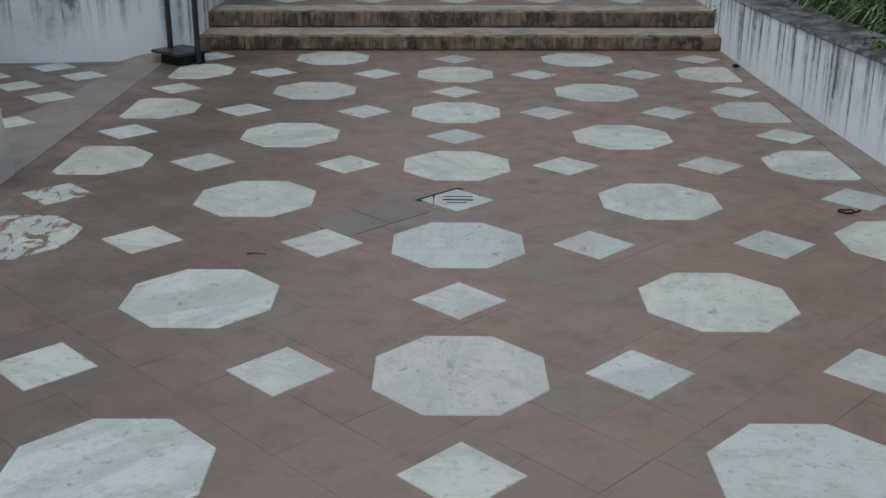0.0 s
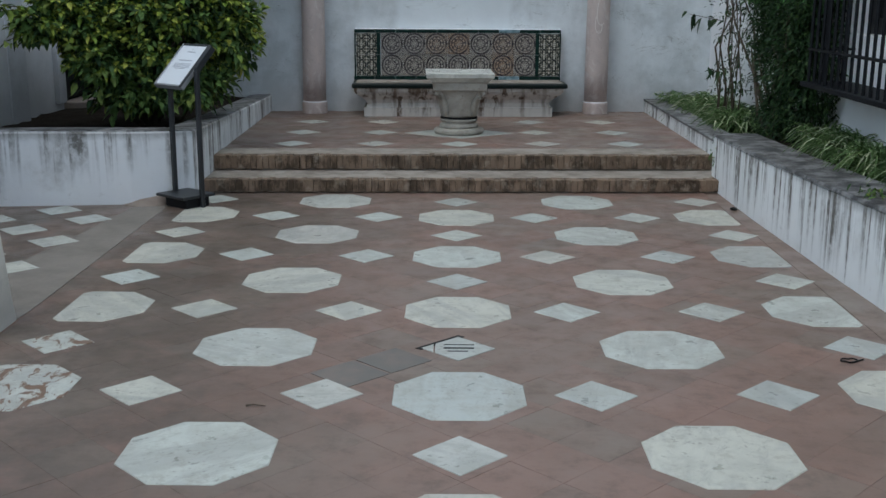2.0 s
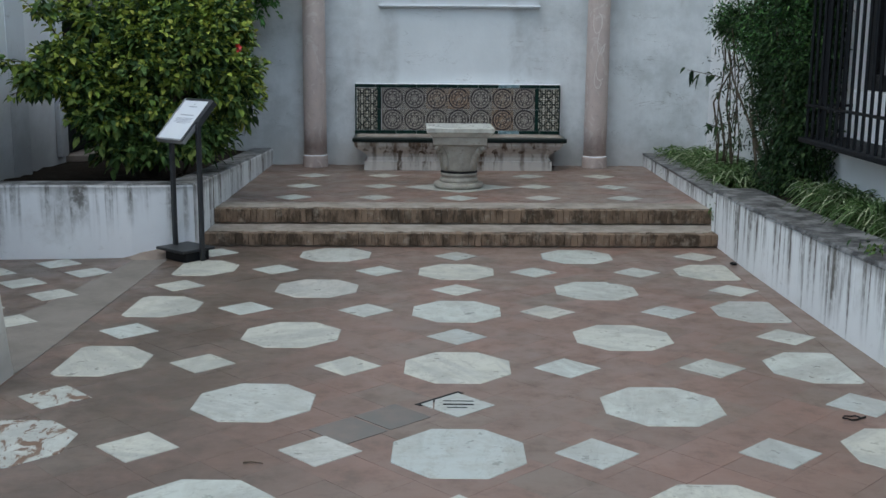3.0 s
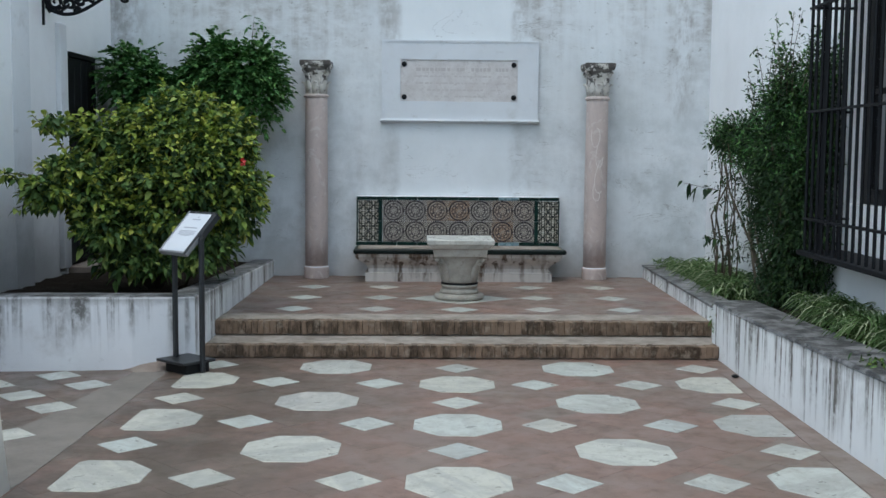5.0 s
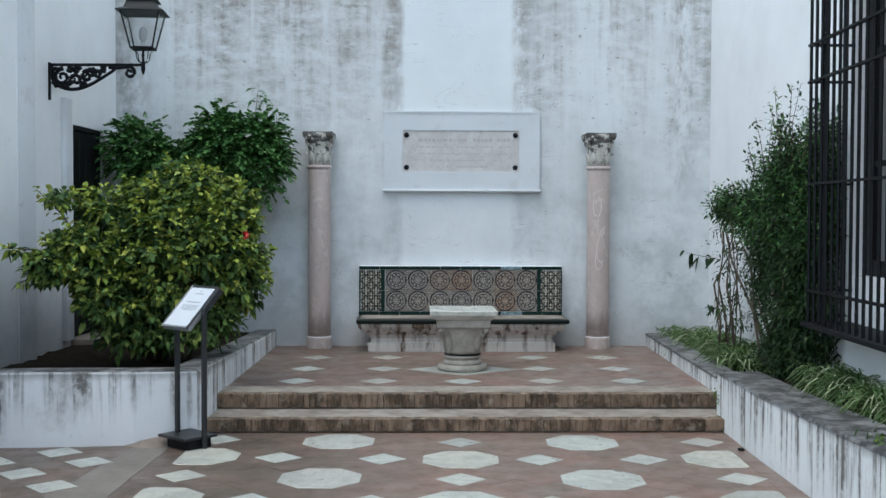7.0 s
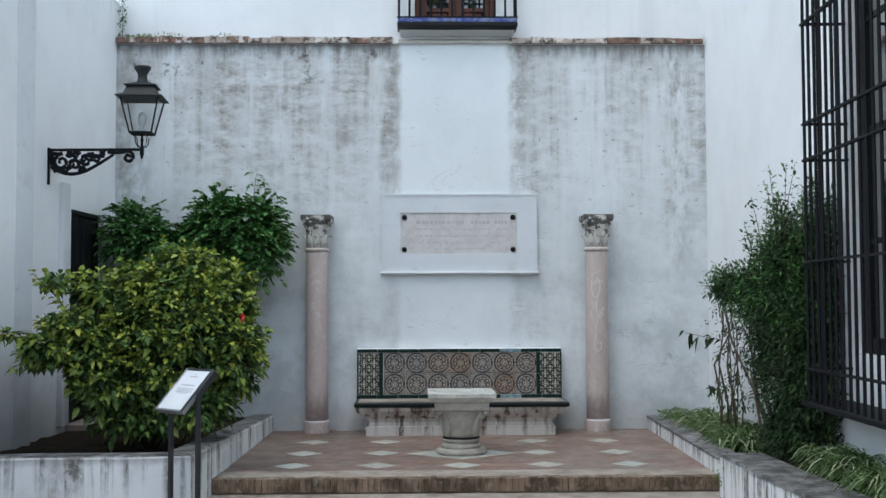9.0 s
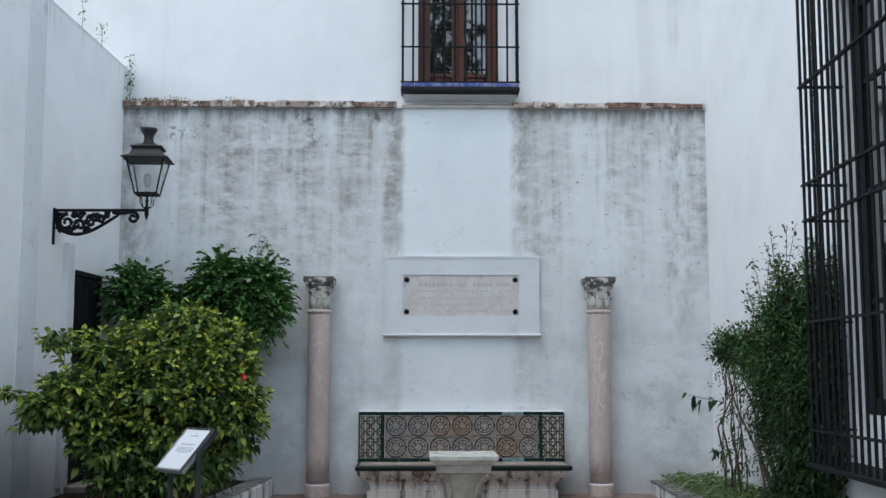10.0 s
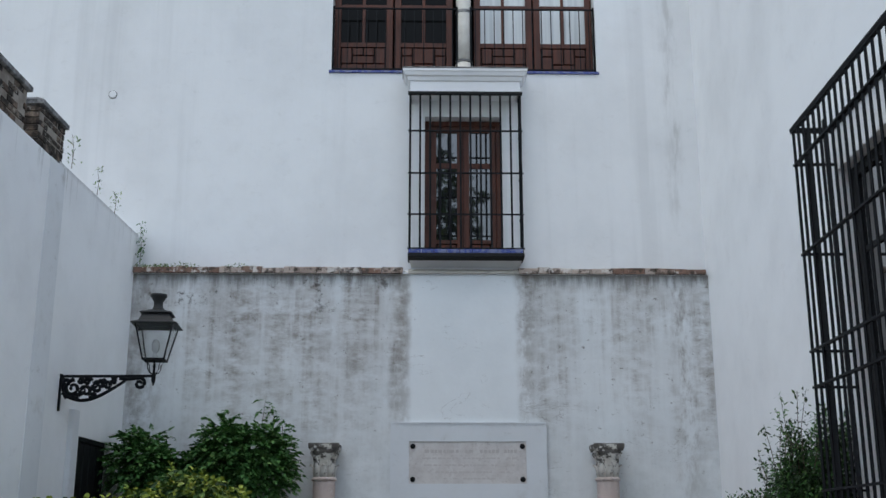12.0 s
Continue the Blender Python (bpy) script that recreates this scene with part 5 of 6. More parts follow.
for s in (-1, 1):
    a, b = (x0 + 0.075, xm - 0.003) if s < 0 else (xm + 0.003, x1 - 0.075)
    sash = part("sash", boxes((a, a + 0.075, 0.285, 0.325, z0 + 0.06, z1 - 0.07), (b - 0.075, b, 0.285, 0.325, z0 + 0.06, z1 - 0.07), (a + 0.075, b - 0.075, 0.285, 0.325, z0 + 0.06, z0 + 0.13), (a + 0.075, b - 0.075, 0.285, 0.325, z1 - 0.15, z1 - 0.07), (a + 0.075, b - 0.075, 0.285, 0.325, 5.32, 5.37), (a + 0.075, b - 0.075, 0.290, 0.325, 6.33, 6.40), bevel=0.003), M_WOOD.m, mid, "brown wooden casement leaf")
    part("panel", boxes((a + 0.09, b - 0.09, 0.29, 0.318, z0 + 0.14, 5.31), bevel=0.01), M_WOOD.m, sash)
    for za, zb in ((5.37, 6.33), (6.40, z1 - 0.15)):
        part("pane", boxes((a + 0.07, b - 0.07, 0.304, 0.310, za, zb)), M_GLASS.m, sash, "dark reflecting glass")
cage = thing("window_grille", BACK @ pose(0.053, 0.10, 5.02), "black iron cage grille with a blue tiled sill", "window grille")
CW, CD, CH = 0.695, 0.30, 2.17
rod = mesh_of(boxes((-0.009, 0.009, -0.009, 0.009, 0.06, CH)), "bar", M_IRON.m)
for k in range(12):
    part("bar", rod, None, cage, at=pose(-CW + 2 * CW * k / 11, -CD, 0, 0, 0, 45))
for s in (-1, 1):
    for k in (1, 2):
        part("bar", rod, None, cage, at=pose(s * CW, -CD + 0.10 * k, 0, 0, 0, 45))
for z in (0.11, 0.545, 1.08, 1.64, 2.155):
    part("rail", boxes((-CW - 0.025, CW + 0.025, -CD - 0.013, -CD + 0.013, z - 0.008, z + 0.008)), M_IRON.m, cage)
    for s in (-1, 1):
        part("side_rail", boxes((s * CW - 0.011, s * CW + 0.011, -CD + 0.014, 0.0, z - 0.008, z + 0.008)), M_IRON.m, cage)
part("top_frame", boxes((-CW - 0.03, CW + 0.03, -CD - 0.022, -CD + 0.03, 2.13, 2.168), bevel=0.004), M_DARK.m, cage, "thick dark top bar")
part("sill", boxes((-CW - 0.02, CW + 0.02, -CD - 0.025, 0.0, 0.0, 0.05), bevel=0.008), M_DARK.m, cage, "dark sill slab")
for k in range(9):
    part("sill_tile", boxes((-CW - 0.01 + 0.1565 * k, -CW - 0.01 + 0.1565 * k + 0.152, -CD - 0.018, -CD + 0.11, 0.05, 0.098), bevel=0.003), M_BLUE.m, cage, "blue glazed tile")
part("bracket", loft(bmesh.new(), [[(-CW + 0.02, -0.04, -0.055), (CW - 0.02, -0.04, -0.055), (CW - 0.02, 0.0, -0.055), (-CW + 0.02, 0.0, -0.055)], [(-CW, -0.14, -0.002), (CW, -0.14, -0.002), (CW, 0.0, -0.002), (-CW, 0.0, -0.002)]]), M_WHITE.m, cage, "plaster corbel under the sill")
hood = thing("window_hood", BACK @ pose(0.053, 0.10, 7.19), "white moulded cornice over the caged window", "cornice")
part("hood_body", loft(bmesh.new(), [[(-0.70 - g, -0.26 - d, z), (0.70 + g, -0.26 - d, z), (0.70 + g, 0.0, z), (-0.70 - g, 0.0, z)] for z, g, d in ((0.0, 0.0, 0.02), (0.15, 0.0, 0.02), (0.155, 0.02, 0.04), (0.20, 0.035, 0.055), (0.21, 0.06, 0.08), (0.255, 0.075, 0.10), (0.262, 0.09, 0.11), (0.295, 0.09, 0.11))]), M_WHITE.m, hood)
part("hood_top", boxes((-0.80, 0.80, -0.38, 0.0, 0.295, 0.312), bevel=0.004), M_COPING.m, hood, "dark weathered top edge")
for s in (-1, 1):
    part("reveal", boxes((s * 0.60 - 0.06, s * 0.60 + 0.06, -0.012, 0.0, -2.05, 0.0)), M_WHITE.m, hood, "flat white band beside the window")

up = thing("window_upper", BACK, "wide twin window with brown wooden leaves and a thin iron rail", "window", kind="structure")
x0, x1, z0, z1 = UW
XC = 0.054
for bay, (a, b) in enumerate(((x0, XC - 0.13), (XC + 0.13, x1))):
    w = (b - a) / 2
    for leaf in range(2):
        l0, l1 = a + w * leaf + 0.012, a + w * (leaf + 1) - 0.012
        lf = part("leaf", boxes((l0, l0 + 0.085, 0.30, 0.36, z0 + 0.02, z1), (l1 - 0.085, l1, 0.30, 0.36, z0 + 0.02, z1), (l0 + 0.085, l1 - 0.085, 0.30, 0.36, z0 + 0.02, z0 + 0.07), (l0 + 0.085, l1 - 0.085, 0.30, 0.36, 8.035, 8.10), ((l0 + l1) / 2 - 0.02, (l0 + l1) / 2 + 0.02, 0.31, 0.355, 8.10, z1), (l0 + 0.085, l1 - 0.085, 0.312, 0.354, 8.62, 8.66), bevel=0.003), M_WOOD.m, up, "brown wooden leaf with carved panels")
        # left bay: the unlit room is painted on the panes
        part("pane", boxes((l0 + 0.08, l1 - 0.08, 0.328, 0.334, 8.10, z1)), M_CURTAIN.m if bay else M_UNLIT_GLASS.m, lf, "glass with a white curtain behind" if bay else "glass painted near-black for the unlit room")
        # interlocking rectangular panels
        px0, px1, pz0, pz1 = l0 + 0.095, l1 - 0.095, z0 + 0.08, 8.025
        cols, rows = 4, 3
        cw, rh = (px1 - px0) / cols, (pz1 - pz0) / rows
        used = set()
        for r in range(rows):
            for c in range(cols):
                if (c, r) in used:
                    continue
                wide = (r + c + leaf) % 2 == 0 and c + 1 < cols and (c + 1, r) not in used
                tall = not wide and r + 1 < rows
                cells = [(c, r)] + ([(c + 1, r)] if wide else []) + ([(c, r + 1)] if tall else [])
                used.update(cells)
                part("carved_panel", boxes((px0 + cw * c + 0.008, px0 + cw * (c + 1 + wide) - 0.008, 0.296, 0.335, pz0 + rh * r + 0.008, pz0 + rh * (r + 1 + tall) - 0.008), bevel=0.006), M_WOOD.m, lf)
        part("panel_back", boxes((l0 + 0.086, l1 - 0.086, 0.326, 0.345, z0 + 0.071, 8.034)), M_DARK.m, lf)
part("sill", boxes((x0 - 0.03, x1 + 0.03, 0.075, 0.30, z0 - 0.03, z0 + 0.004), bevel=0.004), M_BLUE.m, up, "thin blue glazed sill")
rail = thing("window_railing", BACK, "thin black iron railing across the wide window", "railing")
for a, b in ((x0 + 0.012, XC - 0.09), (XC + 0.09, x1 - 0.012)):
    for z in (z0 + 0.05, 8.52):
        part("rail", boxes((a, b, 0.135, 0.155, z - 0.009, z + 0.009)), M_IRON.m, rail)
    n = 13
    stick = mesh_of(boxes((-0.006, 0.006, 0.139, 0.151, z0 + 0.02, 8.53)), "baluster", M_IRON.m)
    for k in range(n):
        part("baluster", stick, None, rail, at=pose(a + (b - a) * (k + 0.5) / n, 0, 0))
    for xe in (a, b):
        part("post", boxes((xe - 0.012, xe + 0.012, 0.133, 0.157, z0 + 0.004, 8.55)), M_IRON.m, rail)
mull = thing("window_column", BACK @ pose(XC, 0.20, z0 + 0.004), "slender white marble column dividing the wide window", "column")
m = Mat("cream_marble", rough=0.5)
M_PALE = m.color(m.mix(m.ramp(m.noise(6, 5, 0.6), 0.35, 0.7), (0.74, 0.71, 0.65), (0.62, 0.59, 0.53)))
part("plinth", boxes((-0.14, 0.14, -0.12, 0.12, 0.0, 0.035), bevel=0.006), M_PALE.m, mull)
part("base", lathe(bmesh.new(), [(0.125, 0.035), (0.13, 0.055), (0.118, 0.075), (0.105, 0.09), (0.112, 0.12), (0.10, 0.145)], 28), M_PALE.m, mull, smooth=True)
part("band", lathe(bmesh.new(), [(0.104, 0.145), (0.11, 0.15), (0.11, 0.18), (0.103, 0.185)], 28), M_COPING.m, mull, "dark metal band")
part("shaft", lathe(bmesh.new(), [(0.098, 0.185), (0.099, 0.8), (0.094, 2.0), (0.092, 2.3)], 28), M_PALE.m, mull, "smooth pale shaft", True)
part("band", lathe(bmesh.new(), [(0.10, 0.86), (0.107, 0.865), (0.107, 0.90), (0.10, 0.905)], 28), M_COPING.m, mull, "dark metal band")
part("capital", lathe(bmesh.new(), [(0.092, 2.3), (0.11, 2.31), (0.10, 2.33), (0.13, 2.42), (0.15, 2.49)], 28), M_PALE.m, mull, smooth=True)
hole = thing("vent_cap", BACK @ pose(-4.484, 0.10, 7.245, 90, 0, 0), "small round pale cap on the upper wall", "vent")
part("cap", lathe(bmesh.new(), [(0.048, 0.0), (0.048, 0.012), (0.04, 0.016)], 20), M_UPPER.m, hole)
part("rim", lathe(bmesh.new(), [(0.055, -0.002), (0.055, 0.006), (0.047, 0.008)], 20), M_COPING.m, hole)

# ---- brick coping on the ledge of the end wall ----
def coping_brick():
    m = Mat("ledge_brick", rough=0.9, spec=0.2)
    t = m.random()
    Mat.world_coord(m)
    c = m.mix(m.ramp(t, 0.30, 0.55), (0.20, 0.125, 0.095), (0.40, 0.335, 0.295))
    c = m.mix(m.ramp(m.noise(7, 6, 0.7), 0.51, 0.60), c, (0.56, 0.53, 0.50))
    c = m.mix(m.ramp(m.noise(11, 6, 0.72), 0.47, 0.60), c, (0.070, 0.056, 0.046))
    m.color(c)
    return m.bump(m.noise(30, 5, 0.6), 0.6, 0.01)


M_LEDGE = coping_brick()
ledge = thing("ledge", BACK @ pose(0, 0, LEDGE), "weathered brick coping along the ledge of the end wall", "ledge", kind="structure")
part("mortar_bed", loft(bmesh.new(), [[(-4.03, -0.02, 0.0), (-4.03, 0.10, 0.0), (-4.03, 0.10, 0.075), (-4.03, -0.015, 0.03)], [(3.03, -0.02, 0.0), (3.03, 0.10, 0.0), (3.03, 0.10, 0.075), (3.03, -0.015, 0.03)]]), M_WHITE.m, ledge, "limewashed mortar slope")
part("apron", loft(bmesh.new(), [[(x, -0.045, 0.004), (x, 0.098, 0.004), (x, 0.098, 0.088), (x, -0.040, 0.036)] for x in (-0.655, 0.02, 0.695)]), M_PIER.m, ledge, "stained mortar apron below the window")
for a, b in ((-4.02, -0.66), (0.70, 3.02)):
    x = a
    while x < b - 0.08:
        d = min(random.choice((0.13, 0.25, 0.26, 0.14, 0.27)), b - x)
        bm = bmesh.new()
        h = random.uniform(-0.012, 0.012)
        loft(bm, [[(q, -0.065 + random.uniform(-0.01, 0.006), 0.002), (q, 0.098, 0.002), (q, 0.098, 0.105 + h), (q, -0.05 + random.uniform(-0.012, 0.012), 0.074 + h), (q, -0.062, 0.060 + h)] for q in (x + 0.004, x + d - 0.004)])
        part("coping_brick", bm, M_LEDGE.m, ledge)
        x += d

# ---- brick merlons on the left wall ----
M_MERLON = Mat("old_merlon_brick", rough=0.95, spec=0.2)
m = M_MERLON
t = m.random()
Mat.world_coord(m)
c = m.mix(t, (0.20, 0.135, 0.10), (0.29, 0.235, 0.19))
c = m.mix(m.ramp(m.noise(6, 6, 0.7), 0.30, 0.52), c, (0.035, 0.029, 0.025))
m.color(m.mix(m.ramp(m.noise(18, 5, 0.7), 0.58, 0.7), c, (0.50, 0.48, 0.44))).bump(m.noise(25, 6, 0.65), 0.7, 0.012)
for ya, yb in ((8.55, 9.36), (9.66, 10.34)):
    mer = thing("merlon", pose(XL, 0, 5.27), "blackened old brick merlon on top of the side wall", "merlon", "merlons on the side wall")
    part("core", boxes((-0.39, -0.02, ya + 0.02, yb - 0.02, 0.0, 0.46)), M_TREAD.m, mer)
    for course in range(7):
        zc = 0.066 * course
        y = ya - (0.12 if course % 2 else 0.0)
        while y < yb:
            a, b = max(y, ya), min(y + 0.235, yb)
            if b - a > 0.04:
                part("brick", boxes((-0.40 + random.uniform(0, 0.012), -0.005 - random.uniform(0, 0.02), a + 0.005, b - 0.005, zc + 0.004, zc + 0.060), bevel=0.004), M_MERLON.m, mer)
            y += 0.245
    part("cap", loft(bmesh.new(), [rect_ring(-0.43 + g, 0.02 - g, ya - 0.02 + g, yb + 0.02 - g, z) for z, g in ((0.455, 0.02), (0.465, 0.0), (0.51, 0.0), (0.57, 0.10), (0.585, 0.14))]), M_COPING.m, mer, "black weathered cap")

# ---- plants ----
def leaf_material(name, a, b, c, rough=0.45):
    m = Mat(name, rough=rough + 0.1, spec=0.22)
    i = m.island()
    col = m.mix(m.ramp(i, 0.0, 0.6), a, b)
    col = m.mix(m.ramp(i, 0.72, 1.0), col, c)
    m.color(m.mix(m.ramp(m.noise(60, 3, 0.6), 0.4, 0.7, 0.0, 0.35), col, tuple(v * 0.5 for v in a)))
    m.b.inputs["Transmission Weight"].default_value = 0.0
    m.b.inputs["Subsurface Weight"].default_value = 0.0
    return m.m


def leaves(name, spots, aims, length, width, material, parent, label="", droop=0.25, seed=0, vary=0.35):
    """Folded leaves as one mesh: a spot and an aim for each."""
    rng = np.random.default_rng(seed)
    p, d = np.asarray(spots, float), np.asarray(aims, float)
    n = len(p)
    d = d / (np.linalg.norm(d, axis=1, keepdims=True) + 1e-9)
    up = np.tile([0.0, 0.0, 1.0], (n, 1)) + rng.normal(0, 0.45, (n, 3))
    side = np.cross(d, up)
    side /= np.linalg.norm(side, axis=1, keepdims=True) + 1e-9
    nrm = np.cross(side, d)
    L = (length * (1 + rng.uniform(-vary, vary, n)))[:, None]
    W = L * (width / length)
    dn = np.array([0, 0, -1.0])
    rib = lambda k: p + d * L * k + dn * L * droop * k * k
    v = np.stack([p, rib(0.34), rib(0.7), rib(1.0), rib(0.30) + side * W * 0.46 + nrm * W * 0.14, rib(0.30) - side * W * 0.46 + nrm * W * 0.14,
                  rib(0.66) + side * W * 0.38 + nrm * W * 0.10, rib(0.66) - side * W * 0.38 + nrm * W * 0.10], 1).reshape(-1, 3)
    base = (np.arange(n) * 8)[:, None]
    f = np.concatenate([base + q for q in ([0, 1, 4], [0, 5, 1], [4, 1, 2], [4, 2, 6], [5, 2, 1], [5, 7, 2], [6, 2, 3], [2, 7, 3])], 1).reshape(-1, 3)
    me = bpy.data.meshes.new(name)
    me.from_pydata(v.tolist(), [], f.tolist())
    me.materials.append(material)
    return tagged(part(name, me, None, parent, label), kind="stuff")


def cloud(rng, lobes, tips, per, spread, shell=0.55):
    """Leaf spots in clusters at twig tips inside lumpy lobes (x, y, z, rx, ry, rz)."""
    lobes = np.asarray(lobes, float)
    wgt = lobes[:, 3] * lobes[:, 4] * lobes[:, 5]
    pick = rng.choice(len(lobes), tips, p=wgt / wgt.sum())
    d = rng.normal(0, 1, (tips, 3))
    d /= np.linalg.norm(d, axis=1, keepdims=True)
    r = (shell + (1 - shell) * rng.random(tips) ** 0.6) * (1 + 0.10 * rng.normal(0, 1, tips))
    tip = lobes[pick, :3] + d * lobes[pick, 3:] * r[:, None]
    spots = np.repeat(tip, per, 0) + rng.normal(0, spread, (tips * per, 3))
    aims = np.repeat(d, per, 0) * 0.7 + rng.normal(0, 0.6, (tips * per, 3)) + [0, 0, 0.05]
    return tip, spots, aims


def limbs(plant, rng, base, targets, r0):
    for t in targets:
        b, t = Vector(base), Vector(t)
        mid1 = b.lerp(t, 0.35) + Vector(rng.normal(0, 0.06, 3).tolist())
        mid2 = b.lerp(t, 0.7) + Vector(rng.normal(0, 0.06, 3).tolist())
        bm = bmesh.new()
        tube(bm, [b, mid1, mid2, t], r0, r0 * 0.25, 6)
        part("stem", bm, M_BARK.m, plant, smooth=True)


def twig_tips(rng, lobes, count, shell=0.5):
    """Twig ends in lumpy lobes (x, y, z, rx, ry, rz), each with the way it points."""
    lobes = np.asarray(lobes, float)
    size = (lobes[:, 3] * lobes[:, 4] * lobes[:, 5]) ** 0.75
    pick = rng.choice(len(lobes), count, p=size / size.sum())
    d = rng.normal(0, 1, (count, 3))
    d /= np.linalg.norm(d, axis=1, keepdims=True)
    r = (shell + (1 - shell) * rng.random(count) ** 0.5) * (1 + 0.09 * rng.normal(0, 1, count))
    return lobes[pick, :3] + d * lobes[pick, 3:] * r[:, None], d + [0, 0, 0.35] + rng.normal(0, 0.25, (count, 3)), r


def whorls(rng, tips, ways, per, run, flare):
    """Leaves set in turn up each twig end: nearly across it low down, along it at the tip."""
    n = len(tips)
    ways = ways / np.linalg.norm(ways, axis=1, keepdims=True)
    side = np.cross(ways, [0.31, 0.17, 0.93])
    side /= np.linalg.norm(side, axis=1, keepdims=True)
    over = np.cross(ways, side)
    spots, aims = [], []
    start = rng.uniform(0, 6.28, n)
    for k in range(per):
        a = start + k * 2.4 + rng.normal(0, 0.3, n)
        radial = side * np.cos(a)[:, None] + over * np.sin(a)[:, None]
        h = k / max(per - 1, 1)
        spots.append(tips - ways * run * (1 - h) + radial * 0.008)
        aims.append(radial * flare * (1.15 - 0.6 * h) + ways * (0.35 + 0.6 * h) + rng.normal(0, 0.12, (n, 3)))
    return np.concatenate(spots), np.concatenate(aims)


def fronds(rng, bases, ways, length, pairs):
    """Feathered leaves: a drooping midrib for each base, with pairs of leaflets along it."""
    n = len(bases)
    ways = ways / np.linalg.norm(ways, axis=1, keepdims=True)
    side = np.cross(ways, [0.0, 0.0, 1.0]) + rng.normal(0, 0.15, (n, 3))
    side /= np.linalg.norm(side, axis=1, keepdims=True)
    L = (length * rng.uniform(0.7, 1.25, n))[:, None]
    spots, aims = [], []
    for k in range(1, pairs + 1):
        h = k / pairs
        p = bases + ways * L * h - np.array([0, 0, 1.0]) * L * 0.45 * h * h
        for s in (-1, 1):
            spots.append(p)
            aims.append(side * s * (1.0 - 0.35 * h) + ways * 0.75 + rng.normal(0, 0.10, (n, 3)))
    tip = bases + ways * L * 1.02 - np.array([0, 0, 1.0]) * L * 0.47
    return np.concatenate(spots + [tip]), np.concatenate(aims + [ways - [0, 0, 0.5]])


M_BARK = wood("bark", (0.085, 0.068, 0.05), (0.05, 0.04, 0.03))
M_HIB = leaf_material("hibiscus_leaf", (0.026, 0.058, 0.022), (0.105, 0.180, 0.048), (0.260, 0.315, 0.075))
M_HIB_YOUNG = leaf_material("young_hibiscus_leaf", (0.170, 0.250, 0.040), (0.310, 0.370, 0.062), (0.480, 0.480, 0.100))
M_FERNY = leaf_material("shrub_leaf", (0.036, 0.105, 0.030), (0.080, 0.200, 0.054), (0.160, 0.290, 0.085))
M_VINE = leaf_material("vine_leaf", (0.007, 0.020, 0.007), (0.020, 0.052, 0.015), (0.060, 0.105, 0.030))
# the tree at the entrance end, which the facade's window panes mirror
rng = np.random.default_rng(77)
tree = thing("tree", pose(-0.3, -6.9, 0.0), "tall dark-leaved tree at the entrance end", "tree")
bm = bmesh.new()
tube(bm, [(0, 0, -0.02), (0.06, 0, 3.0), (-0.05, 0.05, 7.0), (0.1, 0, 12.5)], 0.20, 0.05, 10)
for k in range(9):
    a = k * 2.4
    z = 8.3 + 0.55 * k
    tube(bm, [(0, 0, z), (0.7 * math.cos(a), 0.6 * math.sin(a), z + 0.5), (1.5 * math.cos(a), 1.2 * math.sin(a), z + 1.3)], 0.07, 0.02, 6)
M_BARK = Mat("tree_bark", (0.10, 0.08, 0.06), 0.9, 0.0, 0.2)
part("trunk", bm, M_BARK.bump(M_BARK.noise(18, 5, 0.65), 0.6, 0.02).m, tree, "", True)
tip, spots, aims = cloud(rng, [(0, 0, 10.6, 2.1, 1.3, 1.4), (-0.9, 0.2, 12.4, 1.4, 1.1, 1.5), (1.3, -0.1, 12.2, 1.3, 1.0, 1.3), (0.4, 0.1, 13.9, 0.8, 0.8, 0.9), (-0.9, 0.2, 14.6, 1.0, 0.9, 0.9)], 300, 9, 0.16, 0.2)
leaves("crown", spots, aims, 0.30, 0.15, M_HIB, tree, seed=78)
M_STRAP = leaf_material("strap_leaf", (0.075, 0.140, 0.045), (0.150, 0.235, 0.085), (0.600, 0.650, 0.450), 0.5)

rng = np.random.default_rng(4)
bush = thing("hibiscus_bush", pose(-2.85, 10.05, 0.45), "dense hibiscus bush with yellow-green young leaves in the planter", "bush")
LOBES = [(0.25, -0.15, 0.95, 0.68, 0.62, 0.66), (0.23, -0.05, 1.47, 0.52, 0.45, 0.30), (0.80, -0.05, 1.38, 0.26, 0.36, 0.26), (0.88, -0.10, 0.88, 0.28, 0.40, 0.42), (0.60, -0.25, 0.42, 0.34, 0.32, 0.26), (0.10, -0.40, 0.36, 0.46, 0.30, 0.24),
         (-0.34, -0.50, 0.95, 0.38, 0.32, 0.27), (-0.60, -0.78, 0.92, 0.22, 0.20, 0.15), (-0.82, -1.00, 1.07, 0.09, 0.09, 0.05), (-0.58, -0.65, 1.50, 0.13, 0.12, 0.06), (-0.28, -0.35, 1.40, 0.26, 0.26, 0.18), (-0.15, -0.55, 0.62, 0.32, 0.3, 0.3), (0.55, -0.35, 1.15, 0.40, 0.3, 0.35), (-0.48, -0.62, 1.12, 0.26, 0.24, 0.16), (0.38, -0.1, 1.68, 0.30, 0.3, 0.16)]
tip, way, depth = twig_tips(rng, LOBES, 2500, 0.45)
keep = (tip[:, 0] > -1.0) & (tip[:, 2] > 0.06)
tip, way, depth = tip[keep], way[keep], depth[keep]
limbs(bush, rng, (0.1, -0.1, -0.08), tip[rng.choice(len(tip), 26)] * [0.85, 0.85, 0.88], 0.028)
spots, aims = whorls(rng, tip, way, 7, 0.13, 0.95)
keep = spots[:, 2] > 0.04
leaves("leaves", spots[keep], aims[keep], 0.074, 0.048, M_HIB, bush, "dark green leaves", 0.40, 5)
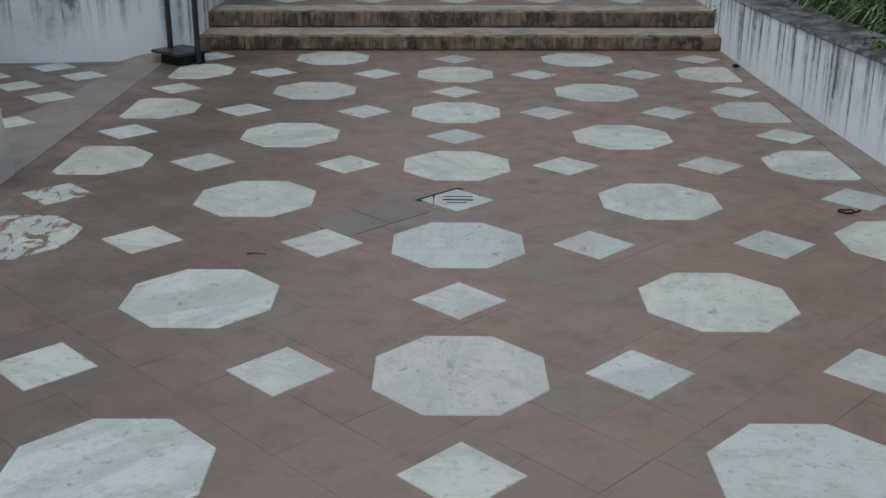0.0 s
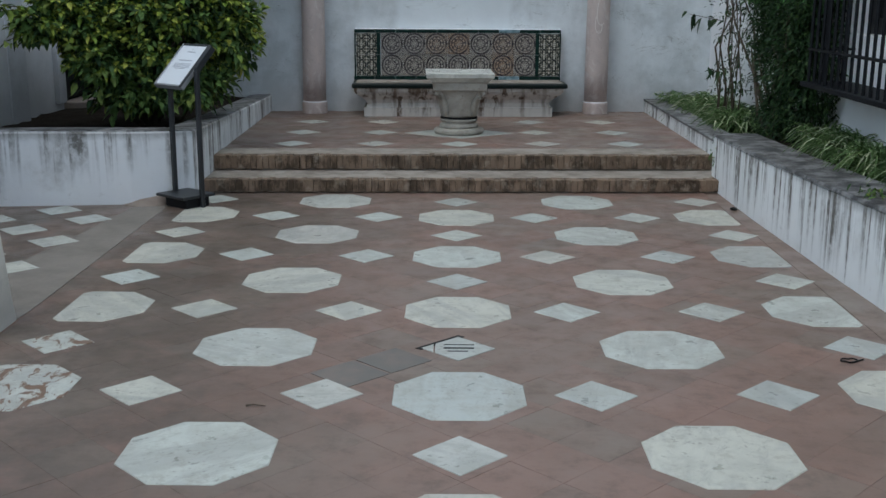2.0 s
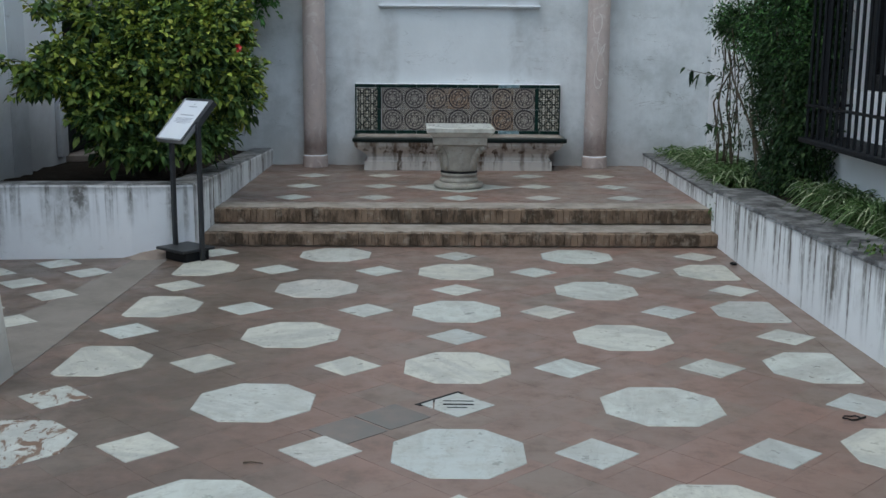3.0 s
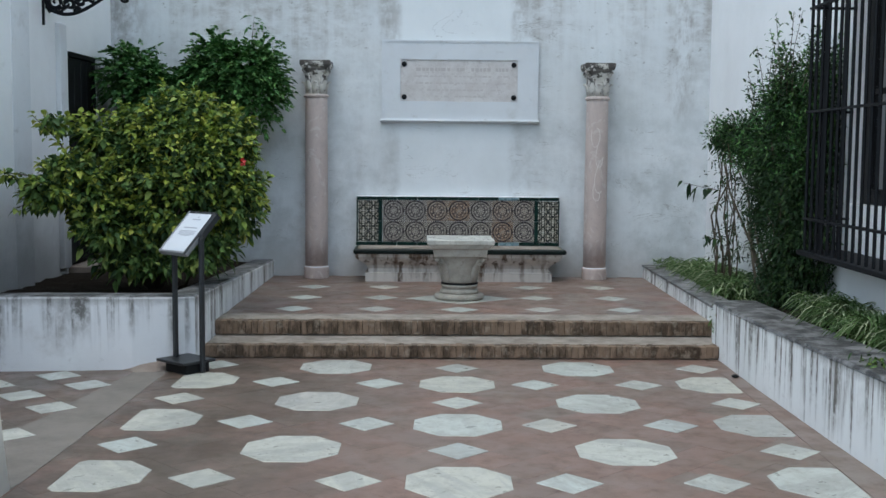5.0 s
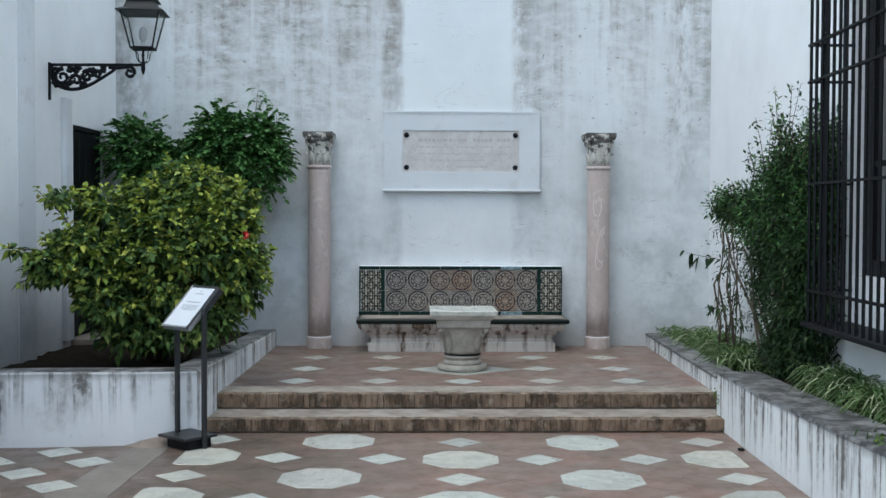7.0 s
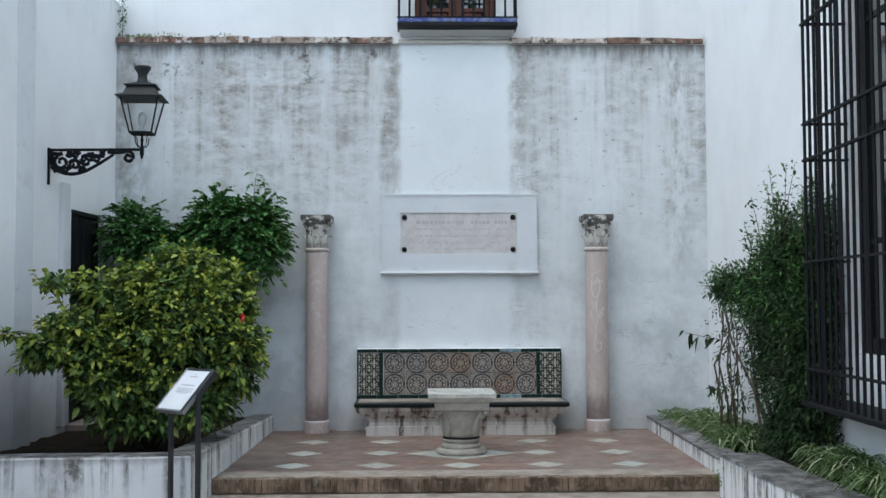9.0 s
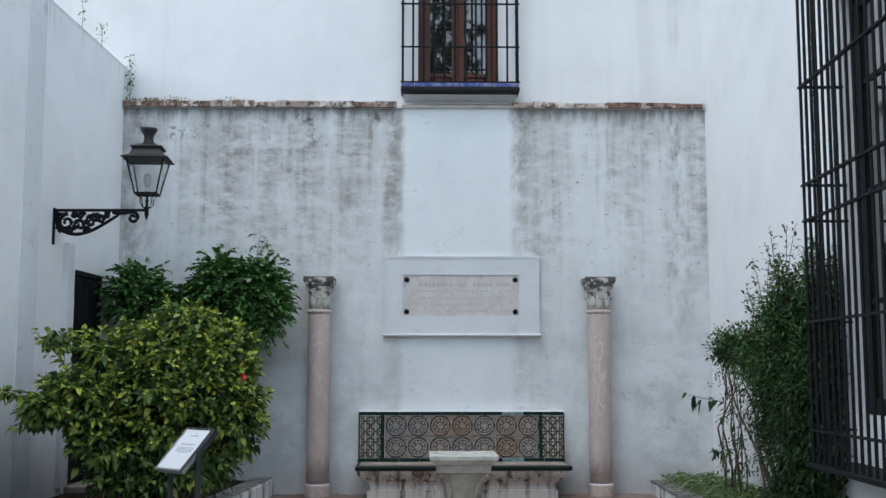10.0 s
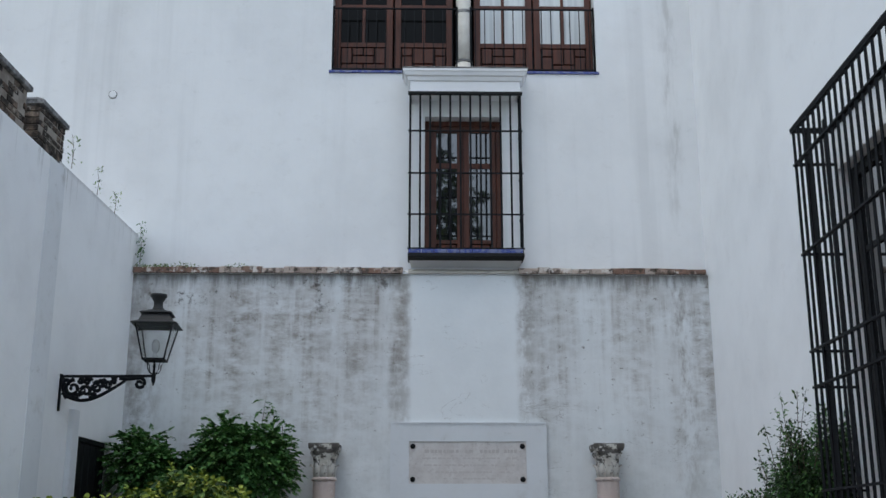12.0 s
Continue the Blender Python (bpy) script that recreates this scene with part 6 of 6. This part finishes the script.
young = (depth > 0.70) & (tip[:, 2] > 0.45 + 0.35 * rng.random(len(tip))) & (rng.random(len(tip)) < 0.60)
spots, aims = whorls(rng, tip[young] + 0.03 * way[young], way[young] + [0, -0.15, 0.3], 6, 0.07, 0.85)
leaves("young_leaves", spots, aims, 0.066, 0.042, M_HIB_YOUNG, bush, "yellow-green young leaves", 0.30, 6)
for k, (a, q) in enumerate((((-0.45, -0.55, 0.9), (-0.90, -1.08, 1.08)), ((-0.40, -0.5, 1.05), (-0.74, -0.72, 1.56)), ((-0.40, -0.5, 0.85), (-0.80, -0.95, 0.78)))):
    bm = bmesh.new()
    tube(bm, [a, ((a[0] + q[0]) / 2, (a[1] + q[1]) / 2, (a[2] + q[2]) / 2 + 0.05), q], 0.010, 0.003, 5)
    part("branch", bm, M_BARK.m, bush)
    line = np.linspace(a, q, 9)[2:] + rng.normal(0, 0.02, (7, 3))
    spots, aims = whorls(rng, line, np.tile(np.subtract(q, a), (7, 1)) + rng.normal(0, 0.1, (7, 3)), 6, 0.08, 0.9)
    leaves("branch_leaves", spots, aims, 0.076, 0.046, M_HIB if k == 2 else M_HIB_YOUNG, bush, "", 0.5, 20 + k)
m = Mat("red_petal", (0.42, 0.018, 0.014), 0.5)
fl = leaves("flower", np.tile([1.02, -0.52, 1.17], (6, 1)) + rng.normal(0, 0.008, (6, 3)), [(math.cos(k * 1.05), -0.4, math.sin(k * 1.05)) for k in range(6)], 0.038, 0.034, m.m, bush, "single red flower", 0.1, 8)

shrub = thing("wall_shrub", pose(-2.95, 12.45, 0.42), "feathery dark green shrub growing up the end wall", "shrub")
rng = np.random.default_rng(9)
LOBES = [(0.46, -0.05, 2.16, 0.44, 0.32, 0.30), (0.22, -0.02, 2.32, 0.20, 0.24, 0.22), (0.74, -0.02, 2.24, 0.18, 0.22, 0.24), (0.72, -0.02, 1.96, 0.22, 0.26, 0.28), (-0.70, -0.02, 2.12, 0.26, 0.26, 0.28), (-0.42, -0.02, 2.02, 0.26, 0.26, 0.20), (-0.10, 0.0, 1.82, 0.52, 0.30, 0.36), (-0.1, 0.0, 1.25, 0.60, 0.30, 0.65)]
tip, way, depth = twig_tips(rng, LOBES, 2700, 0.40)
keep = (tip[:, 1] < 0.36) & (tip[:, 0] > -1.0)
tip, way = tip[keep], way[keep]
limbs(shrub, rng, (0, 0.1, -0.06), tip[rng.choice(len(tip), 22)] * [0.9, 0.9, 0.92], 0.022)
spots, aims = fronds(rng, tip, way * [1, 1, 0.6] + [0, -0.25, 0.15], 0.19, 6)
keep = spots[:, 1] < 0.48
leaves("leaves", spots[keep], aims[keep], 0.060, 0.034, M_FERNY, shrub, "feathered leaves of many leaflets", 0.3, 10)
for k in range(17):
    x = (0.28, 0.33, 0.84, 0.90, 0.62)[k] if k < 5 else rng.uniform(-0.95, 1.0)
    z0 = 2.18 + 0.30 * math.exp(-((x - 0.5) / 0.42) ** 2) + 0.08 * (x < -0.4)
    p0, p1 = np.array([x, 0, z0 - 0.20]), np.array([x + rng.uniform(-0.10, 0.10), rng.uniform(-0.1, 0.15), z0 + (rng.uniform(0.22, 0.38) if k < 5 else rng.uniform(0.05, 0.24))])
    bm = bmesh.new()
    tube(bm, [p0.tolist(), ((p0 + p1) / 2 + rng.normal(0, 0.02, 3)).tolist(), p1.tolist()], 0.005, 0.002, 4)
    part("sprig", bm, M_BARK.m, shrub)
    line = np.linspace(p0, p1, 8)[1:]
    spots, aims = fronds(rng, np.repeat(line, 2, 0), rng.normal(0, 0.6, (14, 3)) + [0, -0.1, 0.25], 0.11, 4)
    leaves("sprig_leaves", spots, aims, 0.046, 0.026, M_FERNY, shrub, "", 0.2, 60 + k)

vine = thing("climbing_vine", pose(2.78, 9.75, 0.42), "tall dark climbing vine with loose top shoots beside the grille", "climbing plant")
rng = np.random.default_rng(14)
LOBES = [(0.0, -0.42, 0.65, 0.22, 0.62, 0.70), (0.0, -0.45, 1.30, 0.24, 0.62, 0.55), (0.0, 0.25, 1.38, 0.22, 0.45, 0.36), (0.0, 0.85, 1.48, 0.22, 0.60, 0.26), (-0.05, 1.40, 1.50, 0.20, 0.40, 0.20), (0.02, -0.55, 1.80, 0.20, 0.48, 0.36), (0.0, -0.42, 0.20, 0.24, 0.60, 0.25), (0.02, -0.15, 1.72, 0.2, 0.45, 0.26), (0.0, -0.95, 0.9, 0.2, 0.3, 0.8), (0.0, 0.15, 0.95, 0.2, 0.35, 0.4), (0.12, -0.95, 0.6, 0.14, 0.32, 0.60), (0.12, -0.95, 1.4, 0.14, 0.32, 0.60), (0.13, -0.9, 1.95, 0.12, 0.30, 0.40), (0.18, -1.15, 0.9, 0.08, 0.20, 0.9), (0.18, -1.12, 1.7, 0.08, 0.22, 0.6)]
tip, way, depth = twig_tips(rng, LOBES, 5200, 0.25)
keep = (tip[:, 0] < 0.24) & (tip[:, 1] > -1.30) & (tip[:, 2] > 0.0)
tip, way = tip[keep], way[keep]
spots, aims = whorls(rng, tip, way * [1.0, 1.0, 0.6] + [-0.25, -0.15, 0.0], 7, 0.13, 0.9)
keep = (spots[:, 0] < 0.25) & (spots[:, 1] > -1.31) & (spots[:, 2] > -0.02)
leaves("leaves", spots[keep], aims[keep], 0.042, 0.016, M_VINE, vine, "small dark green leaves", 0.35, 15)
bare = np.stack([rng.normal(-0.02, 0.09, 150), rng.normal(1.1, 0.28, 150), rng.uniform(0.25, 1.25, 150)], 1)
spots, aims = whorls(rng, bare, rng.normal(0, 0.6, (150, 3)) + [-0.2, -0.2, -0.2], 4, 0.08, 0.9)
keep = spots[:, 0] < 0.25
leaves("stem_leaves", spots[keep], aims[keep], 0.042, 0.016, M_VINE, vine, "sparse leaves on the lower stems", 0.4, 17)
# a share of the twigs above 1.15 m carries brighter green leaves
light = (tip[:, 2] > 1.15) & (rng.random(len(tip)) < 0.28)
spots, aims = whorls(rng, tip[light] + 0.03 * way[light], way[light] + [-0.2, -0.2, 0.2], 6, 0.10, 0.9)
keep = spots[:, 0] < 0.25
leaves("fresh_leaves", spots[keep], aims[keep], 0.044, 0.016, M_FERNY, vine, "brighter mid-green leaves towards the top", 0.3, 16)
for k in range(9):
    bm = bmesh.new()
    b = Vector((rng.uniform(-0.14, 0.1), rng.uniform(1.0, 1.5), -0.06))
    t = Vector((rng.uniform(-0.12, 0.1), rng.uniform(0.8, 1.5), 1.42))
    tube(bm, [b, b.lerp(t, 0.25) + Vector((rng.uniform(-0.05, 0.05), rng.uniform(-0.22, 0.22), 0)), b.lerp(t, 0.5) + Vector((rng.uniform(-0.08, 0.08), rng.uniform(-0.25, 0.25), 0)), b.lerp(t, 0.75) + Vector((rng.uniform(-0.06, 0.06), rng.uniform(-0.2, 0.2), 0)), t], 0.014 if k < 3 else 0.007, 0.005, 6)
    part("stem", bm, M_BARK.m, vine, "bare twisted lower stem", True)
limbs(vine, rng, (0.05, -0.3, -0.08), tip[rng.choice(len(tip), 20)] * 0.9, 0.02)
for k in range(26):
    y = (-0.60, -0.68, -0.52, -0.45)[k] if k < 4 else rng.uniform(-0.95, 1.5)
    z0 = 2.10 - 0.32 * max(0, y + 0.3)
    p0 = np.array([rng.uniform(-0.1, 0.1), y, z0 - 0.30])
    p1 = p0 + [rng.uniform(-0.12, 0.08), rng.uniform(-0.12, 0.12), rng.uniform(0.55, 0.68) if k < 4 else rng.uniform(0.28, 0.50 if y < 0.3 else 0.42)]
    bm = bmesh.new()
    tube(bm, [p0.tolist(), ((p0 + p1) / 2 + rng.normal(0, 0.02, 3)).tolist(), p1.tolist()], 0.004, 0.002, 4)
    part("shoot", bm, M_BARK.m, vine)
    line = np.linspace(p0, p1, 9)[1:] + rng.normal(0, 0.012, (8, 3))
    spots, aims = whorls(rng, line, rng.normal(0, 0.5, (8, 3)) + [0, 0, 0.6], 4, 0.05, 1.0)
    leaves("shoot_leaves", spots, aims, 0.050, 0.020, M_VINE if k % 3 else M_FERNY, vine, "", 0.2, 100 + k)
for k, (p0, p1) in enumerate((((-0.15, 1.15, 0.95), (-0.50, 1.05, 1.02)), ((-0.1, 1.1, 0.45), (-0.28, 1.1, 0.5)))):
    p0, p1 = np.array(p0), np.array(p1)
    bm = bmesh.new()
    tube(bm, [p0.tolist(), p1.tolist()], 0.004, 0.002, 4)
    part("shoot", bm, M_BARK.m, vine)
    line = np.linspace(p0, p1, 12) + rng.normal(0, 0.012, (12, 3))
    leaves("shoot_leaves", line, rng.normal(0, 0.4, (12, 3)) + [-0.3, 0, -0.5], 0.10, 0.035, M_VINE, vine, "", 0.4, 140 + k)


def strap_clump(name, m, count, length, seed, label):
    """A tuft of arching strap leaves."""
    rng = np.random.default_rng(seed)
    clump = thing(name, m, label, "plant", "spider plants in the planter")
    vs, fs = [], []
    for k in range(count):
        a = rng.uniform(0, 2 * math.pi)
        L = length * rng.uniform(0.6, 1.25)
        lift = rng.uniform(0.45, 1.25)
        w = rng.uniform(0.0055, 0.0095)
        b = np.array([rng.normal(0, 0.05), rng.normal(0, 0.05), -0.02])
        s = np.array([-math.sin(a), math.cos(a), 0])
        i0 = len(vs)
        for j in range(6):
            t = j / 5
            out_, z = L * (0.15 * t + 0.75 * t ** 1.4) * math.cos(lift * 0.6), L * (math.sin(lift) * 1.3 * t - 0.95 * t ** 2.3)
            p = b + np.array([math.cos(a) * out_, math.sin(a) * out_, z])
            ww = w * (1 - 0.85 * t ** 2.5)
            vs += [(p + s * ww + [0, 0, 0.004]).tolist(), p.tolist(), (p - s * ww + [0, 0, 0.004]).tolist()]
        for j in range(5):
            q = i0 + 3 * j
            fs += [(q, q + 1, q + 4, q + 3), (q + 1, q + 2, q + 5, q + 4)]
    me = bpy.data.meshes.new("strap_leaves")
    me.from_pydata(vs, [], fs)
    me.materials.append(M_STRAP)
    tagged(part("strap_leaves", me, None, clump), kind="stuff")
    return clump


rng = np.random.default_rng(21)
KINDS = [strap_clump("spider_plant", pose(2.62, 12.7, 0.36), 120, 0.36, 31, "variegated spider plant with arching striped leaves in the planter"), strap_clump("spider_plant", pose(2.85, 12.3, 0.37), 125, 0.40, 32, "variegated spider plant with arching striped leaves in the planter")]
for k in range(40):
    if k < 20:
        m = pose(rng.uniform(2.66, 2.95), rng.uniform(10.4, 12.85), 0.37, 0, 0, rng.uniform(0, 360))
    else:
        m = pose(rng.uniform(2.76, 2.98), rng.uniform(5.4, 8.5), 0.50, 0, 0, rng.uniform(0, 360))
    copy_thing(KINDS[k % 2], m)
# trailing tufts at the joint of the two planter walls and over the coping
for k, (x, y, z, n) in enumerate(((2.31, 9.28, 0.26, 60), (2.33, 9.34, 0.36, 40), (2.42, 6.15, 0.545, 50), (2.5, 12.95, 0.45, 40))):
    tuft = thing("trailing_weed", pose(x, y, z), "small trailing green weed on the planter wall", "weed", "weeds on the walls")
    s = rng.normal(0, 1, (n, 3)) * ([0.04, 0.03, 0.07] if k < 2 else [0.05, 0.09, 0.02])
    leaves("leaves", s, rng.normal(0, 0.6, (n, 3)) + [-0.3, -0.3, 0.1], 0.05, 0.018, M_HIB, tuft, "", 0.3, 200 + k)
# weeds on the ledge and on top of the left wall
for k, (u, v, z, h, n) in enumerate(((-3.96, 0.0, 4.87, 0.62, 90), (-3.86, -0.03, 4.90, 0.045, 150), (-3.66, -0.03, 4.91, 0.04, 120), (-3.40, -0.03, 4.92, 0.05, 70), (-2.72, -0.03, 4.92, 0.04, 60), (-4.05, -0.9, 5.36, 0.25, 26), (-4.05, -1.6, 5.36, 0.3, 24), (-4.05, -2.5, 5.36, 0.35, 24))):
    tuft = thing("ledge_weed", BACK @ pose(u, v, z), "thin green weed growing out of the ledge", "weed", "weeds on the walls")
    zz = np.sort(rng.uniform(0, h, n))
    s = np.stack([rng.normal(0, 0.035 if h > 0.2 else 0.085, n), rng.normal(0, 0.02, n), zz], 1)
    leaves("leaves", s, rng.normal(0, 0.7, (n, 3)) + [0, -0.2, 0.25], 0.05 if h > 0.2 else 0.03, 0.018 if h > 0.2 else 0.012, M_FERNY if k < 1 else M_STRAP, tuft, "", 0.1, 300 + k)
    bm = bmesh.new()
    tube(bm, [(0, 0, -0.02), (0.01, 0, h * 0.5), (-0.02, 0, h)], 0.004, 0.002, 4)
    part("stem", bm, M_BARK.m, tuft)
# a thin cable and small things on the floor
bm = bmesh.new()
tube(bm, [(0.04 * math.cos(k * 0.5), 0.026 * math.sin(k * 0.5), 0.006 + 0.002 * (k % 3)) for k in range(11)] + [(0.07, 0.02, 0.006)], 0.004, 0.004, 6)
solid("rubber_loop", bm, M_DARK.m, pose(1.85, 4.82, 0.0), "small dark loop of rubber lying on the floor", "debris", smooth=True)
bm = bmesh.new()
bmesh.ops.create_icosphere(bm, subdivisions=2, radius=0.028)
for v in bm.verts:
    v.co = Vector((v.co.x, v.co.y, v.co.z * 0.5)) * (1 + 0.25 * noise.noise(v.co * 40))
solid("pebble", bm, M_DARK.m, pose(2.20, 8.36, 0.012), "small dark pebble by the planter wall", "pebble", smooth=True)
bm = bmesh.new()
tube(bm, [(-0.04, 0, 0.005), (-0.01, 0.008, 0.006), (0.04, -0.004, 0.005)], 0.004, 0.002, 5)
solid("twig", bm, M_BARK.m, pose(-0.79, 4.21, 0.0), "short dark twig lying on the floor", "twig")

# ---- step bricks, each of its own ----
rnd = random.Random(5)
BR = [mesh_of(boxes((-0.0262 + e, 0.0262 - e, 0.0, 0.115, -h, 0.0), bevel=0.0035), "brick", M_STEP.m) for e, h in ((0.0, 0.10), (0.001, 0.101), (-0.0005, 0.1))]
BR2 = [mesh_of(boxes((-0.0262 + e, 0.0262 - e, 0.0, 0.115, -0.118, 0.0), bevel=0.0035), "brick", M_STEP.m) for e in (0.0, 0.0012)]
for v, top, kinds in ((V1, H1, BR), (V2, TERRACE, BR2)):
    u = -2.165
    while u < 2.26:
        part("brick", rnd.choice(kinds), None, steps, at=pose(u, v + rnd.uniform(-0.004, 0.006), top + rnd.uniform(-0.003, 0.003), rnd.uniform(-1.2, 1.2), rnd.uniform(-0.8, 0.8), rnd.uniform(-0.8, 0.8)))
        u += 0.0538

# ---- red floor tiles, laid on the diagonal ----
SIDE = 0.2502
def tile_grid(x0, x1, y0, y1):
    """Centres of tiles of a 45-degree grid inside a rectangle."""
    r = SIDE / math.sqrt(2)
    for j in range(int((y1 - y0) / r) + 2):
        for i in range(int((x1 - x0) / (2 * r)) + 2):
            yield x0 + 2 * r * i + (r if j % 2 else 0), y0 + r * j


tile_mesh = mesh_of(prism(bmesh.new(), [(SIDE / 2 - 0.0005) * Vector(p) for p in ((-1, -1), (1, -1), (1, 1), (-1, 1))], -0.006, 0.0, 0.0006), "clay_tile", M_TILE.m)


def clipped_tile(cx, cy, lo, hi):
    r = SIDE / math.sqrt(2) - 0.0007
    return clip_poly([(cx + r, cy), (cx, cy + r), (cx - r, cy), (cx, cy - r)], lo, hi)


far = bmesh.new()
near = 0
for cx, cy in tile_grid(-2.25, 2.15, -7.8, 9.4):
    inside = -2.21 + 0.18 < cx < 2.13 - 0.18
    jig = rnd.uniform(-0.0005, 0.0005)
    if inside and 2.45 < cy < 6.35 and near < 300:
        near += 1
        part("clay_tile", tile_mesh, None, floor, at=pose(cx, cy, jig, rnd.uniform(-0.12, 0.12), rnd.uniform(-0.12, 0.12), 45 + rnd.uniform(-0.25, 0.25)))
        continue
    pts = clipped_tile(cx, cy, -2.21, 2.13)
    if len(pts) > 2 and -7.8 < cy < 9.22:
        prism(far, pts, -0.006, jig)
for cx, cy in tile_grid(-4.0, -2.45, -7.8, 8.4):
    pts = clipped_tile(cx, cy, -4.0, -2.46)
    if len(pts) > 2 and cy < 8.5:
        prism(far, pts, -0.006, rnd.uniform(-0.0008, 0.0008))
tagged(part("clay_tiles_beyond", far, M_TILE.m, floor, "red clay tiles further off"), kind="stuff")
for cx, cy in tile_grid(-2.17, 2.33, V2 + 0.25, 0.0):
    pts = clipped_tile(cx, cy, -2.17, 2.33)
    if len(pts) > 2 and V2 + 0.27 < cy < -0.02:
        part("clay_tile", prism(bmesh.new(), pts, TERRACE - 0.006, TERRACE + rnd.uniform(-0.0008, 0.0008)), M_TILE.m, terrace)
